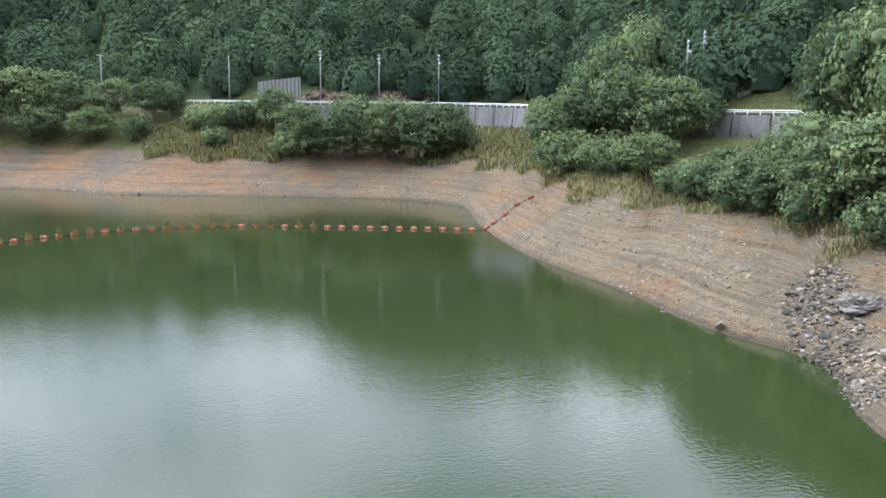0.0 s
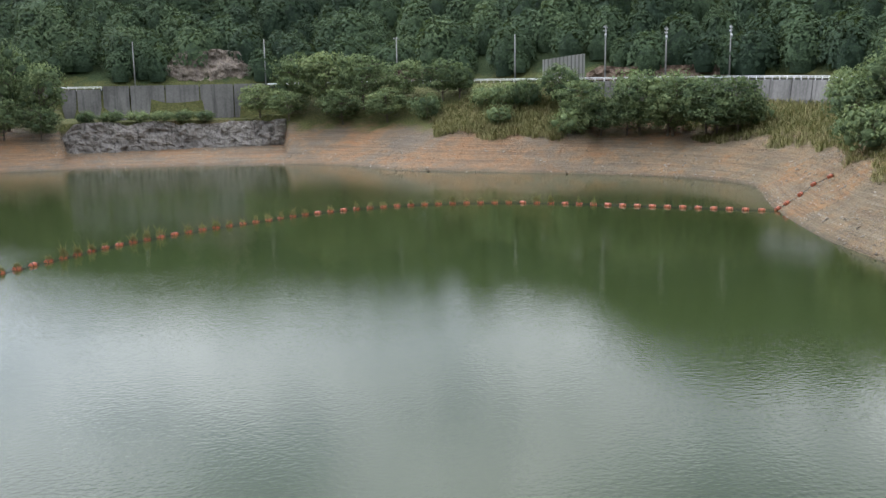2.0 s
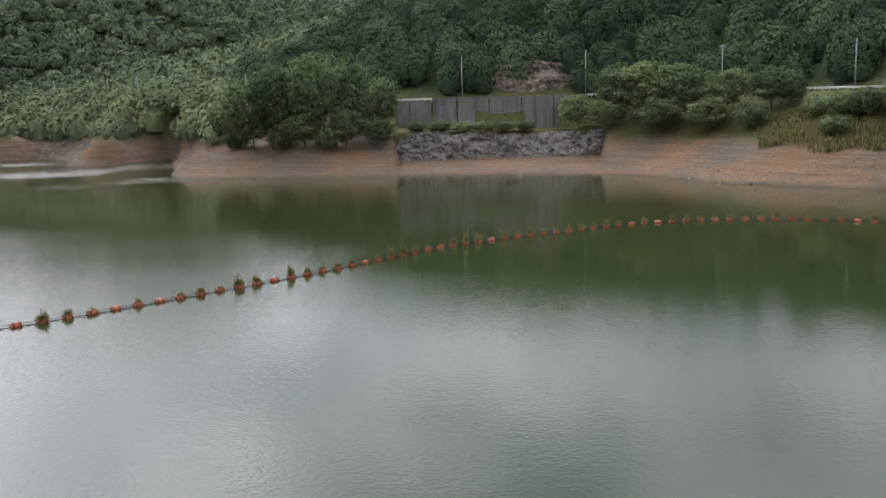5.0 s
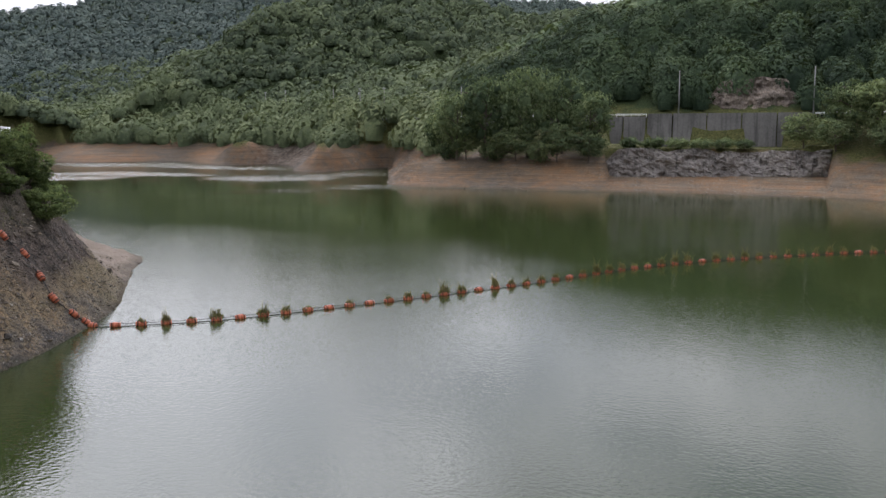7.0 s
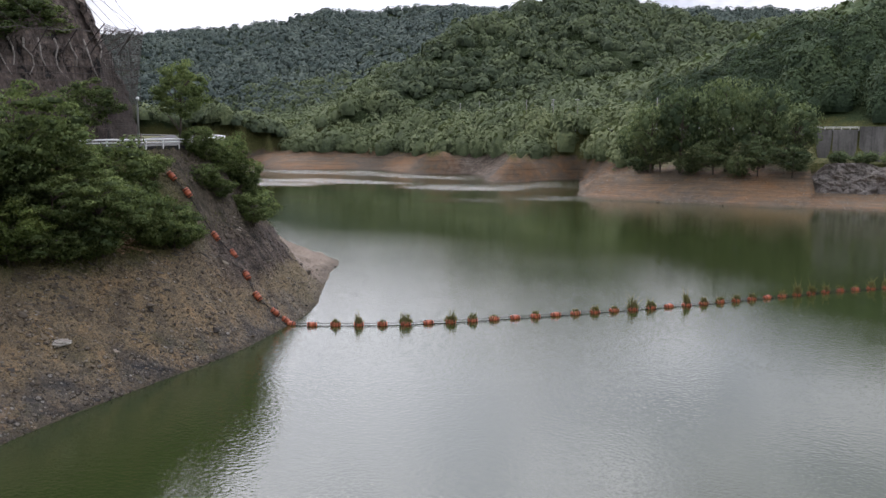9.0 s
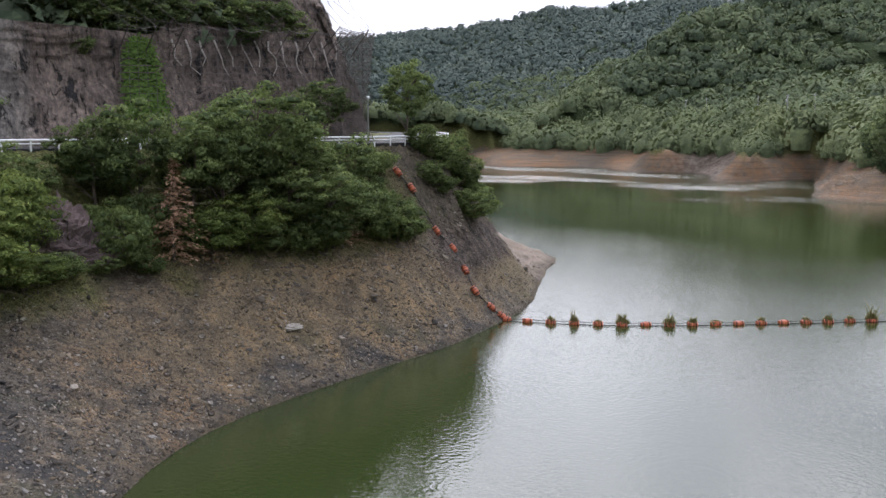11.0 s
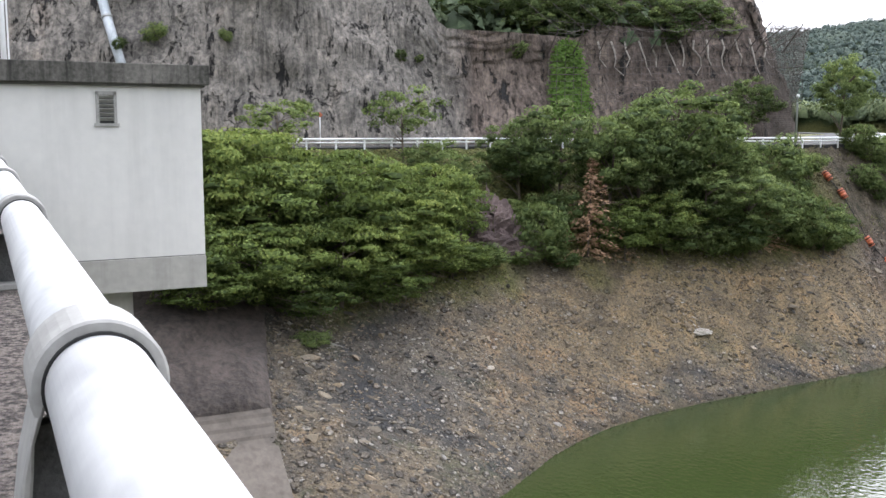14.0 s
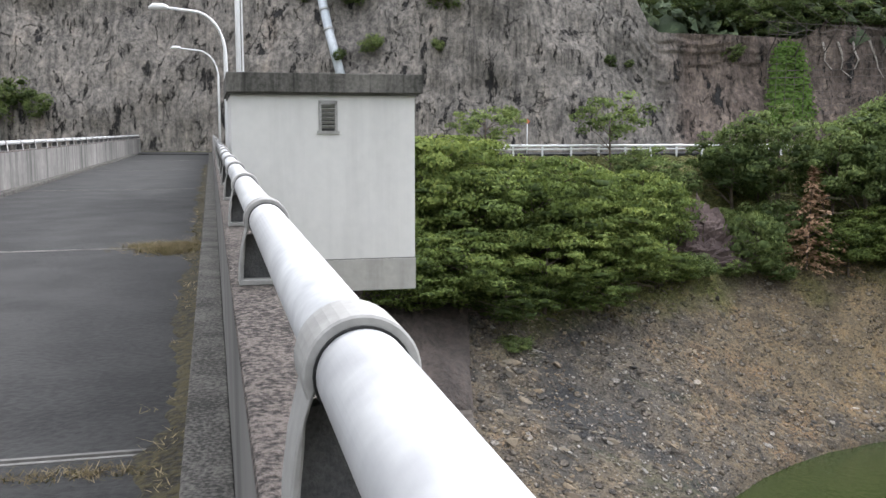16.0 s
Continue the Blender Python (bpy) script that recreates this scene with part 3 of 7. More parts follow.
# ---- helpers for things ----
def part(name, bm, material, parent=None, label="", smooth=False):
    """Links a bmesh as one mesh object under a thing or a part."""
    me = bpy.data.meshes.new(name)
    bm.to_mesh(me)
    bm.free()
    me.materials.append(material)
    if smooth:
        me.polygons.foreach_set("use_smooth", np.ones(len(me.polygons), bool))
    ob = new(name, me)
    ob.parent = parent
    if label:
        tagged(ob, label)
    return ob


def share(name, me, parent, m, label=""):
    ob = new(name, me)
    ob.parent = parent
    ob.matrix_basis = m
    if label:
        tagged(ob, label)
    return ob


def base(name, m, label, category, group="", kind=""):
    ob = new(name)
    ob.matrix_basis = m
    ob.empty_display_size = 0.2
    return tagged(ob, label, category, group, kind)


def box(bm, x0, x1, y0, y1, z0, z1, bevel=0.0):
    r = bmesh.ops.create_cube(bm, size=1.0, matrix=Matrix.LocRotScale(((x0 + x1) / 2, (y0 + y1) / 2, (z0 + z1) / 2), None, (x1 - x0, y1 - y0, z1 - z0)))
    if bevel:
        edges = {e for v in r["verts"] for e in v.link_edges}
        bmesh.ops.bevel(bm, geom=list(edges), offset=bevel, segments=2, affect="EDGES", profile=0.6)
    return bm


def boxed(x0, x1, y0, y1, z0, z1, bevel=0.0):
    return box(bmesh.new(), x0, x1, y0, y1, z0, z1, bevel)


def tube(bm, path, radii, n=10, caps=True):
    """A round tube along a path, tapering by radii."""
    path = [Vector(p) for p in path]
    radii = radii if isinstance(radii, (list, tuple)) else [radii] * len(path)
    rings = []
    for i, p in enumerate(path):
        way = (path[min(i + 1, len(path) - 1)] - path[max(i - 1, 0)]).normalized()
        ref = Vector((0, 0, 1)) if abs(way.z) < 0.95 else Vector((1, 0, 0))
        s = way.cross(ref).normalized()
        t = s.cross(way)
        rings.append([bm.verts.new(p + (s * math.cos(2 * math.pi * k / n) + t * math.sin(2 * math.pi * k / n)) * radii[i]) for k in range(n)])
    for a, b in zip(rings[:-1], rings[1:]):
        for k in range(n):
            bm.faces.new((a[k], a[(k + 1) % n], b[(k + 1) % n], b[k]))
    if caps:
        bm.faces.new(rings[0][::-1])
        bm.faces.new(rings[-1])
    return bm


def outline(bm, pts, axis, lo, hi):
    """A flat outline (list of 2D points) pulled out along an axis."""
    def place(p, w):
        return {"x": (w, p[0], p[1]), "y": (p[0], w, p[1]), "z": (p[0], p[1], w)}[axis]
    a = [bm.verts.new(place(p, lo)) for p in pts]
    b = [bm.verts.new(place(p, hi)) for p in pts]
    bm.faces.new(a[::-1])
    bm.faces.new(b)
    for k in range(len(pts)):
        bm.faces.new((a[k], a[(k + 1) % len(pts)], b[(k + 1) % len(pts)], b[k]))
    bmesh.ops.recalc_face_normals(bm, faces=bm.faces)
    return bm


# ---- the dam crest ----
ROAD_Z, TOP_Z, EYE_X0, EYE_X1 = 15.15, 16.18, -66.0, 62.0
PIPE_PAINT = surface("chalky_white_paint", (0.36, 0.365, 0.38), (0.62, 0.625, 0.63), 7.0, 0.42, 0.25, 0.002)
KERB = surface("dirty_kerb", (0.03, 0.029, 0.026), (0.15, 0.142, 0.128), 18.0, 0.95, 1.0, 0.02, streak=0.3, grain=0.65)
PIPE_Y, PIPE_Z, PIPE_R = 0.187, 16.392, 0.0572


STREAKED = surface("rain_streaked_concrete", (0.11, 0.106, 0.1), (0.26, 0.25, 0.235), 2.2, 0.9, 0.4, 0.01, streak=0.85)
DIRT = surface("gutter_soil", (0.008, 0.007, 0.004), (0.06, 0.05, 0.022), 9.0, 0.95, 1.0, 0.03, grain=0.7)


def build_dam():
    dam = part("dam_wall", boxed(EYE_X0, EYE_X1, -5.5, 0.31, -6.0, 14.9), CONCRETE)
    tagged(dam, "grey concrete dam body under the crest road", "dam", kind="structure")
    # asphalt bays between steel joints
    joints = [EYE_X0, -52.0, -39.0, -26.1, -12.85, -4.55, 9.0, 22.0, 35.0, 48.0, EYE_X1]
    road = base("road", pose(0, 0, 0), "worn dark asphalt crest road with pale joints", "road", kind="structure")
    for a, b in zip(joints[:-1], joints[1:]):
        part("asphalt_bay", boxed(a + 0.05, b - 0.05, -4.78, -0.16, 14.9, ROAD_Z, 0.006), ASPHALT, road)
    for j in joints[1:-1]:
        for off in (-0.035, 0.035):
            part("joint_strip", boxed(j + off - 0.014, j + off + 0.014, -4.78, -0.3, 14.9, ROAD_Z + 0.004), STREAKED, road, "pale worn joint strip")
    xs = np.arange(-45.0, 6.0, 0.05)
    reach = 0.1 + 0.2 * np.clip(fbm(xs / 1.1, xs * 0, 4, 83) + 0.35, 0, 1) + 0.05 * fbm(xs / 0.12, xs * 0, 2, 84)
    reach = np.clip(reach + 0.16 * np.exp(-((xs + 12.7) / 0.35) ** 2) + 0.1 * np.exp(-((xs + 4.4) / 0.25) ** 2), 0.04, 0.6)
    rim = [np.column_stack([xs, -0.152 - reach * f, np.full(len(xs), ROAD_Z + h)]) for f, h in ((0.0, 0.03), (0.45, 0.018), (0.85, 0.008), (1.0, -0.01))]
    dirt = mesh_ob("gutter_dirt", np.stack(rim, 1).reshape(-1, 3).tolist(), grid_faces(len(xs), 4)[:, ::-1].tolist(), DIRT, parent=road)
    tagged(dirt, "ragged strip of dark soil and moss along the kerb")
    part("joint_bed", boxed(EYE_X0, EYE_X1, -4.78, -0.16, 14.9, ROAD_Z - 0.03), CONCRETE, road, "concrete seen in the joints")
    for side, y0, y1 in (("upstream", -0.15, 0.068), ("downstream", -5.02, -4.79)):
        kerb = base("kerb", pose(0, 0, 0), "low dirty concrete kerb along the crest parapet", "kerb", "crest kerbs", "structure")
        x = EYE_X0
        while x < EYE_X1:
            part("kerb_stone", boxed(x + 0.004, min(x + 3.0, EYE_X1) - 0.004, y0, y1, 14.9, ROAD_Z + 0.09, 0.012), KERB, kerb)
            x += 3.0


def bracket_mesh():
    """A cast saddle: a ring round the pipe on two flared legs, open between them."""
    bm = bmesh.new()
    h = PIPE_Z - TOP_Z
    ro = PIPE_R + 0.016
    outer, n = [], 22
    for k in range(n + 1):
        a = math.pi * (-0.12 + 1.24 * k / n)
        outer.append((ro * math.cos(a), h + ro * math.sin(a)))
    shape = [(0.094, 0.0), (0.092, 0.05), (0.083, 0.12)] + outer + [(-0.083, 0.12), (-0.092, 0.05), (-0.094, 0.0)]
    arc = [math.pi * (1.10 + 0.80 * k / 10) for k in range(11)]
    ri = PIPE_R + 0.003
    inner = [(-0.080, 0.02), (-0.077, 0.07), (-0.0715, 0.125), (-0.0695, 0.155)] + [(ri * math.cos(a), h + ri * math.sin(a)) for a in arc] + [(0.0695, 0.155), (0.0715, 0.125), (0.077, 0.07), (0.080, 0.02)]
    w = 0.058
    rim = len(shape)
    for x in (-w, w):
        for p in shape:
            bm.verts.new((x, *p))
        for p in inner:
            bm.verts.new((x, *p))
    bm.verts.ensure_lookup_table()
    per = rim + len(inner)
    for k in range(rim):
        bm.faces.new((bm.verts[k], bm.verts[(k + 1) % rim], bm.verts[per + (k + 1) % rim], bm.verts[per + k]))
    for k in range(len(inner)):
        a, b = rim + k, rim + (k + 1) % len(inner)
        bm.faces.new((bm.verts[b], bm.verts[a], bm.verts[per + a], bm.verts[per + b]))
    for s in (0, per):
        es = []
        for ring in (list(range(s, s + rim)), list(range(s + rim, s + per))):
            for k in range(len(ring)):
                e = bm.edges.get((bm.verts[ring[k]], bm.verts[ring[(k + 1) % len(ring)]]))
                es.append(e)
        bmesh.ops.triangle_fill(bm, edges=es, use_beauty=True, normal=(1 if s else -1, 0, 0))
    bmesh.ops.recalc_face_normals(bm, faces=bm.faces)
    sharp = [e for e in bm.edges if len(e.link_faces) == 2 and e.calc_face_angle(0) > 1.2]
    bmesh.ops.bevel(bm, geom=sharp, offset=0.003, segments=1, affect="EDGES", profile=0.5)
    me = bpy.data.meshes.new("bracket")
    bm.to_mesh(me)
    bm.free()
    me.materials.append(ALU)
    return me


def ring_mesh():
    bm = bmesh.new()
    tube(bm, [(0, 0, 0), (0.006, 0, 0)], PIPE_R + 0.0035, 32)
    me = bpy.data.meshes.new("gasket")
    bm.to_mesh(me)
    bm.free()
    me.materials.append(BLACK)
    return me


def build_parapet(y_in, flip, x0, x1, first, label):
    """A parapet wall with a cast-bracket pipe handrail; flip mirrors it for the far side."""
    s = -1 if flip else 1
    wall = base("parapet_wall", pose(0, 0, 0), label, "parapet", "crest parapets", "structure")
    x = x0
    while x < x1 - 0.1:
        e = min(x + 10.0, x1)
        ya, yb = sorted((y_in, y_in + s * 0.24))
        part("wall_panel", boxed(x + 0.006, e - 0.006, ya, yb, 14.9, TOP_Z - 0.03, 0.008), STREAKED if flip else DARK_CONC, wall)
        ya, yb = sorted((y_in - s * 0.004, y_in + s * 0.25))
        part("coping", boxed(x + 0.004, e - 0.004, ya, yb, TOP_Z - 0.03, TOP_Z, 0.012), ROUGH_CONC, wall, "rough exposed-aggregate coping")
        x = e
    rail = base("handrail", pose(0, 0, 0), "thick white pipe handrail on grey cast brackets", "handrail", "crest handrails")
    yp = y_in + s * 0.117
    marks = [first - 2.0 * k for k in range(int((first - x0) / 2.0) + 1)] + [first + 2.0 * k for k in range(1, int((x1 - first) / 2.0) + 1)]
    marks.sort()
    for k, m in enumerate(marks):
        cast = share("bracket", BRACKET, rail, pose(m, yp, TOP_Z), "grey cast bracket with an arched recess")
        share("web", WEB, cast, Matrix())
        for off in (-0.064, 0.056):
            share("gasket", GASKET, rail, pose(m + off, yp, PIPE_Z), "black rubber ring")
    for a, b in zip(marks[:-1], marks[1:]):
        part("pipe", tube(bmesh.new(), [(a + 0.02, yp, PIPE_Z), (b - 0.02, yp, PIPE_Z)], PIPE_R, 40), PIPE_PAINT, rail, smooth=True)


def web_mesh():
    """The plate closing the arch of a bracket, set back from its rim."""
    h = PIPE_Z - TOP_Z
    bm = outline(bmesh.new(), [(-0.084, 0.004), (-0.08, 0.08), (-0.07, 0.16), (0.0, h - PIPE_R + 0.02), (0.07, 0.16), (0.08, 0.08), (0.084, 0.004)], "x", -0.02, 0.012)
    me = bpy.data.meshes.new("web")
    bm.to_mesh(me)
    bm.free()
    me.materials.append(WEB_PAINT)
    return me


WEB_PAINT = surface("rough_dark_casting", (0.045, 0.046, 0.048), (0.15, 0.15, 0.152), 60.0, 0.8, 0.8, 0.004)
BRACKET, GASKET, WEB = bracket_mesh(), ring_mesh(), web_mesh()
build_dam()
build_parapet(0.07, False, EYE_X0, EYE_X1, -1.143, "weathered concrete parapet with a rough coping on the lake side")
build_parapet(-5.02, True, -72.0, EYE_X1, -2.0, "stained grey concrete parapet across the crest road")


def build_gate_house():
    X0, X1, Y0, Y1, Z = -24.2, -20.0, 0.43, 4.32, 16.7
    house = base("gate_house", pose(0, 0, 0), "white rendered gate house with a mossy flat concrete roof", "building")
    part("wall", boxed(X0, X1, Y0, Y1, Z - 2.76, Z + 0.82), PLASTER, house)
    roof = part("roof", boxed(X0 - 0.14, X1 + 0.14, Y0 - 0.08, Y1 + 0.16, Z + 0.80, Z + 1.2, 0.015), MOSSY, house, "stained dark flat concrete roof slab")
    part("drip_edge", boxed(X0 - 0.06, X1 + 0.06, Y0 - 0.03, Y1 + 0.08, Z + 0.745, Z + 0.80), DARK_CONC, roof)
    floor = part("floor_slab", boxed(X0, X1 + 0.012, Y0, Y1 + 0.012, Z - 3.47, Z - 2.775, 0.012), PALE_CONC, house, "bare grey concrete floor slab")
    # black strip put in for the shade in the wall-to-slab joint
    part("shadow_gap", boxed(X0 + 0.02, X1 - 0.004, Y0 + 0.02, Y1 - 0.004, Z - 2.78, Z - 2.755), BLACK, floor)
    part("shaft", boxed(X0 + 0.4, X1 - 0.6, Y0 - 0.12, Y0 + 2.45, -4.0, Z - 3.47), PALE_CONC, house, "grey concrete gate shaft under the house")
    # no hole is cut: a black panel paints the dark behind the louvres
    vent = part("vent", boxed(X1 - 0.04, X1 + 0.006, 2.26, 2.62, Z - 0.02, Z + 0.62), BLACK, house, "louvred vent with a black panel for its dark inside")
    for y0, y1, z0, z1 in ((2.24, 2.30, Z, Z + 0.62), (2.58, 2.64, Z, Z + 0.62), (2.24, 2.64, Z + 0.57, Z + 0.64), (2.20, 2.68, Z - 0.06, Z + 0.0)):
        part("vent_frame", boxed(X1, X1 + 0.035, y0, y1, z0, z1, 0.004), ALU, vent)
    for k in range(6):
        z = Z + 0.05 + k * 0.088
        bm = boxed(-0.004, 0.004, 2.30, 2.58, -0.05, 0.05)
        bmesh.ops.transform(bm, matrix=pose(X1 + 0.022, 0, z + 0.03, 0, 38, 0), verts=bm.verts)
        part("louvre", bm, ALU, vent)
    return house


build_gate_house()


def build_lamp(x, y, arm, height, z0):
    lamp = base("street_lamp", pose(x, y, z0), "white steel street lamp with a curved arm", "street lamp", "crest lamps")
    pts = [(0, 0, 0), (0, 0, height * 0.75)]
    for k in range(1, 9):
        a = math.pi / 2 * k / 8
        pts.append((0, -arm * 0.55 * (1 - math.cos(a)), height * 0.75 + height * 0.23 * math.sin(a)))
    pts.append((0, -arm, height * 0.995))
    part("pole", tube(bmesh.new(), pts, [0.075, 0.06] + [0.045] * 9, 12), WHITE, lamp, smooth=True)
    bm = bmesh.new()
    tube(bm, [(0, -arm + 0.1, height * 0.99), (0, -arm - 0.05, height), (0, -arm - 0.35, height * 1.0), (0, -arm - 0.5, height * 0.992)], [0.04, 0.09, 0.1, 0.03], 10)
    part("lamp_head", bm, WHITE, lamp, smooth=True)
    part("base_plate", boxed(-0.14, 0.14, -0.14, 0.14, 0.0, 0.03), GALV, lamp)


build_lamp(-29.0, 0.5, 1.65, 5.35, 14.95)
build_lamp(-54.0, 0.5, 2.0, 6.3, 14.95)
mast = base("mast", pose(-24.6, 0.75, 14.9), "tall white steel mast beside the gate house", "mast")
part("pole", tube(bmesh.new(), [(0, 0, 0), (0, 0, 9.5)], [0.07, 0.06], 12), WHITE, mast, smooth=True)
part("cable_duct", boxed(-0.03, 0.03, 0.09, 0.13, 0.5, 9.5), WHITE, mast)
part("bracket", boxed(-0.02, 0.02, -0.5, 0.12, -0.1, 0.0), GALV, mast)
for x in (-29.0, -54.0):
    led = part("lamp_ledge", boxed(x - 0.3, x + 0.3, 0.31, 0.8, 14.5, 14.95), CONCRETE)
    tagged(led, "concrete corbel on the lake face of the dam", "corbel", kind="structure")

# ---- cliff over the left bank road ----
CLIFF_LINE = smooth_line(CLIFF_PLAN[1:14], 0.6)


def cliff_top(y):
    return np.interp(y, [-60, 24, 34, 47, 52, 56, 66, 69.5, 71, 90], [47, 47, 24.5, 24.3, 28.5, 31.5, 30.5, 28.0, 17.0, 16.0])


def build_cliff():
    line = CLIFF_LINE
    way = np.gradient(line, axis=0)
    way /= np.linalg.norm(way, axis=1)[:, None]
    back = np.stack([-way[:, 1], way[:, 0]], 1)
    nv = 64
    v = np.linspace(0, 1, nv)
    s = np.arange(len(line)) * 0.6
    S, V = np.meshgrid(s, v, indexing="ij")
    top = cliff_top(line[:, 1])[:, None]
    z = 14.9 + (top - 14.9) * V
    lean = (z - 14.9) * np.interp(line[:, 1], [-60, 20, 34, 70], [0.30, 0.30, 0.42, 0.42])[:, None]
    rough = fbm(S / 7, z / 9, 5, 31) * 1.1 + np.abs(fbm(S / 3.2 + z * 0.08, z / 7, 4, 33)) * 0.9 + fbm(S / 1.3, z / 2.6, 4, 35) * 0.55 + np.floor(fbm(S / 9, z / 5, 3, 37) * 4) * 0.22
    off = lean + rough * np.minimum(V * 6 + 0.3, 1.0)
    X = line[:, 0][:, None] + back[:, 0][:, None] * off
    Y = line[:, 1][:, None] + back[:, 1][:, None] * off
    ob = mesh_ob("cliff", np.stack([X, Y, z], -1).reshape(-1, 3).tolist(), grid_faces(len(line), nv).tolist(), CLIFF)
    tagged(ob, "grey shotcreted rock cliff with cracks painted dark and brown stains", "cliff", kind="structure")


def make_cliff():
    m, nt, b = start("cliff_rock")
    co = where(nt)
    y = nd(nt, "SeparateXYZ", Vector=co).outputs[1]
    tall = nd(nt, "Mapping", Vector=co, Scale=(1.0, 1.0, 0.35)).outputs[0]
    big, mid, fine = noisy(nt, tall, 0.12, 4.0), noisy(nt, tall, 0.7, 6.0, 0.6), noisy(nt, co, 4.0, 6.0, 0.6)
    f = math_node(nt, "ADD", math_node(nt, "MULTIPLY", big, 0.5), math_node(nt, "MULTIPLY", mid, 0.5))
    grey = ramp(nt, f, [(0.34, (0.12, 0.114, 0.108)), (0.48, (0.172, 0.163, 0.152)), (0.58, (0.2, 0.187, 0.172)), (0.7, (0.235, 0.2, 0.174))])
    brown = ramp(nt, f, [(0.34, (0.062, 0.05, 0.045)), (0.5, (0.115, 0.094, 0.083)), (0.66, (0.185, 0.154, 0.135))])
    col = mix(nt, span(nt, math_node(nt, "ADD", y, math_node(nt, "MULTIPLY", math_node(nt, "SUBTRACT", big, 0.5), 10.0)), 33.0, 37.0), grey, brown)
    # rain runs, thin cracks and hollows painted dark, and pale crusts
    run = noisy(nt, nd(nt, "Mapping", Vector=co, Scale=(1.0, 1.0, 0.07)).outputs[0], 2.2, 6.0, 0.7)
    col = mix(nt, 1.0, col, ramp(nt, run, [(0.34, (0.5, 0.49, 0.48)), (0.5, (1.02, 1.0, 0.98)), (0.66, (1.42, 1.36, 1.3))]), "MULTIPLY")
    warp = mix(nt, 1.0, nd(nt, "Mapping", Vector=co, Rotation=(0.25, 0, 0), Scale=(1.0, 1.0, 0.3)).outputs[0], nd(nt, "TexNoise", Vector=co, Scale=0.9, Detail=6.0, Roughness=0.65).outputs["Color"], "ADD")
    cell = nd(nt, "TexVoronoi", Vector=warp, Scale=0.62)
    cell.feature = "DISTANCE_TO_EDGE"
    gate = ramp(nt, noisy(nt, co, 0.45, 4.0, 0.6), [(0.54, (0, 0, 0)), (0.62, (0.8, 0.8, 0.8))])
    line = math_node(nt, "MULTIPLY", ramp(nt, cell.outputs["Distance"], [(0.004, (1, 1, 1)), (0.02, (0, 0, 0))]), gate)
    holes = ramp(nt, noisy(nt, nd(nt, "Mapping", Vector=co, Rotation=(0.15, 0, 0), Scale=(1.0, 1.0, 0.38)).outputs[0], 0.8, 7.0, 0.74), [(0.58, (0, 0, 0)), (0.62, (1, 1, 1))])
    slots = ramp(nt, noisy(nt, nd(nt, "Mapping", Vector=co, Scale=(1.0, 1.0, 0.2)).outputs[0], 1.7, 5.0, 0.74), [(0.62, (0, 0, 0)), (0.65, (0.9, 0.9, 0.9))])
    col = mix(nt, 1.0, col, ramp(nt, noisy(nt, co, 2.6, 8.0, 0.78), [(0.38, (0.55, 0.55, 0.55)), (0.5, (1.0, 1.0, 1.0)), (0.62, (1.4, 1.38, 1.34))]), "MULTIPLY")
    crust = ramp(nt, noisy(nt, co, 1.6, 6.0, 0.7), [(0.62, (0, 0, 0)), (0.7, (0.5, 0.5, 0.5))])
    col = mix(nt, crust, col, (0.3, 0.28, 0.25))
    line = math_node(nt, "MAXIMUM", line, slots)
    # near-black colour stands for the shade inside cracks, slots and hollows
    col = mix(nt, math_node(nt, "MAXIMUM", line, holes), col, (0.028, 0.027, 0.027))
    put(nt, b.inputs["Base Color"], col)
    b.inputs["Roughness"].default_value = 0.92
    b.inputs["Specular IOR Level"].default_value = 0.25
    h = math_node(nt, "SUBTRACT", math_node(nt, "ADD", math_node(nt, "MULTIPLY", mid, 1.0), math_node(nt, "MULTIPLY", fine, 0.25)), math_node(nt, "MULTIPLY", math_node(nt, "MAXIMUM", line, holes), 0.8))
    relief(nt, b, h, 1.0, 0.4)
    return m


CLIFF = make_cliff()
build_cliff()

# ---- floating boom ----
BOOM = smooth_line([(-45.2, 65.8), (-43.6, 66.1), (-36.7, 69.8), (-30.6, 74.9), (-24.8, 80.5), (-19.5, 85.9), (-14.0, 91.8), (-8.7, 98.1), (-3.2, 104.6), (2.9, 110.2), (9.6, 114.8), (14.0, 117.4), (21.8, 121.8), (29.0, 124.2), (36.9, 124.9),
                    (44.7, 123.7), (51.9, 120.7), (58.1, 116.1), (64.2, 111.0), (70.2, 105.9), (76.2, 100.4), (77.8, 99.0)], 0.1)


def along(line, gap):
    """Places at even steps along a line, with the heading there."""
    seg = np.linalg.norm(np.diff(line, axis=0), axis=1)
    run = np.concatenate([[0], np.cumsum(seg)])
    out = []
    for s in np.arange(0, run[-1] + 1e-6, gap):
        p = np.array([np.interp(s, run, line[:, k]) for k in range(line.shape[1])])
        q = np.array([np.interp(min(s + 0.2, run[-1]), run, line[:, k]) - np.interp(max(s - 0.2, 0), run, line[:, k]) for k in range(line.shape[1])])
        out.append((p, math.atan2(q[1], q[0])))
    return out


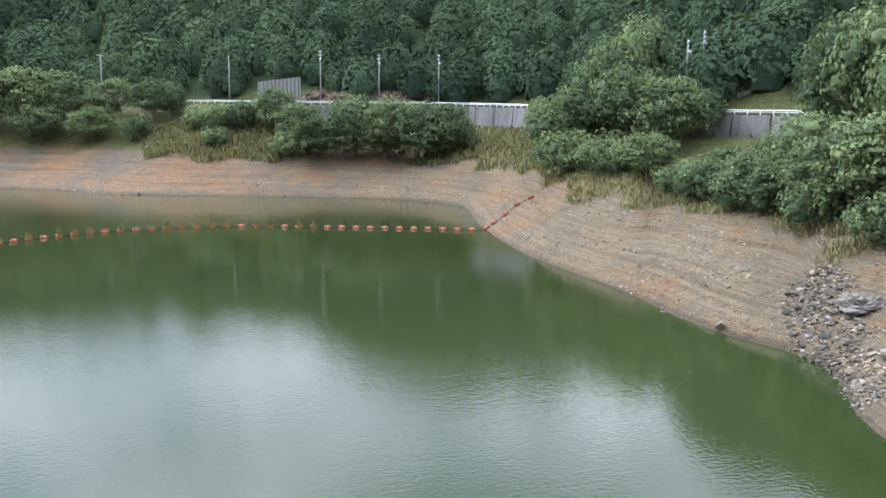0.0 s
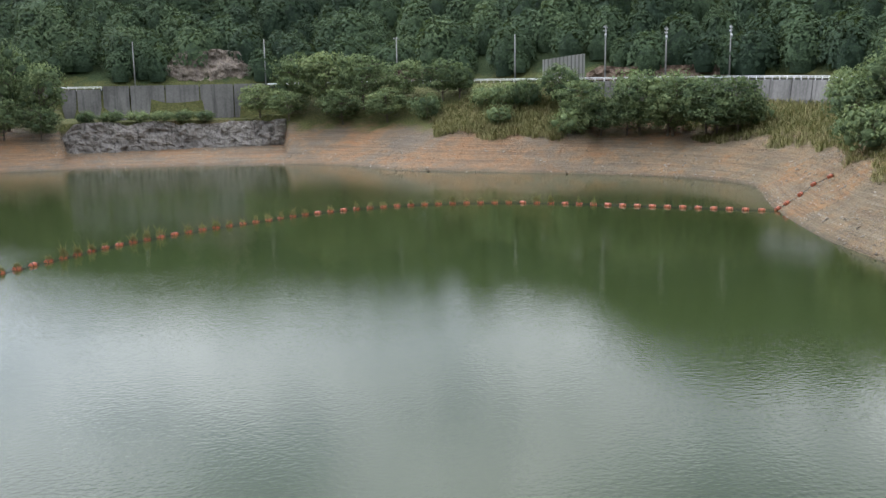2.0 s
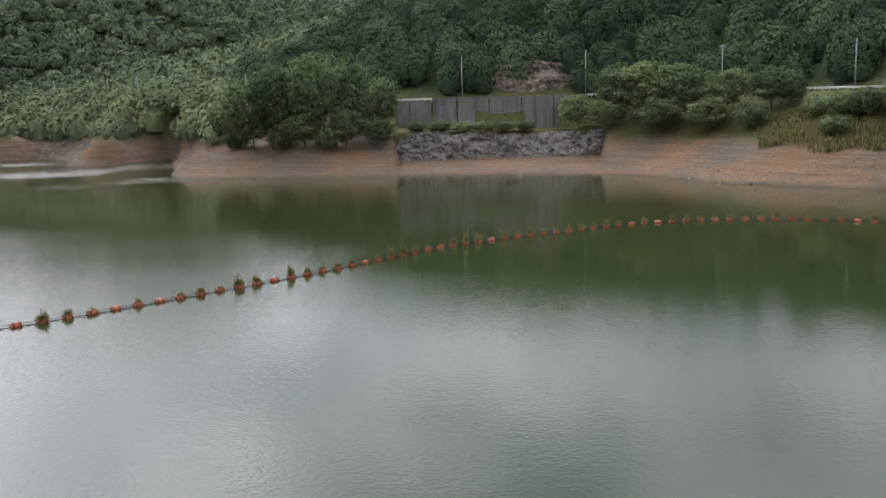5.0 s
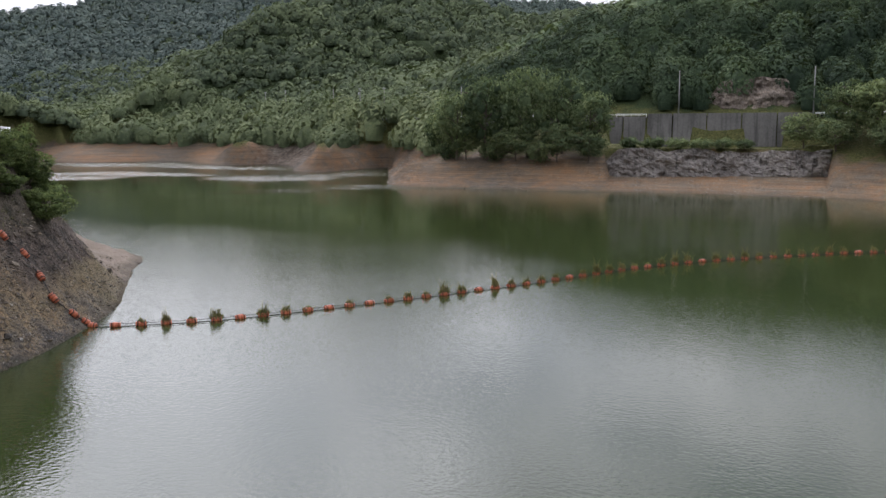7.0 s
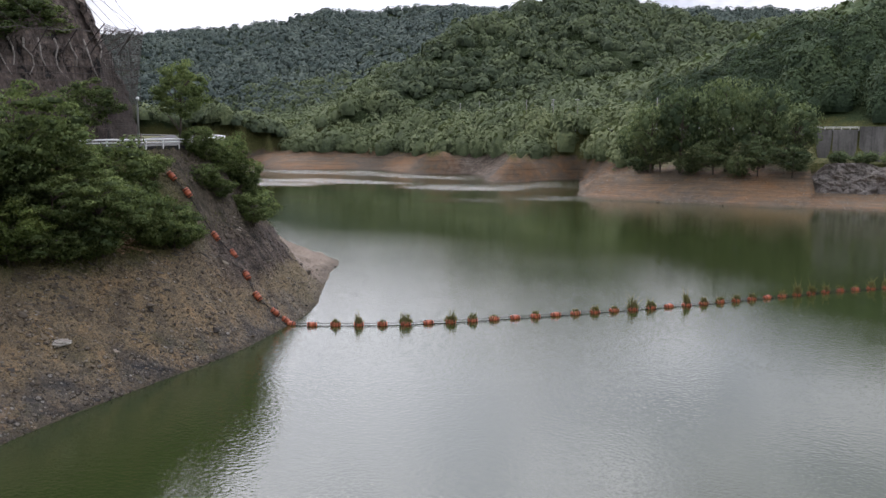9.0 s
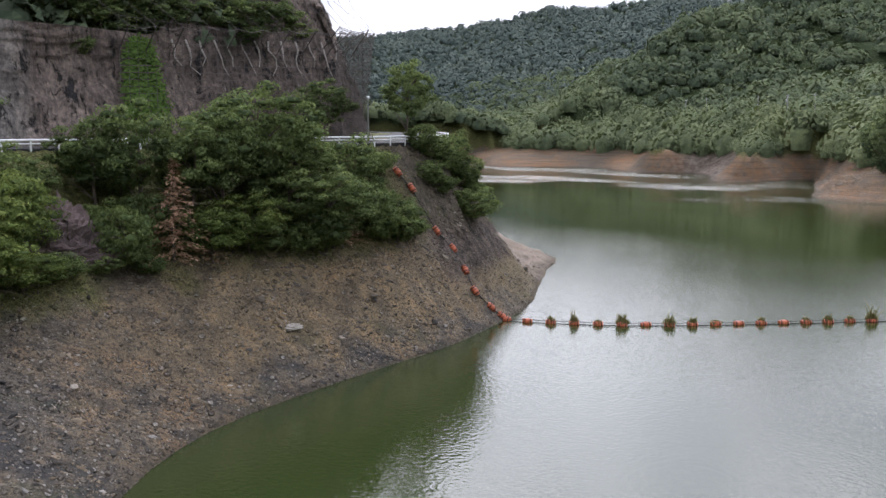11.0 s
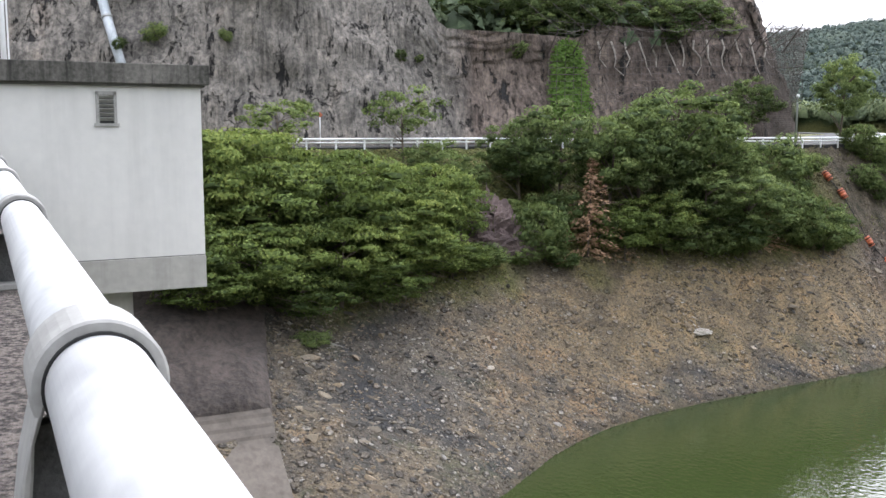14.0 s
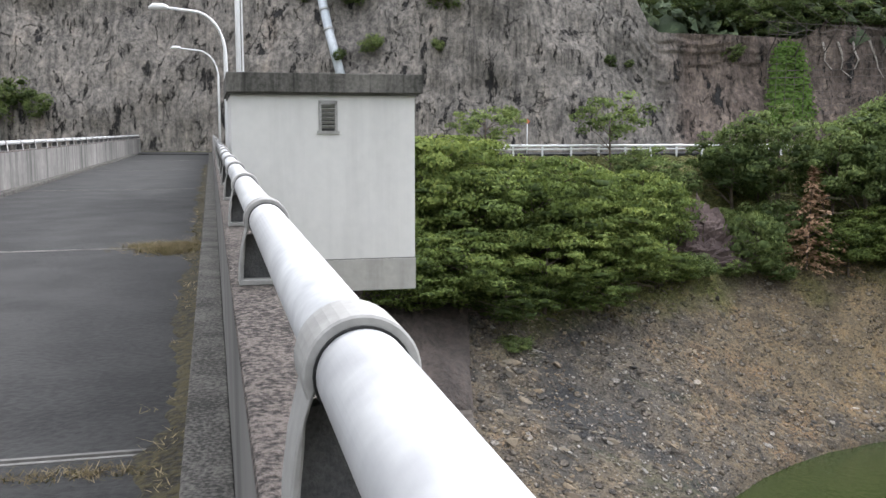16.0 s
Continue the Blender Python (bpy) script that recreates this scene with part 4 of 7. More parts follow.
def float_mesh():
    """A barrel float with end flanges and two waist bands, its axis along x."""
    bm = bmesh.new()
    prof = [(-0.42, 0.10), (-0.42, 0.22), (-0.38, 0.25), (-0.16, 0.26), (-0.15, 0.285), (-0.09, 0.285), (-0.08, 0.26), (0.08, 0.26), (0.09, 0.285), (0.15, 0.285), (0.16, 0.26), (0.38, 0.25), (0.42, 0.22), (0.42, 0.10)]
    tube(bm, [(x, 0, 0) for x, _ in prof], [r for _, r in prof], 14)
    me = bpy.data.meshes.new("float_body")
    bm.to_mesh(me)
    bm.free()
    me.materials.append(ORANGE)
    me.polygons.foreach_set("use_smooth", np.ones(len(me.polygons), bool))
    return me


def band_mesh():
    bm = bmesh.new()
    tube(bm, [(-0.03, 0, 0), (0.03, 0, 0)], 0.292, 14)
    me = bpy.data.meshes.new("band")
    bm.to_mesh(me)
    bm.free()
    me.materials.append(BLACK)
    return me


def tuft_mesh(seed, blades, tall, wide):
    rng = np.random.default_rng(seed)
    verts, faces, tint = [], [], []
    for _ in range(blades):
        a, r = rng.uniform(0, 2 * math.pi), rng.uniform(0, wide)
        x, y = r * math.cos(a), r * math.sin(a) * 0.6
        h = tall * rng.uniform(0.3, 1.0) * (1.15 - 0.75 * (r / wide) ** 1.5) * (1.9 if rng.random() < 0.06 else 1.0)
        lx, ly = rng.normal(0, 0.25 * h) + 0.35 * x * h / tall, rng.normal(0, 0.25 * h)
        b = rng.uniform(0, math.pi)
        wx, wy = 0.03 * math.cos(b), 0.03 * math.sin(b)
        k = len(verts)
        verts += [(x - wx, y - wy, 0), (x + wx, y + wy, 0), (x + lx * 0.5 + wx, y + ly * 0.5 + wy, h * 0.6), (x + lx * 0.5 - wx, y + ly * 0.5 - wy, h * 0.6), (x + lx * 1.3, y + ly * 1.3, h)]
        faces += [(k, k + 1, k + 2, k + 3), (k + 3, k + 2, k + 4)]
        tint += [rng.uniform(0.1, 1)] * 5
    me = bpy.data.meshes.new("grass_tuft")
    me.from_pydata(verts, [], faces)
    me.materials.append(REED)
    at = me.attributes.new("tint", "FLOAT", "POINT")
    at.data.foreach_set("value", tint)
    return me


FLOAT, BAND = float_mesh(), band_mesh()
TUFTS = [tuft_mesh(k, 100 + 26 * k, 0.52 + 0.08 * k, 0.55) for k in range(5)]


def build_boom():
    rng = random.Random(5)
    places = along(BOOM, 2.0)
    n = len(places)
    prev = None
    for k, (p, head) in enumerate(places):
        bare = k < 2 or k > n - 12
        slack = 39 <= k <= 42
        grown = not bare and rng.random() < 0.86
        fl = base("boom_float", pose(p[0], p[1], 0.02 if slack else 0.07, rng.uniform(-8, 8), rng.uniform(-3, 3), math.degrees(head) + rng.uniform(-6, 6)),
                  "orange barrel float overgrown with grass on the lake boom" if grown else "orange barrel float on the lake boom", "boom float", "lake boom floats")
        share("float_body", FLOAT, fl, pose(0, 0, 0))
        for x in (-0.28, 0.28):
            share("band", BAND, fl, pose(x, 0, 0), "black band")
        if grown:
            share("grass_tuft", TUFTS[rng.randrange(5)], fl, Matrix.LocRotScale((0, 0, 0.06), Euler((0, 0, rng.choice((0, math.pi)))), (rng.uniform(0.7, 1.1), 0.95, rng.choice((0.75, 0.9, 1.0, 1.15, 1.5)))), "green and straw grass tuft")
    for off, sag, label in ((0.1, (0.33, 0.2, 0.16, 0.2), "dark rope sagging from float to float"), (-0.1, (0.06, 0.03, 0.02, 0.03), "dark wet rope along the waterline of the boom")):
        rope = part("boom_rope", tube(bmesh.new(), [(p[0] - off * math.sin(h), p[1] + off * math.cos(h), sag[i % 4]) for i, (p, h) in enumerate(along(BOOM, 0.5))], 0.028, 5), BLACK)
        tagged(rope, label, "rope")
    # floats lying on the two banks
    for pts, grp in ((SLOPE_L, "boom floats on the rocky bank"), (SLOPE_R, "boom floats on the bare bank")):
        line = []
        for az, el, d in pts:
            x, y = d * math.sin(radians(az)), d * math.cos(radians(az))
            line.append((x, y, float(ground_z(np.array([x]), np.array([y]))[0]) + 0.22))
        for i, c in enumerate(line):
            a, b = line[max(i - 1, 0)], line[min(i + 1, len(line) - 1)]
            head = math.degrees(math.atan2(b[1] - a[1], b[0] - a[0]))
            tilt = -math.degrees(math.atan2(b[2] - a[2], math.hypot(b[0] - a[0], b[1] - a[1])))
            fl = base("boom_float", pose(*c, 0, tilt, head), "orange barrel float lying dry on the bank", "boom float", grp)
            share("float_body", FLOAT, fl, pose(0, 0, 0))
            for x in (-0.28, 0.28):
                share("band", BAND, fl, pose(x, 0, 0), "black band")
        rope = part("boom_rope", tube(bmesh.new(), [(c[0], c[1], c[2] - 0.05) for c in line], 0.04, 6), BLACK)
        tagged(rope, "dark boom rope lying on the bank", "rope")


def on_bank(az, el, lo, hi):
    """The distance at which a sight line from the crest meets the ground."""
    d = np.arange(lo, hi, 0.25)
    x, y = d * math.sin(radians(az)), d * math.cos(radians(az))
    gap = ground_z(x, y) - (16.64 + d * math.tan(radians(el)))
    hit = np.nonzero(gap > 0)[0]
    return float(d[hit[0]]) if len(hit) else hi


SLOPE_L = [(a, e, on_bank(a, e, 50, 110)) for a, e in ((-41.22, -2.96), (-40.36, -4.07), (-38.85, -6.58), (-37.82, -7.66), (-37.05, -8.91), (-36.44, -10.19), (-35.42, -11.2), (-34.75, -11.7))]
SLOPE_R = [(a, e, on_bank(a, e, 110, 170)) for a, e in ((41.08, -5.57), (40.22, -6.03), (39.54, -6.63), (38.82, -7.16), (38.35, -7.5))]
build_boom()

# ---- woods ----
def leaf_mesh(name, quads, tint, material, soft=None):
    """One mesh of leaf quads; soft gives the way each leaf faces in its crown, to round the light over it."""
    me = bpy.data.meshes.new(name)
    n = len(quads)
    if soft is not None:
        own = np.cross(quads[:, 2] - quads[:, 0], quads[:, 3] - quads[:, 1])
        quads = np.where(((own * soft).sum(1) < 0)[:, None, None], quads[:, ::-1], quads)
    me.vertices.add(n * 4)
    me.vertices.foreach_set("co", quads.reshape(-1).astype(np.float32))
    me.loops.add(n * 4)
    me.loops.foreach_set("vertex_index", np.arange(n * 4, dtype=np.int32))
    me.polygons.add(n)
    me.polygons.foreach_set("loop_start", np.arange(0, n * 4, 4, dtype=np.int32))
    me.update(calc_edges=True)
    at = me.attributes.new("tint", "FLOAT", "POINT")
    at.data.foreach_set("value", np.repeat(tint, 4).astype(np.float32))
    me.materials.append(material)
    if soft is not None:
        me.polygons.foreach_set("use_smooth", np.ones(n, bool))
        me.normals_split_custom_set_from_vertices(np.repeat(soft, 4, axis=0).astype(np.float32))
    return me


def rounded(quads, lift=0.3, keep=0.2):
    """Leaf normals turned towards the outside of the crown."""
    mid = quads.mean(1)
    size = np.abs(mid).max(0) + 1e-6
    out = mid / size
    out /= np.linalg.norm(out, axis=1)[:, None] + 1e-6
    own = np.cross(quads[:, 2] - quads[:, 0], quads[:, 3] - quads[:, 1])
    own /= np.linalg.norm(own, axis=1)[:, None] + 1e-9
    own *= np.where((own * (out + np.array([0, 0, 0.5]))).sum(1) < 0, -1, 1)[:, None]
    n = out * (1 - keep) + own * keep + np.array([0, 0, lift])
    return n / np.linalg.norm(n, axis=1)[:, None]


def ico(sub):
    bm = bmesh.new()
    bmesh.ops.create_icosphere(bm, subdivisions=sub, radius=1.0)
    v = np.array([p.co[:] for p in bm.verts])
    f = np.array([[p.index for p in q.verts] for q in bm.faces])
    bm.free()
    return v, f


def canopy(rng, radius, height, clumps, leaves, leaf, size=(0.34, 0.52), sub=1, flat=(0.65, 0.9), low=0.7, core_shade=0.0, lift=0.15, hull=0.9, ruffle=0.25, reach=0.8):
    """A far crown: uneven leaf clumps over a dome with loose sprays on them. Triangles, their normals, a tint each that
    paints tops lighter and insides shaded.
    """
    v0, f0 = ico(sub)
    tri, nor, tint = [], [], []
    for k in range(clumps):
        a, h = 2.4 * k + rng.uniform(-0.5, 0.5), (k + 0.5) / clumps
        ring = math.sqrt(max(0.0, 1 - (2 * h - 1) ** 2)) if clumps > 4 else 0.6
        u = np.array([math.cos(a) * ring, math.sin(a) * ring, 1.6 * h - low]) * rng.uniform(0.5, reach)
        c = u * np.array([radius, radius, height * 0.5])
        r = radius * rng.uniform(*size)
        v = v0 * (1 + rng.uniform(-0.32, 0.32, (len(v0), 1))) * np.array([r, r, r * rng.uniform(*flat)]) * hull
        n = v0 * 0.75 + u / (np.linalg.norm(u) + 1e-6) * 0.45 + np.array([0, 0, lift])
        # upper clumps are tinted lighter, as if lit from above
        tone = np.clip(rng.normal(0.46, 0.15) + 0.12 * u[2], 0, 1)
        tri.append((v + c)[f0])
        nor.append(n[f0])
        # the clump's inside is darkened by tint to paint its shade
        tint.append(np.full(len(f0), np.clip(tone - core_shade, 0, 1)))
        q = rng.normal(size=(leaves, 3)) + np.array([0, 0, 0.35])
        q /= np.linalg.norm(q, axis=1)[:, None]
        p = c + q * np.array([r, r, r * flat[1]]) * rng.uniform(0.9, 1.3, (leaves, 1))
        e1 = np.cross(q, rng.normal(size=(leaves, 3)))
        e1 /= np.linalg.norm(e1, axis=1)[:, None]
        e2 = np.cross(q, e1) * 0.5 + q * rng.uniform(-0.5, 0.5, (leaves, 1))
        l = leaf * rng.uniform(0.6, 1.3, (leaves, 1))
        quad = np.stack([p - e1 * l, p + e2 * l, p + e1 * l, p - e2 * l], 1)
        qn = q * 0.8 + u * 0.4 + rng.normal(size=(leaves, 3)) * ruffle + np.array([0, 0, 0.05 + lift])
        tri.append(np.concatenate([quad[:, [0, 1, 2]], quad[:, [0, 2, 3]]]))
        nor.append(np.repeat(np.concatenate([qn, qn])[:, None], 3, axis=1))
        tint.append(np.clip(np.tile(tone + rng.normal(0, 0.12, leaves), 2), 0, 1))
    return np.concatenate(tri), np.concatenate(nor), np.concatenate(tint)


def soup(name, tri, nor, tint, material):
    """Loose triangles with their own normals as one mesh."""
    own = np.cross(tri[:, 1] - tri[:, 0], tri[:, 2] - tri[:, 0])
    tri, nor = (np.where(((own * nor.mean(1)).sum(1) < 0)[:, None, None], a[:, ::-1], a) for a in (tri, nor))
    me = bpy.data.meshes.new(name)
    n = len(tri)
    me.vertices.add(n * 3)
    me.vertices.foreach_set("co", tri.reshape(-1).astype(np.float32))
    me.loops.add(n * 3)
    me.loops.foreach_set("vertex_index", np.arange(n * 3, dtype=np.int32))
    me.polygons.add(n)
    me.polygons.foreach_set("loop_start", np.arange(0, n * 3, 3, dtype=np.int32))
    me.update(calc_edges=True)
    at = me.attributes.new("tint", "FLOAT", "POINT")
    at.data.foreach_set("value", np.repeat(tint, 3).astype(np.float32))
    me.materials.append(material)
    me.polygons.foreach_set("use_smooth", np.ones(n, bool))
    flat = nor.reshape(-1, 3)
    me.normals_split_custom_set_from_vertices((flat / (np.linalg.norm(flat, axis=1)[:, None] + 1e-9)).astype(np.float32))
    return me


def plant_woods(name, spots, protos, material, label, seed, size=(0.8, 1.25)):
    """Many trees joined into one wood: spots are (x, y, z, scale)."""
    rng = np.random.default_rng(seed)
    tris, tints, nors = [], [], []
    for x, y, z, s in spots:
        q, nrm, t = protos[rng.integers(len(protos))]
        a = rng.uniform(0, 2 * math.pi)
        k = s * rng.uniform(*size)
        spin = np.array([[math.cos(a), -math.sin(a), 0], [math.sin(a), math.cos(a), 0], [0, 0, 1]])
        tris.append(q @ spin.T * np.array([k, k, k * rng.uniform(0.85, 1.2)]) + np.array([x, y, z]))
        nors.append(nrm @ spin.T)
        tints.append(np.clip(t * 0.5 + rng.choice([0.05, 0.12, 0.18, 0.25, 0.32, 0.42]) + 0.25 * fbm(np.array([x / 40]), np.array([y / 40]), 2, 6)[0], 0, 1))
    ob = new(name, soup(name, np.concatenate(tris), np.concatenate(nors), np.concatenate(tints), material))
    return tagged(ob, label, "woods", kind="stuff")


def scatter(n, az0, az1, r0, r1, seed, keep):
    rng = np.random.default_rng(seed)
    az = np.radians(rng.uniform(az0, az1, n))
    r = np.sqrt(rng.uniform(r0 * r0, r1 * r1, n))
    x, y = r * np.sin(az), r * np.cos(az)
    z = ground_z(x, y)
    m = keep(x, y, z, r, np.degrees(az))
    return np.stack([x, y, z], 1)[m]


def uphill(x, y):
    rr, sr, _ = nearest(ROAD_R, x, y)
    return -rr * sr


def dome(rng, radius, height, sprays, spray, lumps=6):
    """A rounded crown seen from far off: loose leaf sprays over a lumpy mound, round a small heart tinted dark for its
    shade.
    """
    v0, f0 = ico(1)
    f0 = f0[(v0[f0][:, :, 2].max(1) > 0.0)]
    size = np.array([radius, radius, height])
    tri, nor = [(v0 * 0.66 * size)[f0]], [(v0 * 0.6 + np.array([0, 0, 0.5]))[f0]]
    # shade at the heart is put in as a dark tint
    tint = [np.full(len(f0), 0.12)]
    knob = rng.normal(size=(lumps, 3))
    knob[:, 2] = np.abs(knob[:, 2])
    knob /= np.linalg.norm(knob, axis=1)[:, None]
    q = rng.normal(size=(sprays, 3))
    q[:, 2] = np.abs(q[:, 2]) * 1.1 - 0.1
    q /= np.linalg.norm(q, axis=1)[:, None]
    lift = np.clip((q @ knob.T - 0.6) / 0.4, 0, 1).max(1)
    p = q * size * (0.74 + 0.3 * lift + rng.uniform(-0.08, 0.1, sprays))[:, None]
    e1 = np.cross(q, rng.normal(size=(sprays, 3)))
    e1 /= np.linalg.norm(e1, axis=1)[:, None]
    e2 = np.cross(q, e1) + q * rng.uniform(-0.5, 0.5, (sprays, 1))
    l = spray * rng.uniform(0.6, 1.4, (sprays, 1))
    tri.append(np.stack([p - e1 * l - e2 * l * 0.6, p + e1 * l - e2 * l * 0.5, p + e2 * l], 1))
    qn = q * 0.75 + rng.normal(size=(sprays, 3)) * 0.22 + np.array([0, 0, 0.6])
    nor.append(np.repeat(qn[:, None], 3, axis=1))
    # knobs and tops are painted lighter, the way skylight would catch them
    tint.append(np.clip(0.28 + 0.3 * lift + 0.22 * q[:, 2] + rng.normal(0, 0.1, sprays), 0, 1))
    return np.concatenate(tri), np.concatenate(nor), np.concatenate(tint)


def facing(x, y, z):
    """Slopes that rise away from the lake, and their crests."""
    k = 1 + 14.0 / np.hypot(x, y)
    return ground_z(x * k, y * k) > z - 6.0


def build_woods():
    rng = np.random.default_rng(11)
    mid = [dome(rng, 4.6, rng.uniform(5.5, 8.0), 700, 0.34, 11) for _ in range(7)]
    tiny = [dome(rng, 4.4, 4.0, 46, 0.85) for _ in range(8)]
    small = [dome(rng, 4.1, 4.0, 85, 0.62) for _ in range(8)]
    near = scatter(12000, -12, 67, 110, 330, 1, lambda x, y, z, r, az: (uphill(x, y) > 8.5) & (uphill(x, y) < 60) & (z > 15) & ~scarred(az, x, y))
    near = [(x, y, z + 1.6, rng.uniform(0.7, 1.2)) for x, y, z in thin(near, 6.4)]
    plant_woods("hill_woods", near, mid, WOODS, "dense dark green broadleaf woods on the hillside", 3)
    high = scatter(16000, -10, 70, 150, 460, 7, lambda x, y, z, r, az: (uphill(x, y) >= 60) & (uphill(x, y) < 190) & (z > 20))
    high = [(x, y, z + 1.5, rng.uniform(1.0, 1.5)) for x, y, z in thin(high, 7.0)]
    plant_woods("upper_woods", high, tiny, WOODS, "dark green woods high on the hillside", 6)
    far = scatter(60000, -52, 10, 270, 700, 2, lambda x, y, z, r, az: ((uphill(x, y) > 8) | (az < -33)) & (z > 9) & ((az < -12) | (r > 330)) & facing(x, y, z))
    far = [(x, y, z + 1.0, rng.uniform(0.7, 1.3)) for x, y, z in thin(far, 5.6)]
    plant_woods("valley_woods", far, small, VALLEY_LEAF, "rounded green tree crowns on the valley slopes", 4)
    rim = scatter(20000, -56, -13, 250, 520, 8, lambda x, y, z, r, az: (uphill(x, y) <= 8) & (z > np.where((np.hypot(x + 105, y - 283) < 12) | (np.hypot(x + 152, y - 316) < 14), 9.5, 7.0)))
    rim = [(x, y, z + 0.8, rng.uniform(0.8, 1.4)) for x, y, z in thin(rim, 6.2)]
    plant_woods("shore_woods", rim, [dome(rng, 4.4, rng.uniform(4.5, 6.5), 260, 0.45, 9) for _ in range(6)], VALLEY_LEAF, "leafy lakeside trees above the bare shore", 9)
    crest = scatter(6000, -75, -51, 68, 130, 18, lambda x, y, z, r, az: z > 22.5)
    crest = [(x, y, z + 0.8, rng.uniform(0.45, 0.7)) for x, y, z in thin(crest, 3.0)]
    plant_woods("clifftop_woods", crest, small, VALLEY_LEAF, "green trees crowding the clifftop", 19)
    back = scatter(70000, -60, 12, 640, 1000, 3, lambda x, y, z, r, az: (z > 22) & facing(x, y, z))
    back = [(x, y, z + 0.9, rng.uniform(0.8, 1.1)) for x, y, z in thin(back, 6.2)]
    plant_woods("ridge_woods", back, tiny, RIDGE_HAZE_LEAF, "distant wooded ridge, its leaves tinted blue-green for haze", 5)


def thin(pts, gap):
    """Drops points that crowd an earlier one."""
    seen, out = set(), []
    for p in pts:
        key = (int(p[0] // gap), int(p[1] // gap))
        if key not in seen:
            seen.add(key)
            out.append(p)
    return out


def scarred(az, x, y):
    u = uphill(x, y)
    return ((az > 2.2) & (az < 7.6) & (u < 15)) | ((az > 24.2) & (az < 27.4) & (u < 14)) | ((az > 52.6) & (az < 54.9) & (u < 12)) | ((az > 8.0) & (az < 12.5) & (u < 11))


build_woods()

# ---- single trees ----
def ground_at(x, y):
    return float(ground_z(np.array([x]), np.array([y]))[0])


def limb_bm(rng, height, radius, thick, limbs, spread):
    bm = bmesh.new()
    bend = [(0, 0, -0.4)]
    x = y = 0.0
    for k in range(1, 6):
        x, y = x + rng.normal(0, 0.05) * height * 0.2, y + rng.normal(0, 0.05) * height * 0.2
        bend.append((x, y, height * 0.8 * k / 5))
    tube(bm, bend, [thick * (1 - 0.15 * k) for k in range(6)], 7)
    for _ in range(limbs):
        h = rng.uniform(0.2, 0.75)
        i = h * 5 / 0.8 if h < 0.8 else 5
        b0 = Vector(bend[min(int(i), 5)])
        a = rng.uniform(0, 2 * math.pi)
        out = radius * rng.uniform(0.55, 0.95)
        tip = b0 + Vector((math.cos(a) * out, math.sin(a) * out, height * rng.uniform(0.05, 0.3) * spread))
        mid = b0.lerp(tip, 0.5) + Vector((0, 0, height * 0.04))
        tube(bm, [b0, mid, tip], [thick * 0.45, thick * 0.28, thick * 0.1], 5)
    return bm


def crown_cone(rng, radius, height, whorls, leaf):
    """Open whorls of drooping dry sprays on a pointed conifer, with air between the boughs."""
    out, tint = [], []
    for w in range(whorls):
        h = w / whorls
        for k in range(3):
            a, h = rng.uniform(0, 2 * math.pi), (w + rng.uniform(-0.8, 0.8)) / whorls
            h = min(max(h, 0.0), 0.99)
            r = (radius * (1 - h) + 0.06) * rng.uniform(0.55, 1.15)
            n = int(8 + 22 * (1 - h))
            s = rng.uniform(0.1, 1, n)
            pos = np.stack([math.cos(a) * r * s, math.sin(a) * r * s, np.full(n, (h - 0.5) * height) + 0.1 * r * s - 0.35 * r * s * s], 1) + rng.normal(size=(n, 3)) * 0.05
            t1 = np.array([math.cos(a), math.sin(a), -0.5]) + rng.normal(size=(n, 3)) * 0.6
            t1 /= np.linalg.norm(t1, axis=1)[:, None]
            t2 = np.cross(t1, rng.normal(size=(n, 3)))
            t2 /= np.linalg.norm(t2, axis=1)[:, None]
            out.append(np.stack([pos - t1 * leaf, pos + t2 * leaf * 0.3, pos + t1 * leaf, pos - t2 * leaf * 0.3], 1))
            tint.append(np.full(n, rng.uniform(0.2, 0.9)))
    return np.concatenate(out), np.concatenate(tint)


class Kind:
    """A tree kind: a few crowns and stems of unit-like size, shared by its copies."""
    def __init__(self, name, seed, make, radius, height, foot, thick, limbs, material, count=3, spread=1.0):
        self.radius, self.height, self.foot = radius, height, foot
        self.crowns, self.stems = [], []
        rng = np.random.default_rng(seed)
        for _ in range(count):
            q, *rest = make(rng)
            up = np.array([0, 0, height * foot])
            self.crowns.append(soup("crown", q + up, *rest, material) if len(rest) == 2 else leaf_mesh("crown", q + up, rest[0], material, rounded(q, 0.75 if name == "layered" else 0.45, 0.5)))
            bm = limb_bm(rng, height, radius, thick, limbs, spread)
            me = bpy.data.meshes.new("trunk")
            bm.to_mesh(me)
            bm.free()
            me.materials.append(BARK)
            self.stems.append(me)


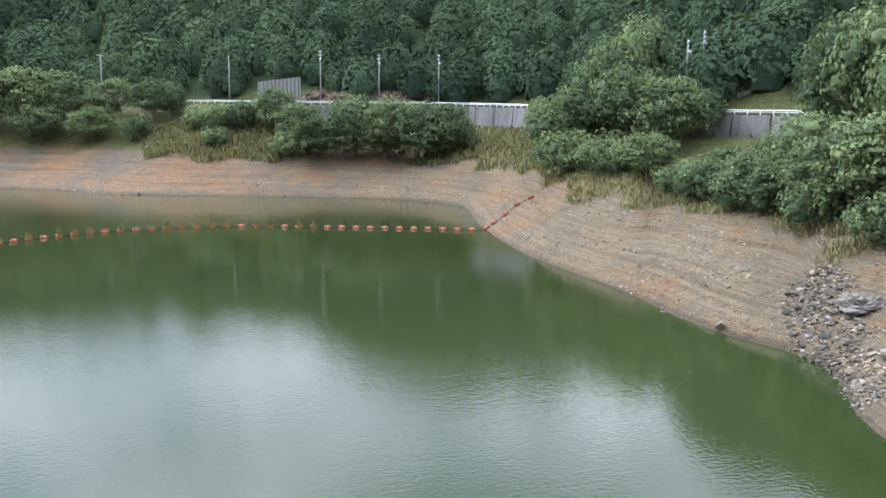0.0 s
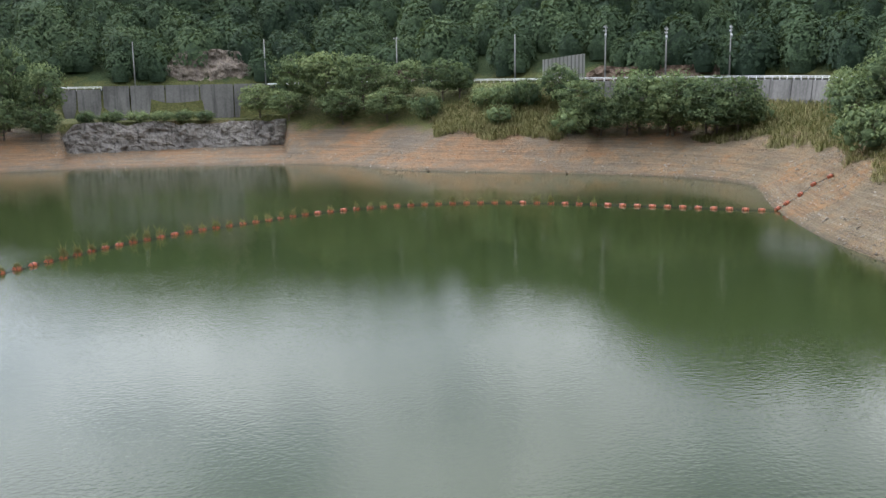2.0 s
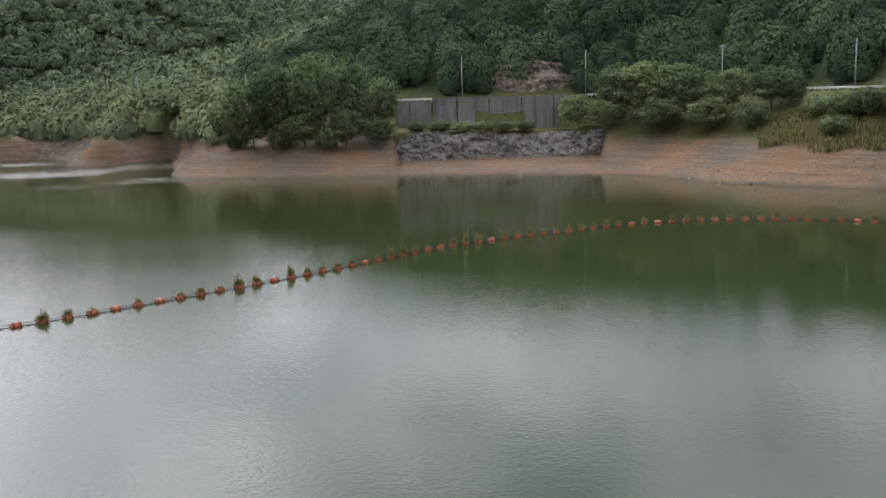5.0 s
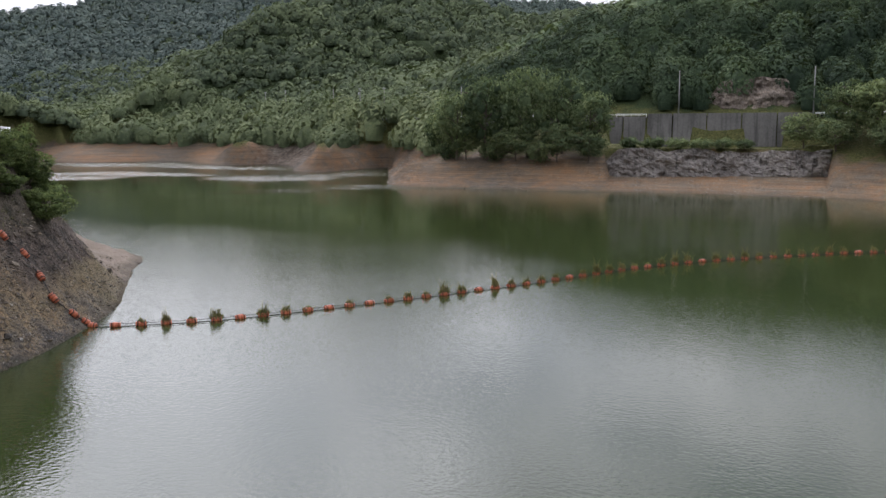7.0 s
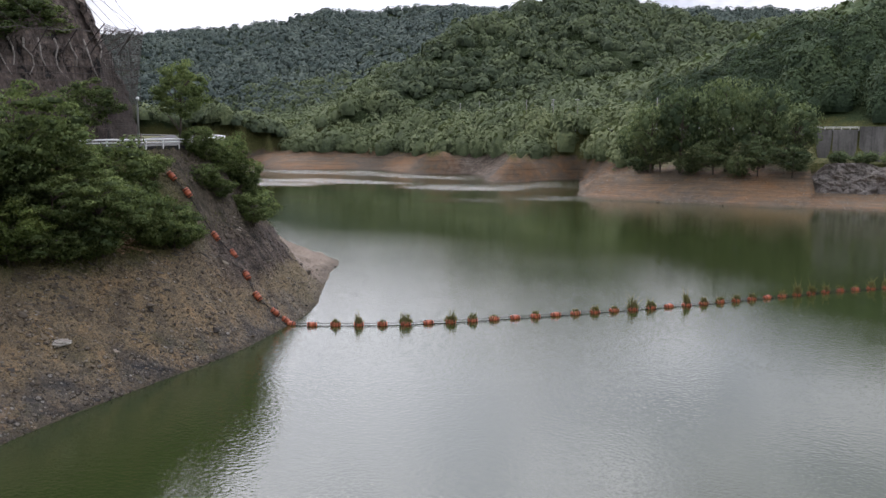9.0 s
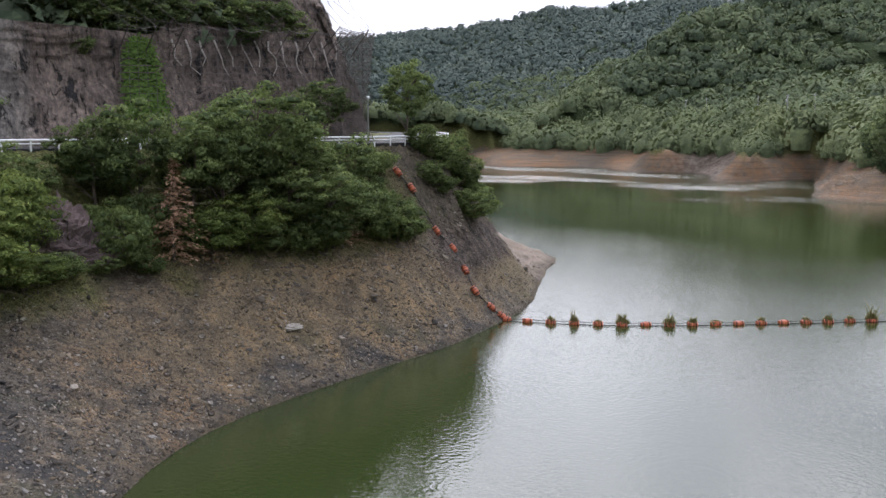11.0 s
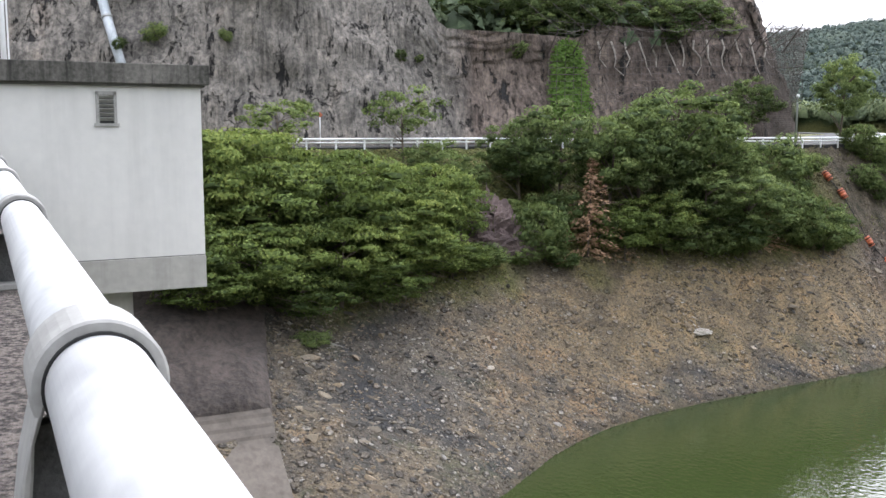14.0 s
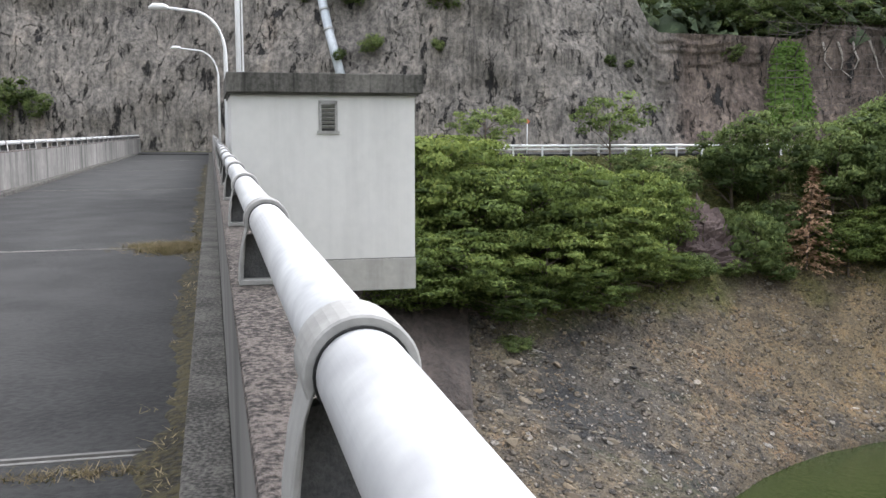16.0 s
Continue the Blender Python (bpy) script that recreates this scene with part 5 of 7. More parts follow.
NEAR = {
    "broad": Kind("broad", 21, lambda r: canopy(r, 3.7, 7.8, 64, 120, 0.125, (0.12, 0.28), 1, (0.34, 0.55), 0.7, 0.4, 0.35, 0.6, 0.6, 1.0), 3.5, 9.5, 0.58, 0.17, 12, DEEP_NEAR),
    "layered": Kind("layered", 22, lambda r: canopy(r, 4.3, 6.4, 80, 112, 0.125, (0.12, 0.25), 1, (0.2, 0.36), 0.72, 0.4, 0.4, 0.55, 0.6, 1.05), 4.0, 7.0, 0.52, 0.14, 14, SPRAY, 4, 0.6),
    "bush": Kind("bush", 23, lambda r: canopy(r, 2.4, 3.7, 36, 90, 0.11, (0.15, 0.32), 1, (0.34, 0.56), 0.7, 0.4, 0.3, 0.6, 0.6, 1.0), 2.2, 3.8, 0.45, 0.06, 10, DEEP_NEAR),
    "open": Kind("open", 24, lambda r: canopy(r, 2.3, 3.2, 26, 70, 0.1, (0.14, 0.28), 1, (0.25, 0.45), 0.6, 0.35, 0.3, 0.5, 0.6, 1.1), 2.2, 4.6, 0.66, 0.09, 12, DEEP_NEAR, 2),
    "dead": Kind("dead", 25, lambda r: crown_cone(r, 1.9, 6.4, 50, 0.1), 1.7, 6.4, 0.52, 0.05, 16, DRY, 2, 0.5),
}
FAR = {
    "broad": Kind("broad", 31, lambda r: canopy(r, 6.6, 13.5, 44, 80, 0.27, (0.17, 0.32), core_shade=0.3, lift=0.3, hull=0.52, ruffle=0.5), 6.0, 12.6, 0.50, 0.28, 12, GROVE, 4),
    "layered": Kind("layered", 32, lambda r: canopy(r, 7.0, 11.0, 48, 72, 0.27, (0.17, 0.33), 1, (0.24, 0.38), core_shade=0.3, lift=0.4, hull=0.52, ruffle=0.5), 6.5, 11.0, 0.49, 0.25, 14, GROVE, 4, 0.6),
    "bush": Kind("bush", 33, lambda r: canopy(r, 4.4, 6.4, 28, 64, 0.23, (0.2, 0.36), core_shade=0.3, lift=0.3, hull=0.52, ruffle=0.5), 4.0, 5.4, 0.42, 0.12, 10, GROVE, 3),
    "vine": Kind("vine", 34, lambda r: canopy(r, 3.6, 15.0, 36, 70, 0.24, (0.26, 0.46), 1, (0.7, 1.3), core_shade=0.25, lift=0.3, hull=0.75, ruffle=0.5), 3.2, 16.0, 0.5, 0.3, 8, GROVE, 2),
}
TREE_RNG = random.Random(77)


def plant(kinds, kind, az, dist, high, wide, label, group, name="tree", floor=None):
    """A tree of about this height and crown radius at a bearing from the crest; it moves outward until it stands on firm ground."""
    k = kinds[kind]
    d = np.arange(dist, dist + (60 if floor is not None else 0.5), 1.0)
    zs = ground_z(d * math.sin(radians(az)), d * math.cos(radians(az)))
    n = int(np.argmax(zs >= floor)) if floor is not None and (zs >= floor).any() else 0
    dist, z = float(d[n]), float(zs[n])
    x, y = dist * math.sin(radians(az)), dist * math.cos(radians(az))
    i = TREE_RNG.randrange(len(k.crowns))
    m = Matrix.LocRotScale((x, y, z - 0.1), Euler((radians(TREE_RNG.uniform(-4, 4)), radians(TREE_RNG.uniform(-4, 4)), TREE_RNG.uniform(0, 6.28))),
                           (wide / k.radius, wide / k.radius, high / k.height))
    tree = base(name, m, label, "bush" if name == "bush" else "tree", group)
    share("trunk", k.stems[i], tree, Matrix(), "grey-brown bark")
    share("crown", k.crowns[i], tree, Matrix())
    return tree


def build_far_bank():
    rows = [("broad", -12.6, 246, 20, 7.0), ("broad", -10.9, 238, 23.5, 8), ("broad", -8.3, 240, 24, 7.5), ("broad", -6.2, 241, 22, 7), ("broad", -4.6, 239, 16, 6), ("broad", -13.4, 250, 14, 5),
            ("layered", -12, 238, 11, 5.5), ("layered", -9, 233, 11, 6), ("layered", -6.5, 233, 11, 5.5), ("layered", -4.6, 233, 9, 4.5), ("bush", -13.0, 242, 6, 4), ("bush", -10.4, 231, 6, 4.2), ("bush", -7.6, 231, 6, 4)]
    for k, az, d, h, r in rows:
        plant(FAR, k, az, d, h, r, "tall rounded broadleaf tree on the far shore", "far shore grove", floor=5.5)
    rows = [("layered", 7.6, 240, 10, 5), ("layered", 10, 236, 16, 7), ("layered", 11.6, 232, 17, 7.5), ("layered", 13.8, 230, 15, 7), ("layered", 16.3, 226, 12, 6), ("layered", 18.6, 220, 11, 5.5),
            ("layered", 9.3, 231, 9, 5.5), ("layered", 12.5, 225, 10, 6), ("layered", 15.2, 219, 9, 5.5), ("broad", 19.6, 218, 9, 4), ("bush", 17.6, 214, 6, 4)]
    for k, az, d, h, r in rows:
        plant(FAR, k, az, d, h, r, "layered dark green tree above the bare shore", "far shore layered trees", floor=6.0)
    for az, d, h, r in ((-2.2, 238.5, 3.0, 3), (-0.8, 238.2, 3.0, 3.2), (0.6, 238.2, 2.8, 3.2), (1.9, 238.4, 2.8, 3.2), (3.2, 238.2, 2.8, 3), (4.4, 238.2, 2.6, 2.8), (21.2, 207, 5, 3.5), (22.4, 204, 6, 4), (23.6, 202, 6.5, 4), (22.0, 198, 4, 3.2)):
        plant(FAR, "bush", az, d, h, r, "low green shrub by the retaining wall", "far shore shrubs", "bush", 6.0)
    rows = [("broad", 25.7, 198, 10, 4.5), ("layered", 27.0, 190, 11, 5.5), ("broad", 30.4, 186, 14, 6.5), ("broad", 32.3, 184, 13.5, 6.5), ("layered", 34.2, 182, 13, 6), ("layered", 36.0, 182, 12, 5),
            ("layered", 28.1, 183, 8, 5), ("layered", 29.6, 181, 9, 5.5), ("broad", 32.0, 178, 9, 6), ("layered", 34.8, 176, 9, 5.5), ("bush", 26.4, 186, 6, 4.2), ("bush", 36.9, 184, 6, 3.5)]
    for k, az, d, h, r in rows:
        plant(FAR, k, az, d, h, r, "dense green tree below the lakeside road", "inlet trees", floor=6.0)


def build_right_bank():
    rows = [("broad", 41.8, 168, 9, 3.8), ("broad", 42.6, 142, 10, 5.5), ("broad", 44.2, 142, 12, 6), ("broad", 45.6, 146, 17, 6), ("vine", 46.9, 150, 19, 3.4), ("vine", 48.3, 150, 19, 2.6), ("broad", 50.8, 142, 8, 5),
            ("layered", 49.2, 134, 13, 6), ("broad", 46.8, 138, 12, 5.5), ("layered", 48.0, 120, 7, 4), ("bush", 43.2, 134, 7, 5), ("bush", 45.2, 127, 5, 3.8), ("bush", 46.4, 124, 4, 3), ("bush", 49.8, 113, 4, 3)]
    for k, az, d, h, r in rows:
        plant(FAR, k, az, d, h, r, "vine-covered green tree on the sloping bank", "vine-hung trees", floor=6.0)
    rows = [("broad", 52.6, 112, 5.5, 3.8), ("layered", 54.2, 104, 6, 4.2), ("layered", 56.0, 98, 6.5, 4.4), ("broad", 57.6, 102, 8.5, 5), ("broad", 59.2, 110, 17, 6), ("broad", 60.8, 105, 18, 6), ("layered", 59.6, 88, 10, 5),
            ("layered", 62.0, 84, 11, 5.5), ("broad", 63.4, 98, 17, 6), ("bush", 53.4, 98, 5, 3.4), ("bush", 55.2, 93, 5, 3.4), ("bush", 57.6, 88, 5, 3.6), ("layered", 58.0, 93, 7, 4.4), ("bush", 61.0, 78, 4.5, 3), ("bush", 51.2, 108, 5, 3.2), ("broad", 55.5, 118, 5, 3.6)]
    for k, az, d, h, r in rows:
        plant(FAR, k, az, d, h, r, "bright green leafy tree on the gentle bank", "gentle bank trees", floor=6.0)


def build_left_bank():
    rows = [("broad", -49.6, 62, 11, 4.2), ("broad", -51.6, 63, 9.5, 3.6), ("broad", -56.4, 64, 8.5, 3.0), ("broad", -53.4, 64.5, 8.5, 3.2), ("broad", -47.4, 63, 8.5, 3.4), ("broad", -58.8, 64, 6.5, 2.6)]
    for k, az, d, h, r in rows:
        plant(NEAR, k, az, d, h, r, "full green broadleaf tree below the cliff road", "rocky bank trees", floor=9.0)
    rows = [("layered", -77.0, 52, 7.6, 4.0), ("layered", -74.2, 51.0, 6.2, 4.2), ("layered", -70.6, 50.5, 7.2, 3.8), ("layered", -67.2, 51, 5.2, 4.0), ("layered", -64.2, 52, 6.0, 3.0), 
            ("layered", -72.6, 55.5, 4.8, 3.4), ("layered", -68.8, 56, 4.8, 3.4), ("layered", -65.2, 57, 5.0, 3.2), ("layered", -76, 56, 5.0, 3.6), ("layered", -79.4, 54, 5.5, 3.8)]
    for k, az, d, h, r in rows:
        plant(NEAR, k, az, d, h, r, "layered bright green tree hanging over the rubble bank", "rocky bank layered trees", floor=8.6)
    for az, el, h, r in ((-79.5, -10.6, 4.6, 3.2), (-77.4, -11.6, 3.4, 2.6), (-75.0, -11.4, 5.0, 3.4), (-72.2, -12.0, 3.2, 2.6), (-69.8, -11.0, 5.2, 3.2), (-67.4, -11.2, 3.0, 2.4), (-65.0, -9.8, 4.4, 2.8), (-62.9, -9.4, 2.8, 2.0)):
        plant(NEAR, "layered", az, on_bank(az, el, 35, 80), h, r, "layered bright green tree hanging over the rubble bank", "rocky bank layered trees")
    rows = [("broad", -47.6, 59, 6.5, 3.2), ("broad", -45.2, 62, 6.5, 3.0), ("bush", -43.2, 65, 5, 2.6), ("layered", -50.2, 57.5, 4.6, 2.6), ("layered", -52.4, 57.5, 4.6, 2.4), ("bush", -57.2, 56.5, 4.6, 1.9),
            ("bush", -46.4, 60, 3.6, 2.4), ("bush", -44.6, 76, 5, 3), ("broad", -40.7, 87, 8, 2.4), ("bush", -36.6, 79, 3.6, 2.4),
            ("bush", -48.8, 70, 4, 2.6), ("bush", -46.2, 73, 4, 2.6), ("bush", -64, 62.5, 3, 2.0), ("bush", -53.6, 69.0, 4.5, 2.4)]
    for k, az, d, h, r in rows:
        plant(NEAR, k, az, d, h, r, "green shrubby growth on the steep rocky bank", "rocky bank shrubs", "bush", 7.5)
    for az, el, h, r in ((-41.2, -7.2, 3.6, 2.0), (-62.4, -7.0, 3.0, 1.6), (-57.6, -8.4, 2.4, 1.5), (-60.6, -8.8, 1.5, 1.2), (-59.4, -3.4, 3.4, 1.9), (-57.4, -4.2, 3.6, 1.7), (-56.2, -6.6, 3.6, 1.6), (-52.6, -7.4, 3.4, 2.0), (-50.0, -7.6, 3.0, 2.0), (-47.6, -7.6, 3.0, 2.0), (-37.3, -3.6, 3.6, 1.8), (-36.7, -4.6, 2.4, 1.4), (-38.0, -2.6, 4.0, 1.8)):
        plant(NEAR, "bush", az, on_bank(az, el, 50, 100), h, r, "green shrubby growth on the steep rocky bank", "rocky bank shrubs", "bush")
    for az, el, h, r in ((-39.9, -1.6, 3.0, 1.7), (-39.0, -2.1, 2.8, 1.7), (-38.3, -2.7, 2.6, 1.6), (-37.6, -3.3, 2.4, 1.5), (-36.9, -3.9, 2.2, 1.4), (-39.3, -3.5, 2.6, 1.6), (-38.4, -4.2, 2.2, 1.4), (-37.4, -4.7, 1.6, 1.2), (-36.5, -4.6, 1.5, 1.0),
                         (-41.2, -6.4, 3.4, 2.1), (-40.6, -6.9, 2.2, 1.5), (-42.3, -6.9, 2.8, 1.9), (-43.3, -6.6, 3.0, 1.9), (-44.2, -5.4, 3.2, 1.9), (-45.6, -7.6, 2.6, 1.8), (-43.0, -4.4, 2.8, 1.7), (-42.2, -3.2, 2.6, 1.5),
                         (-62.2, -4.2, 2.6, 1.5), (-61.2, -8.4, 1.6, 1.2), (-59.6, -6.0, 2.0, 1.1), (-57.6, -6.2, 2.6, 1.5), (-58.8, -8.6, 1.4, 1.1), (-56.0, -8.6, 1.6, 1.2), (-71.6, -13.2, 0.8, 0.9)):
        plant(NEAR, "bush", az, on_bank(az, el, 50 if az > -63 else 35, 100), h, r, "green shrubby growth on the steep rocky bank", "rocky bank shrubs", "bush")
    for az, d, h, r in ((-66.0, 60.0, 5.4, 2.4), (-73.6, 58.5, 4.4, 2.2)):
        plant(NEAR, "open", az, d, h, r, "thin-crowned small tree at the road edge", "roadside trees", floor=13.5)
    for az, el, h, r in ((-54.6, -7.9, 6.6, 2.9), (-44.6, -7.0, 3.6, 2.2)):
        plant(NEAR, "dead", az, on_bank(az, el, 45, 90), h, r, "dead brown conifer among green shrubs", "dead conifers")
    for az, d, h, r in ((-58.2, 80, 6, 3.2), (-55.6, 80, 6.5, 3.4), (-53.0, 81, 6, 3.2), (-50.4, 82, 6.5, 3.4), (-48.0, 83, 6, 3), (-45.4, 84, 6, 2.4), (-60.4, 84, 7, 3.4), (-52.0, 86, 7, 3.6), (-49.0, 88, 7, 3.6), (-56.5, 86, 7, 3.6)):
        plant(NEAR, "broad", az, d, h, r, "green tree on top of the netted cliff", "clifftop trees", floor=22.0)


build_far_bank()
build_right_bank()
build_left_bank()

# ---- roads round the lake, their rails, walls and poles ----
def arc_cut(line, s0, s1):
    seg = np.linalg.norm(np.diff(line[:, :2], axis=0), axis=1)
    run = np.concatenate([[0], np.cumsum(seg)])
    s = np.arange(s0, s1, 0.5)
    return np.stack([np.interp(s, run, line[:, k]) for k in range(line.shape[1])], 1)


def run_at(line, az):
    """How far along a road it passes a bearing."""
    seg = np.linalg.norm(np.diff(line[:, :2], axis=0), axis=1)
    run = np.concatenate([[0], np.cumsum(seg)])
    a = np.degrees(np.arctan2(line[:, 0], line[:, 1]))
    near = np.hypot(line[:, 0], line[:, 1]) < 480
    k = np.argmin(np.where(near, np.abs(a - az), 1e9))
    return float(run[k])


def road_strip(name, line, width, side, material, label):
    way = np.gradient(line[:, :2], axis=0)
    way /= np.linalg.norm(way, axis=1)[:, None]
    out = np.stack([-way[:, 1], way[:, 0]], 1) * side
    verts, n = [], len(line)
    for off, dz in ((0.0, 0.05), (0.0, 0.0 - 0.4), (width, 0.05)):
        verts.append(np.column_stack([line[:, 0] + out[:, 0] * off, line[:, 1] + out[:, 1] * off, line[:, 2] + dz]))
    v = np.concatenate(verts)
    faces = []
    for i in range(n - 1):
        a, b = (i, i + 1), (i + 1, i)
        faces.append((a[0], a[1], 2 * n + a[1], 2 * n + a[0]))
        faces.append((n + a[0], n + a[1], a[1], a[0]))
    ob = mesh_ob(name, v.tolist(), faces, material, False)
    bm = bmesh.new()
    bm.from_mesh(ob.data)
    bmesh.ops.recalc_face_normals(bm, faces=bm.faces)
    bm.to_mesh(ob.data)
    bm.free()
    tagged(ob, label, "road", kind="structure")


road_strip("road_left", ROAD_L, 6.0, 1, ASPHALT, "narrow asphalt road cut below the cliff")
road_strip("road_right", ROAD_R, 6.0, -1, ASPHALT, "asphalt lakeside road across the water")


def guard_rail(line, s0, s1, label, group, tall=0.62, gap=2.0, beams=((0.56, 0.11), (0.32, 0.08))):
    """White pipe guard rail: posts every two metres, two beams."""
    cut = arc_cut(line, s0, s1)
    rail = base("guard_rail", pose(0, 0, 0), label, "guard rail", group)
    for z, r in beams:
        part("beam", tube(bmesh.new(), [(p[0], p[1], p[2] + 0.05 + z) for p in cut[::2]], r * 0.72, 8), WHITE, rail, smooth=True)
    bm = boxed(-0.06, 0.06, -0.06, 0.06, -0.3, tall, 0.01)
    me = bpy.data.meshes.new("post")
    bm.to_mesh(me)
    bm.free()
    me.materials.append(WHITE)
    for p in cut[:: int(gap / 0.5)]:
        share("post", me, rail, pose(p[0], p[1], p[2] + 0.05))


def run_y(line, y):
    seg = np.linalg.norm(np.diff(line[:, :2], axis=0), axis=1)
    run = np.concatenate([[0], np.cumsum(seg)])
    k = np.argmin(np.where(np.abs(line[:, 0]) < 75, np.abs(line[:, 1] - y), 1e9))
    return float(run[k])


guard_rail(ROAD_L, run_y(ROAD_L, 3), run_y(ROAD_L, 84), "white pipe guard rail along the cliff road", "guard rails")
guard_rail(ROAD_R, run_at(ROAD_R, 57.2), run_at(ROAD_R, 43), "white pipe guard rail along the lakeside road", "guard rails")
guard_rail(ROAD_R, run_at(ROAD_R, 42), run_at(ROAD_R, 7.6), "white pipe guard rail along the lakeside road", "guard rails")
guard_rail(ROAD_R, run_at(ROAD_R, -0.9), run_at(ROAD_R, -20), "white pipe guard rail along the lakeside road", "guard rails")


def retaining_wall(line, s0, s1, drop, above, bay, label, cap=True):
    """Concrete wall in bays with dark joints under a road's edge, leaning back a little."""
    cut = arc_cut(line, s0, s1)
    wall = base("retaining_wall", pose(0, 0, 0), label, "retaining wall", "retaining walls", "structure")
    step = int(bay / 0.5)
    for i in range(0, len(cut) - 1, step):
        seg = cut[i:i + step + 1]
        if len(seg) < 3:
            continue
        way = seg[-1] - seg[0]
        length = math.hypot(way[0], way[1])
        ang = math.degrees(math.atan2(way[1], way[0]))
        bm = outline(bmesh.new(), [(0.0, above), (0.45, above), (0.9, -drop), (0.0, -drop)], "x", 0.16, length - 0.16)
        bmesh.ops.transform(bm, matrix=pose(*seg[0], 0, 0, ang), verts=bm.verts)
        part("wall_bay", bm, DARK_CONC, wall)
    return wall


retaining_wall(ROAD_R, run_at(ROAD_R, 7.6), run_at(ROAD_R, -0.85), 8.6, 0.7, 8.5, "dark streaked concrete retaining wall with vertical joints")
retaining_wall(ROAD_R, run_at(ROAD_R, 42), run_at(ROAD_R, 27.5), 4.6, -0.05, 6.0, "grey concrete retaining wall below the lakeside road")
retaining_wall(ROAD_R, run_at(ROAD_R, 57), run_at(ROAD_R, 48), 3.2, -0.05, 6.0, "grey concrete retaining wall below the lakeside road")
retaining_wall(ROAD_R, run_at(ROAD_R, -1.2), run_at(ROAD_R, -12), 8.0, -0.05, 6.0, "grey concrete retaining wall below the lakeside road")


def utility_pole(az, dist, top_el, arms, label="grey concrete utility pole with cross arms"):
    x, y = dist * math.sin(radians(az)), dist * math.cos(radians(az))
    z = ground_at(x, y)
    h = 16.64 + dist * math.tan(radians(top_el)) - z
    pole = base("utility_pole", pose(x, y, z, 0, 0, az), label, "utility pole", "lakeside poles")
    part("pole", tube(bmesh.new(), [(0, 0, -0.5), (0, 0, h)], [0.19, 0.12], 10), POLE, pole, smooth=True)
    for k in range(arms):
        zz = h - 0.5 - 0.75 * k
        arm = part("cross_arm", boxed(-0.9, 0.9 if k == 0 else 0.5, -0.05, 0.05, zz - 0.05, zz + 0.05), GALV, pole)
        for xx in (-0.8, -0.4, 0.45):
            part("insulator", tube(bmesh.new(), [(xx, 0, zz + 0.05), (xx, 0, zz + 0.25)], [0.05, 0.04], 8), WHITE, arm, smooth=True)
    if arms > 1:
        part("transformer", tube(bmesh.new(), [(-0.4, -0.3, h - 2.6), (-0.4, -0.3, h - 1.8)], 0.22, 12), GALV, pole, smooth=True)


POLE = surface("pole_concrete", (0.22, 0.215, 0.205), (0.32, 0.31, 0.3), 4.0, 0.8, 0.2, 0.004)
for az, dist, el, arms in ((28.3, 208, 3.3, 2), (31.8, 209, 3.1, 2), (35.4, 209, 3.1, 2), (50.05, 152, 3.95, 3), (50.95, 155, 4.45, 3), (15.85, 244, 2.85, 1), (22.95, 222, 2.9, 0), (0.61, 257, 2.7, 0), (8.02, 256, 2.8, 0), (-12.3, 292, 1.9, 0),
                          (-16.97, 328, 1.87, 1), (-18.43, 345, 1.86, 2), (-20.03, 372, 1.8, 0), (-22.88, 405, 1.7, 0), (-24.05, 420, 1.6, 1)):
    utility_pole(az, dist, el, arms)


def power_line(ends, sag, label):
    """Two cables slung between pole tops, given as bearing, distance and height of sight."""
    line = base("power_line", pose(0, 0, 0), label, "power line")
    a, b = (Vector(bearing(az, d, 16.64 + d * math.tan(radians(el)))) for az, d, el in ends)
    for off in (0.0, -0.6):
        pts = [a.lerp(b, f) + Vector((0, 0, off - sag * 4 * f * (1 - f))) for f in np.linspace(0, 1, 13)]
        part("cable", tube(bmesh.new(), pts, 0.03, 5), BLACK, line)


utility_pole(59.7, 150, 5.0, 1)
power_line(((50.95, 155, 4.2), (59.7, 150, 4.8)), 0.8, "black power cables slung between the lakeside poles")
power_line(((50.05, 152, 3.7), (50.95, 155, 4.2)), 0.1, "black power cables slung between the lakeside poles")


def rock_face(name, az0, az1, dist, z0, z1, lean, material, label, seed):
    """A broken rock cut on the hillside."""
    n, m = 120, 44
    A, V = np.meshgrid(np.radians(np.linspace(az0, az1, n)), np.linspace(0, 1, m), indexing="ij")
    S = A * dist
    edge = np.minimum(np.minimum((A - A[0, 0]), (A[-1, 0] - A)) * dist / 3.0, 1.0)
    top = z0 + (z1 - z0) * (0.55 + 0.45 * edge) * (0.9 + 0.15 * fbm(S / 6, S * 0, 3, seed))
    z = z0 - 0.5 + (top - z0 + 0.5) * V
    D = dist + (z - z0) * lean + fbm(S / 3, z / 2.2, 5, seed + 1) * 1.6 + np.abs(fbm(S / 1.1, z / 1.3, 4, seed + 2)) * 1.3 + (1 - edge) * 1.5
    ob = mesh_ob(name, np.stack([np.sin(A) * D, np.cos(A) * D, z], -1).reshape(-1, 3).tolist(), grid_faces(n, m)[:, ::-1].tolist(), material, False)
    tagged(ob, label, "rock face", kind="structure")


SCAR = surface("cut_rock", (0.13, 0.104, 0.086), (0.42, 0.345, 0.28), 2.4, 0.95, 1.0, 0.3, streak=0.6)
EARTH = surface("cut_earth", (0.09, 0.06, 0.045), (0.2, 0.14, 0.1), 1.3, 0.95, 1.0, 0.2)
rock_face("rock_scar", 2.3, 7.2, 259, 16.8, 27.6, 0.45, SCAR, "bare tan rock scar above the lakeside road", 51)
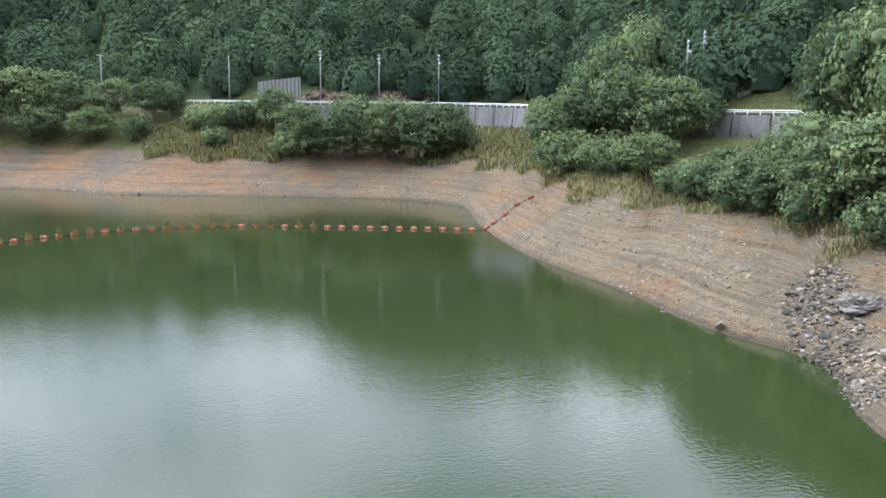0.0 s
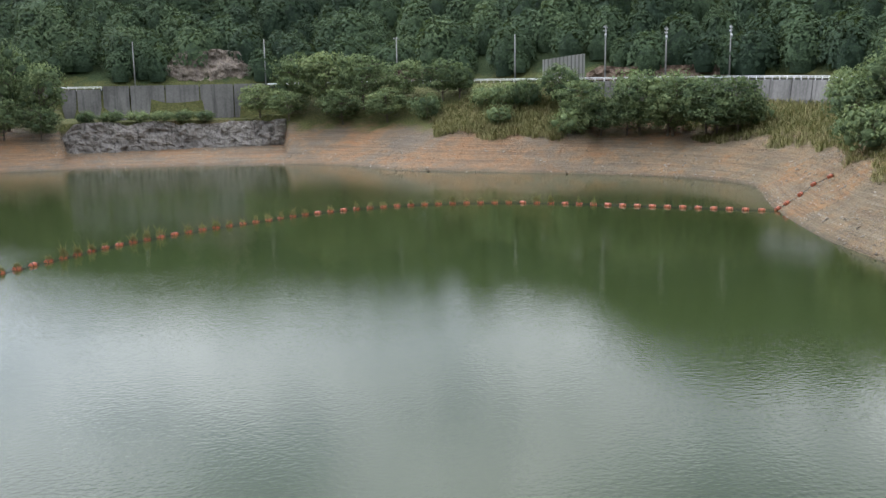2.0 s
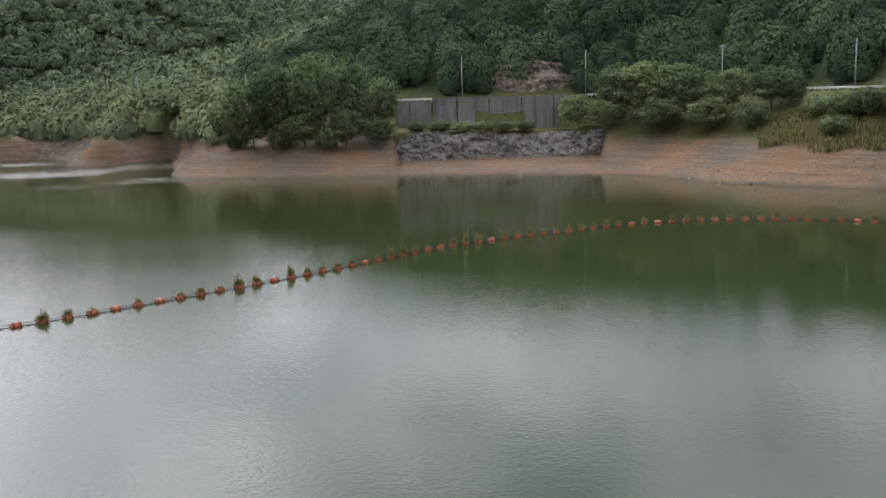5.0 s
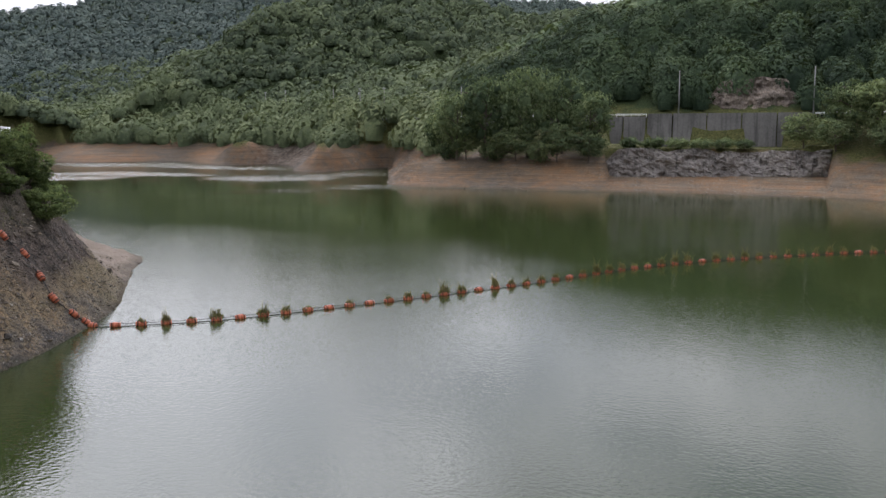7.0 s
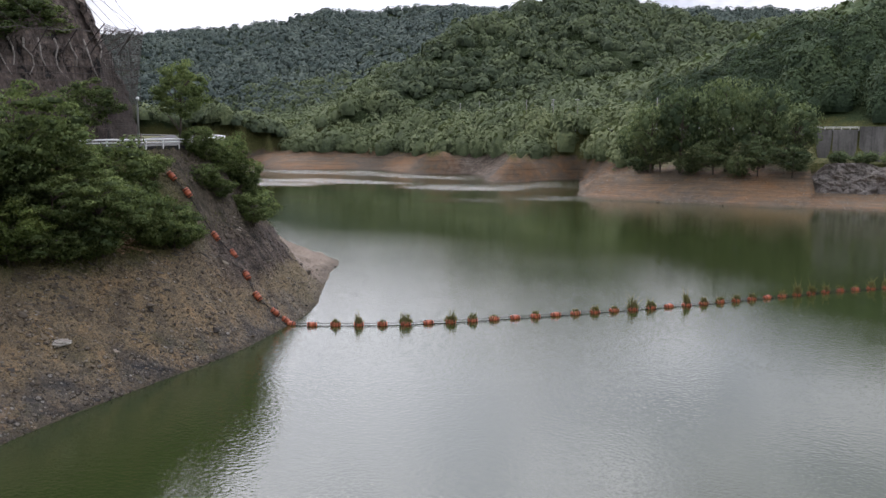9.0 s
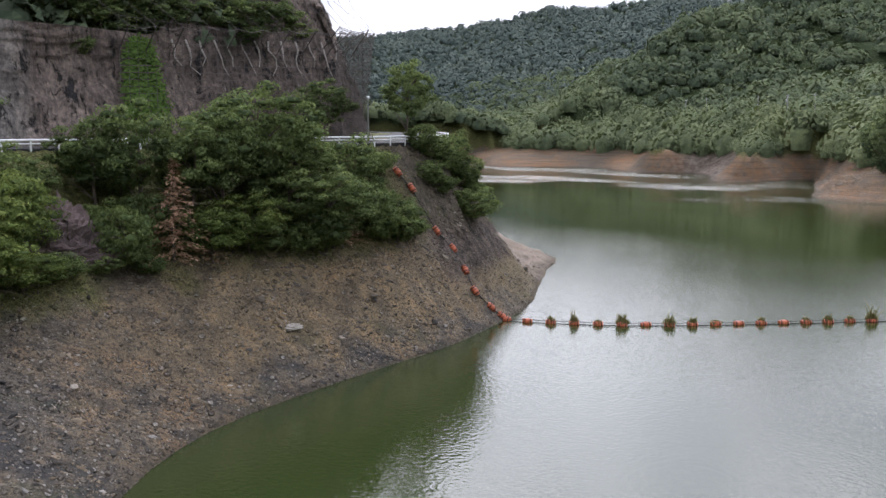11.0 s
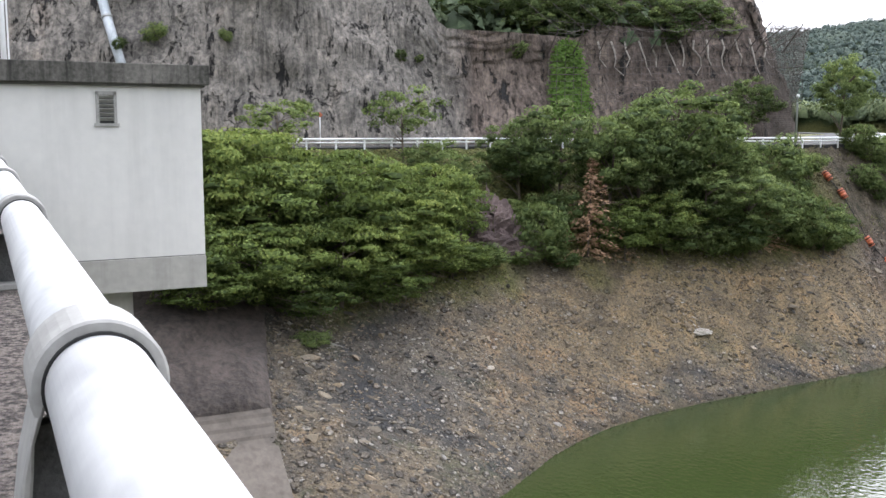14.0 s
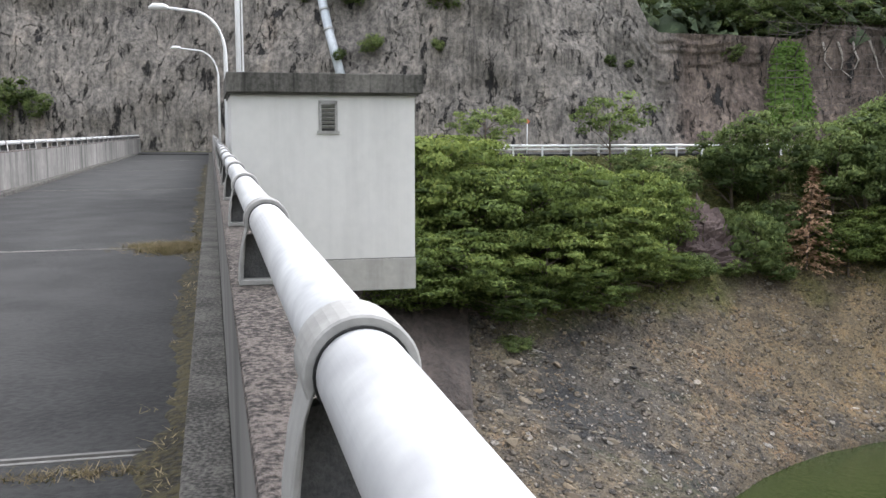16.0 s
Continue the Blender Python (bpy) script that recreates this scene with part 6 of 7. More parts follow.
rock_face("earth_cut", 8.2, 14.5, 259, 16.8, 24.0, 0.8, EARTH, "brown earth cut above the lakeside road", 52)
rock_face("earth_cut", 14.5, 24.0, 240, 16.8, 20.6, 0.7, EARTH, "brown earth cut above the lakeside road", 53)
rock_face("earth_cut", 27.2, 41.0, 212, 16.6, 20.4, 0.7, EARTH, "brown earth cut above the lakeside road", 54)
rock_face("rock_scar", 52.2, 54.9, 151, 15.4, 22.8, 0.32, SCAR, "bare brown landslip scar above the road", 55)


def ribbed_wall(az0, az1, dist, z0, z1):
    wall = base("ribbed_wall", pose(0, 0, 0), "pale streaked concrete wall with upright ribs", "retaining wall", kind="structure")
    n = 11
    for k in range(n):
        a = az0 + (az1 - az0) * (k + 0.5) / n
        w = dist * radians(az1 - az0) / n
        x, y = dist * math.sin(radians(a)), dist * math.cos(radians(a))
        h = (z1 - z0) * (0.8 + 0.2 * k / n)
        bm = boxed(-w / 2, w / 2, 0.0, 0.5, 0, h)
        bmesh.ops.transform(bm, matrix=pose(x, y, z0, 0, 0, -a), verts=bm.verts)
        part("panel", bm, PALE_CONC, wall)
        bm = boxed(-0.12, 0.12, -0.18, 0.02, 0, h)
        bmesh.ops.transform(bm, matrix=pose(x, y, z0, 0, 0, -a), verts=bm.verts)
        part("rib", bm, DARK_CONC, wall)


ribbed_wall(24.6, 27.1, 213, 16.8, 23.0)
ROCKFOOT = surface("streaked_rock", (0.14, 0.126, 0.115), (0.33, 0.3, 0.27), 1.0, 0.95, 1.0, 0.25, streak=0.8)
# rock face below the long wall
rock_face("rock_foot", -3.6, 10.2, 234.0, 1.4, 9.6, 0.34, ROCKFOOT, "dark streaked rock face at the foot of the wall", 56)

# ---- rubble, boulders, outcrops and scrub on the banks ----
def stone_shape(rng, sub=1):
    bm = bmesh.new()
    bmesh.ops.create_icosphere(bm, subdivisions=sub, radius=1.0)
    v = np.array([p.co[:] for p in bm.verts])
    f = np.array([[p.index for p in q.verts] for q in bm.faces])
    bm.free()
    cut = rng.normal(size=(7, 3))
    cut /= np.linalg.norm(cut, axis=1)[:, None]
    for c in cut:
        d = v @ c
        lim = rng.uniform(0.3, 0.7)
        v = v - np.maximum(d - lim, 0)[:, None] * c
    return v * rng.uniform(0.85, 1.15, v.shape) * np.array([1.0, rng.uniform(0.6, 0.9), rng.uniform(0.35, 0.65)]), f


def pour_stones(name, spots, sizes, label, seed, material=None):
    rng = np.random.default_rng(seed)
    shapes = [stone_shape(rng) for _ in range(8)]
    vs, fs, n = [], [], 0
    for (x, y, z), s in zip(spots, sizes):
        v, f = shapes[rng.integers(8)]
        e = Euler(rng.normal(0, 0.35, 2).tolist() + [rng.uniform(0, 6.28)])
        vs.append(v @ np.array(e.to_matrix()).T * s + (x, y, z + s * 0.12))
        fs.append(f + n)
        n += len(v)
    ob = mesh_ob(name, np.concatenate(vs).tolist(), np.concatenate(fs).tolist(), material or RUBBLE, False)
    tagged(ob, label, "rubble", kind="stuff")


def bank_spots(rng, n, box_, keep):
    x = rng.uniform(box_[0], box_[1], n)
    y = rng.uniform(box_[2], box_[3], n)
    z = ground_z(x, y)
    m = keep(x, y, z)
    return np.stack([x, y, z], 1)[m]


SHORE_STONE = surface("shore_stone", (0.15, 0.125, 0.1), (0.36, 0.32, 0.27), 1.2, 0.9, 0.6, 0.03)


def build_rubble():
    rng = np.random.default_rng(61)
    clot = lambda x, y: fbm(x / 5 + y / 11, y / 6, 3, 71)
    p = bank_spots(rng, 110000, (-62, -30, 8, 104), lambda x, y, z: (z > 0.0) & (z < 9.0) & (clot(x, y) + rng.uniform(-0.9, 0.9, len(x)) > -0.1) & (y > 11 - (x + 41) * 0.2))
    p = p[:12500]
    pour_stones("rubble", p, np.clip(rng.lognormal(-2.8, 0.5, len(p)), 0.035, 0.32), "loose grey and brown rubble on the steep bank", 62)
    p = bank_spots(rng, 40000, (42, 100, 18, 150), lambda x, y, z: (z > 0.0) & (z < 7.0) & (clot(x, y) + rng.uniform(-0.7, 0.7, len(x)) > 0.15))
    p = p[:6000]
    pour_stones("gravel", p, np.clip(rng.lognormal(-2.2, 0.5, len(p)), 0.05, 0.4), "scattered stones on the bare drawdown bank", 63, SHORE_STONE)
    p = bank_spots(rng, 9000, (48, 66, 24, 42), lambda x, y, z: (z > -0.2) & (z < 8.0) & (np.abs((x - 56) * 0.75 - (y - 34)) < 2.6 + rng.uniform(-1, 1, len(x))))
    pour_stones("rubble", p[:1600], np.clip(rng.lognormal(-1.75, 0.45, min(len(p), 1600)), 0.08, 0.6), "grey rubble spilling down a gully", 64)
    p = bank_spots(rng, 60000, (-110, 95, 130, 300), lambda x, y, z: (z > 0.0) & (z < 5.0) & (clot(x, y) + rng.uniform(-0.7, 0.7, len(x)) > 0.2))
    p = p[:3500]
    pour_stones("gravel", p, np.clip(rng.lognormal(-2.0, 0.45, len(p)), 0.08, 0.4), "scattered stones along the far bare shore", 65, SHORE_STONE)
    meshes = []
    for k in range(5):
        v, f = stone_shape(rng, 2)
        me = bpy.data.meshes.new("boulder")
        me.from_pydata(v.tolist(), [], f.tolist())
        me.materials.append(RUBBLE)
        meshes.append(me)
    p = bank_spots(rng, 3000, (-60, -31, 12, 100), lambda x, y, z: (z > 0.1) & (z < 8.5) & (clot(x, y) > 0.05))[:70]
    for x, y, z in p:
        s = float(np.clip(rng.lognormal(-1.3, 0.35), 0.18, 0.6))
        ob = new("boulder", meshes[rng.integers(5)])
        ob.matrix_basis = Matrix.LocRotScale((x, y, z + s * 0.1), Euler((rng.normal(0, 0.3), rng.normal(0, 0.3), rng.uniform(0, 6.28))), (s, s, s))
        tagged(ob, "angular grey boulder half sunk in rubble", "boulder", "bank boulders")
    for x, y, s in ((57.2, 43.6, 0.75), (58.6, 50.5, 0.5), (64.5, 46.5, 0.6), (66.0, 60.0, 0.5), (60.0, 36.5, 0.8), (52.5, 30.2, 0.7), (54.0, 28.5, 0.9)):
        ob = new("boulder", meshes[rng.integers(5)])
        ob.matrix_basis = Matrix.LocRotScale((x, y, ground_at(x, y) + s * 0.1), Euler((0.1, 0.2, s * 9)), (s, s, s))
        tagged(ob, "pale boulder at the waterline", "boulder", "waterline boulders")


def build_ledges():
    """Thin slabs of slaty rock lying along the dip of the bank."""
    rng = np.random.default_rng(66)
    shapes = [stone_shape(rng) for _ in range(8)]
    p = bank_spots(rng, 30000, (-60, -31, 12, 70), lambda x, y, z: (z > 0.3) & (z < 10.0) & (fbm(x / 4 + y / 9, y / 7 - z / 3, 3, 72) > 0.08))[:1800]
    vs, fs, n = [], [], 0
    for x, y, z in p:
        v, f = shapes[rng.integers(8)]
        s = float(np.clip(rng.lognormal(-2.15, 0.45), 0.08, 0.4))
        way = Vector((0.12 + rng.normal(0, 0.12), 0.88, -0.42 + rng.normal(0, 0.18))).normalized()
        up = Vector((0.7, rng.normal(0, 0.25), 0.72))
        side = up.cross(way).normalized()
        turn = np.array([way, side, way.cross(side)]).T
        vs.append((v * np.array([1.9, 0.9, 0.55]) * s) @ turn.T + (x, y, z))
        fs.append(f + n)
        n += len(v)
    ob = mesh_ob("ledge_rubble", np.concatenate(vs).tolist(), np.concatenate(fs).tolist(), RUBBLE, False)
    tagged(ob, "slaty rock slabs lying along the dip of the bank", "rubble", kind="stuff")


build_rubble()
build_ledges()


def outcrop(name, az, el, lo, hi, size, seed, material, label):
    """A knob of broken bedrock standing out of the slope."""
    d = on_bank(az, el, lo, hi)
    x, y = d * math.sin(radians(az)), d * math.cos(radians(az))
    z = ground_at(x, y)
    n, m = 40, 26
    U, V = np.meshgrid(np.linspace(0, 2 * math.pi, n), np.linspace(0.02, 1, m), indexing="ij")
    nx, ny, nz = np.cos(U) * np.cos(V * 1.5), np.sin(U) * np.cos(V * 1.5), np.sin(V * 1.5)
    r = 1 + 0.45 * fbm(np.cos(U) * 1.3 + V * 2 + seed, np.sin(U) * 1.3 + V * 3, 5, seed) + 0.3 * np.abs(fbm(U * 2.6, V * 6, 4, seed + 3)) - 0.22 * np.abs(fbm(U * 1.1 + V * 2, V * 9, 4, seed + 7))
    v = np.stack([x + nx * r * size[0], y + ny * r * size[1], z - size[2] * 0.35 + nz * r * size[2]], -1)
    ob = mesh_ob(name, v.reshape(-1, 3).tolist(), grid_faces(n, m).tolist(), material, False)
    tagged(ob, label, "rock outcrop")


PURPLE = surface("purple_rock", (0.07, 0.05, 0.05), (0.19, 0.14, 0.132), 2.2, 0.9, 1.0, 0.12)
outcrop("rock_outcrop", -61.0, -6.2, 45, 75, (1.6, 2.6, 3.0), 81, PURPLE, "purple-brown bedrock knob among the shrubs")
outcrop("rock_outcrop", -59.2, -7.4, 45, 75, (1.3, 3.0, 1.7), 82, PURPLE, "purple-brown bedrock knob among the shrubs")
outcrop("rock_outcrop", 60.3, -11.0, 45, 80, (1.7, 1.5, 0.9), 88, STONE, "pale weathered rock knob by the water")
PALE = surface("pale_patch", (0.3, 0.27, 0.23), (0.5, 0.47, 0.42), 4.0, 0.9, 0.8, 0.04)
outcrop("rock_outcrop", -47.8, -12.3, 45, 75, (0.3, 0.8, 0.35), 89, PALE, "pale freshly broken rock on the bank")


def grass_field(name, spots, tall, label, seed, blades=7):
    rng = np.random.default_rng(seed)
    n = len(spots)
    p = np.repeat(np.asarray(spots), blades, axis=0) + rng.normal(0, 0.22, (n * blades, 3)) * np.array([1, 1, 0])
    h = (tall * rng.uniform(0.4, 1.1, len(p)))[:, None]
    a = rng.uniform(0, math.pi, len(p))
    w = np.stack([np.cos(a), np.sin(a), np.zeros(len(p))], 1) * h * 0.10
    lean = np.concatenate([rng.normal(0, 0.28, (len(p), 2)), np.ones((len(p), 1))], 1)
    q = np.stack([p - w * 0.5, p + w * 0.5, p + lean * h * 0.6 + w * 0.45, p + lean * h - w * 0.2], 1)
    up = np.tile(np.array([0, 0, 1.0]), (len(p), 1)) + rng.normal(0, 0.3, (len(p), 3))
    ob = new(name, leaf_mesh(name, q, np.repeat(rng.uniform(0, 0.4 if name == "bank_scrub" else 1.0, n), blades), REED, up / np.linalg.norm(up, axis=1)[:, None]))
    tagged(ob, label, "grass", kind="stuff")


def build_grass():
    rng = np.random.default_rng(91)
    def field(n, az0, az1, r0, r1, lo, hi, seed):
        p = scatter(n, az0, az1, r0, r1, seed, lambda x, y, z, r, az: (z > lo + 2.2 * fbm(x / 6, y / 6, 3, 5)) & (z < hi))
        return p
    a = np.concatenate([field(9000, 18, 27, 170, 215, 6.0, 13.5, 92), field(9000, 33, 42.5, 130, 200, 6.0, 13.5, 93), field(4000, -4.5, -0.8, 222, 250, 6, 15, 98), field(5000, -15, 40, 170, 245, 5.6, 8.5, 97)])
    grass_field("tall_grass", a[:5500], 1.25, "tall yellow-green grass along the high water line", 94)
    b = field(14000, 42, 63, 70, 135, 5.4, 9.5, 95)
    grass_field("tall_grass", b[:4000], 0.8, "yellow-green scrub grass along the high water line", 96)
    c = bank_spots(rng, 16000, (-62, -40, 10, 92), lambda x, y, z: (z > 7.4 + 2.0 * fbm(x / 4, y / 4, 3, 8)) & (z < 15.0) & (y > 13.5))
    grass_field("bank_scrub", c[:1500], 0.32, "low green and straw scrub on the steep bank", 99, 7)


build_grass()


def build_apron():
    """Concrete facing beside the dam: a smooth sprayed slope over a stepped slab."""
    edge = [(-73.9, -8.6), (-74.1, -11.0), (-74.1, -12.4), (-74.0, -15.0), (-73.8, -17.7), (-73.2, -19.6), (-72.4, -22.5), (-71.2, -25.0)]
    pts = []
    for az, el in edge:
        d = on_bank(az, el, 28, 75)
        pts.append((d * math.sin(radians(az)), d * math.cos(radians(az))))
    for name, rows, mat_, label, lift in (("sprayed_slope", pts[:5], SPRAYED, "smooth brown-grey sprayed concrete slope beside the dam", 0.3), ("stepped_slab", pts[4:], SLAB, "pale stepped concrete slab at the dam abutment", 0.36)):
        line = smooth_line(rows, 0.12 if name == "stepped_slab" else 0.4)
        line = np.vstack([line[:1], line, line[-1:]])
        n, m = len(line), 30
        t = np.linspace(0, 1, m)[None, :]
        X = line[:, :1] + 0.0 * t
        Y = line[:, 1:2] * (1 - t) + 0.36 * t
        edge_z = np.interp(np.arange(n), [0, n - 1], [ground_at(*line[0]), ground_at(*line[-1])])[:, None]
        Z = edge_z + lift + 0.0 * t
        if name == "sprayed_slope":
            Z = np.maximum(ground_z(X, Y), ground_z(X, Y)[:, :1]) + lift + fbm(X / 2.2, Y / 2.2, 4, 17) * 0.3
        else:
            run = np.arange(n)[:, None] * 0.12
            Z = Z + 0.07 * (np.maximum(0, 3 - np.floor(run / 0.45)))
        Z = np.where(t < 0.01, Z - 1.2, Z)
        Z[0] -= 1.6
        Z[-1] -= 1.6
        ob = mesh_ob(name, np.stack([X, Y, Z], -1).reshape(-1, 3).tolist(), grid_faces(n, m).tolist(), mat_, name == "sprayed_slope")
        tagged(ob, label, "concrete slope", kind="structure")


SLAB = surface("slab_concrete", (0.08, 0.068, 0.057), (0.155, 0.132, 0.112), 1.6, 0.9, 0.5, 0.02, streak=0.4)
SPRAYED = surface("sprayed_concrete", (0.04, 0.034, 0.031), (0.13, 0.105, 0.092), 1.6, 0.95, 1.0, 0.14, streak=0.6)
build_apron()

# ---- net, ivy, drain and shrubs on the cliff ----
def cliff_spot(az, el, off=0.0):
    """Where a sight line from the crest meets the cliff."""
    eye = Vector((-0.2, 0.08, 16.64))
    way = Vector((math.sin(radians(az)) * math.cos(radians(el)), math.cos(radians(az)) * math.cos(radians(el)), math.sin(radians(el))))
    cliff = bpy.data.objects["cliff"]
    hit, place, normal, _ = cliff.ray_cast(eye, way, distance=300)
    return place + way * -off if hit else eye + way * 80


def build_net():
    n = 30
    net = base("rockfall_net", pose(0, 0, 0), "brown wire rockfall net hung over the cliff", "rockfall net")
    azs = np.linspace(-57.2, -42.75, n)
    feet, tips = [], []
    for k, az in enumerate(azs):
        low, high = cliff_spot(az, 1.0, 0.6), cliff_spot(az, 4.4, 0.6)
        d = math.hypot(high.x, high.y) - 0.3
        topz = 16.64 + d * math.tan(radians(5.6 + 0.8 * max(0, (az + 50) / -7)))
        top = Vector((high.x, high.y, topz)) * 1.0
        feet.append((low, high, top))
        part("wire", tube(bmesh.new(), [low, low.lerp(high, 0.5) + Vector((0.15, -0.1, 0)), high, top], 0.018, 4), NETWIRE, net)
        if k % 3 == 0:
            tip = high + Vector((2.2, -0.5, 1.7))
            part("outrigger", tube(bmesh.new(), [high + Vector((-0.4, 0.1, -0.3)), tip], 0.05, 6), NETWIRE, net, "dark steel outrigger leaning off the rock")
            part("stay", tube(bmesh.new(), [tip, tip + Vector((-2.4, -1.6, 2.3))], 0.018, 4), NETWIRE, net)
            tips.append(tip)
    for a, b in zip(tips[:-1], tips[1:]):
        part("head_rope", tube(bmesh.new(), [a, a.lerp(b, 0.5) + Vector((0, 0, -0.25)), b], 0.025, 4), NETWIRE, net)
    # the loose end of the net hangs clear of the rock as a curtain
    heads = [Vector(bearing(az, d, 16.64 + d * math.tan(radians(el)))) for az, el, d in ((-44.6, 5.9, 84.5), (-43.9, 5.65, 85.5), (-43.2, 5.55, 86.0), (-42.55, 5.5, 86.5))]
    hem = [Vector(bearing(az, d, 15.3)) for az, d in ((-45.2, 84.0), (-44.4, 85.0), (-43.8, 85.5), (-43.25, 86.0))]
    for k, head in enumerate(heads):
        root = cliff_spot(-45.6 + 0.35 * k, 4.6 - 0.1 * k, 0.1)
        part("outrigger", tube(bmesh.new(), [root, head], 0.05, 6), NETWIRE, net)
        part("stay", tube(bmesh.new(), [head, head + Vector((-1.2, -1.6, 2.2)), head + Vector((-2.6, -2.4, 6.0))], 0.02, 4), NETWIRE, net)
    bm = bmesh.new()
    def on_line(pts, f):
        f = min(f * (len(pts) - 1), len(pts) - 1.001)
        return pts[int(f)].lerp(pts[int(f) + 1], f - int(f))
    for f in np.linspace(0, 1, 26):
        a, b = on_line(heads, f), on_line(hem, f)
        tube(bm, [a, a.lerp(b, 0.35) + Vector((-0.15, 0, 0)), a.lerp(b, 0.7) + Vector((-0.2, 0, 0)), b], 0.03, 3, False)
    for g in np.linspace(0, 1, 60):
        tube(bm, [on_line(heads, f).lerp(on_line(hem, f), g) + Vector((-0.2 * math.sin(math.pi * g), 0, 0)) for f in np.linspace(0, 1, 7)], 0.026, 3, False)
    part("net_curtain", bm, NETWIRE, net, "loose brown wire mesh hanging clear of the rock")
    for f in np.linspace(0.02, 0.98, 12):
        part("wire", tube(bmesh.new(), [(a.lerp(b, f / 0.75) if f < 0.75 else b.lerp(c, (f - 0.75) / 0.25)) for a, b, c in feet], 0.022 if abs(f - 0.5) > 0.05 else 0.035, 4), NETWIRE, net)
    rng = random.Random(3)
    for k in range(13):
        az = -54.3 + k * 0.78
        p = [cliff_spot(az + rng.uniform(-0.05, 0.05) + 0.22 * j * rng.uniform(0.2, 1), 5.0 - 0.5 * j, 0.12) for j in range(4 + k % 2)]
        ob = part("pale_root", tube(bmesh.new(), p, [0.1, 0.09, 0.07, 0.05, 0.04][:len(p)], 5), GROUT)
        tagged(ob, "pale grout run on the netted rock", "grout run", "grout runs")


GROUT = surface("dull_grout", (0.24, 0.215, 0.19), (0.44, 0.4, 0.36), 4.0, 0.9, 0.6, 0.02)
NETWIRE = surface("rusty_wire", (0.06, 0.05, 0.045), (0.13, 0.11, 0.1), 5.0, 0.8, 0.2, 0.003)
build_net()


def ivy_patch(az0, az1, el0, el1, n, seed):
    rng = np.random.default_rng(seed)
    quads = []
    for _ in range(n):
        f, g = rng.uniform(0, 1), rng.uniform(0, 1)
        width = 0.35 + 0.65 * (1 - g) ** 0.6
        az = az0 + (az1 - az0) * (0.5 + (f - 0.5) * width) - 0.3 * g
        c = cliff_spot(az, el0 + (el1 - el0) * g, 0.08 + rng.uniform(0, 0.35))
        quads.append((c.x, c.y, c.z))
    c = np.array(quads).repeat(7, axis=0) + rng.normal(0, 0.22, (n * 7, 3))
    nor = np.array([0.8, -0.25, 0.5]) + rng.normal(0, 0.35, c.shape)
    nor /= np.linalg.norm(nor, axis=1)[:, None]
    t1 = np.cross(nor, rng.normal(size=c.shape))
    t1 /= np.linalg.norm(t1, axis=1)[:, None]
    t2 = np.cross(nor, t1)
    l = 0.13
    q = np.stack([c - t1 * l, c + t2 * l * 0.7, c + t1 * l, c - t2 * l * 0.7], 1)
    ob = new("ivy", leaf_mesh("ivy", q, rng.uniform(0.55, 1.0, len(c)), IVY, nor))
    tagged(ob, "bright green creeper climbing the cliff net", "creeper")


IVY = make_leaf("ivy_leaves", (0.05, 0.09, 0.02), (0.09, 0.16, 0.035), (0.14, 0.21, 0.05))
ivy_patch(-57.1, -54.6, 0.6, 4.9, 800, 12)


def cliff_shrub(az, el, r, label="small green shrub rooted in the cliff"):
    p = cliff_spot(az, el, 0.2)
    k = NEAR["bush"]
    i = TREE_RNG.randrange(3)
    ob = base("shrub", Matrix.LocRotScale((p.x, p.y, p.z - 0.3 * r), Euler((0, radians(25), TREE_RNG.uniform(0, 6))), (r / k.radius, r / k.radius, r / k.radius)), label, "shrub", "cliff shrubs")
    share("stem", k.stems[i], ob, Matrix())
    share("crown", k.crowns[i], ob, Matrix())


for az, el, r in ((-80.2, 4.95, 0.95), (-82.4, 4.4, 0.6), (-76.6, 5.0, 0.6), (-76.4, 7.4, 1.6), (-82.0, 7.8, 1.6), (-84.6, 7.8, 0.9), (-64.0, 7.6, 0.8), (-72.0, 0.9, 0.7), (-58.9, 4.2, 0.9), (-66.2, 4.0, 0.6), (-100.8, 1.2, 1.9), (-99.2, 1.0, 1.2), (-102.2, 0.8, 2.2), (-64.9, 3.9, 0.4)):
    cliff_shrub(az, el, r)


def build_drain():
    a, b, c = cliff_spot(-83.6, 8.8, 0.5), cliff_spot(-82.9, 5.6, 0.5), cliff_spot(-82.1, 2.6, 0.5)
    drain = base("drain_pipe", pose(0, 0, 0), "pale blue-grey steel drain pipe down the cliff", "drain pipe")
    part("pipe", tube(bmesh.new(), [a, b, c], 0.36, 18), DRAIN, drain, smooth=True)
    for f in (0.15, 0.5, 0.85):
        p = a.lerp(b, f)
        part("collar", tube(bmesh.new(), [p, p + (b - a).normalized() * 0.2], 0.42, 18), GALV, drain, smooth=True)


DRAIN = surface("drain_paint", (0.42, 0.47, 0.52), (0.6, 0.64, 0.68), 3.0, 0.45, 0.1, 0.004, streak=0.4)
build_drain()

# lamp and sign on the cliff road
p = bearing(-43.0, 82, 0)
lamp = base("street_lamp", pose(p[0], p[1], 15.2), "grey road lamp at the cliff bend", "street lamp", "road lamps")
part("pole", tube(bmesh.new(), [(0, 0, 0), (0, 0, 3.2), (0.25, -0.25, 3.8)], [0.1, 0.08, 0.07], 8), GALV, lamp, smooth=True)
part("lamp_head", tube(bmesh.new(), [(0.2, -0.2, 3.75), (0.6, -0.6, 3.95)], [0.08, 0.14], 8), WHITE, lamp, smooth=True)
p = bearing(-71.0, 66.5, 0)
sign = base("road_sign", pose(p[0], p[1], 15.15), "small orange diamond road sign on a thin post", "road sign")
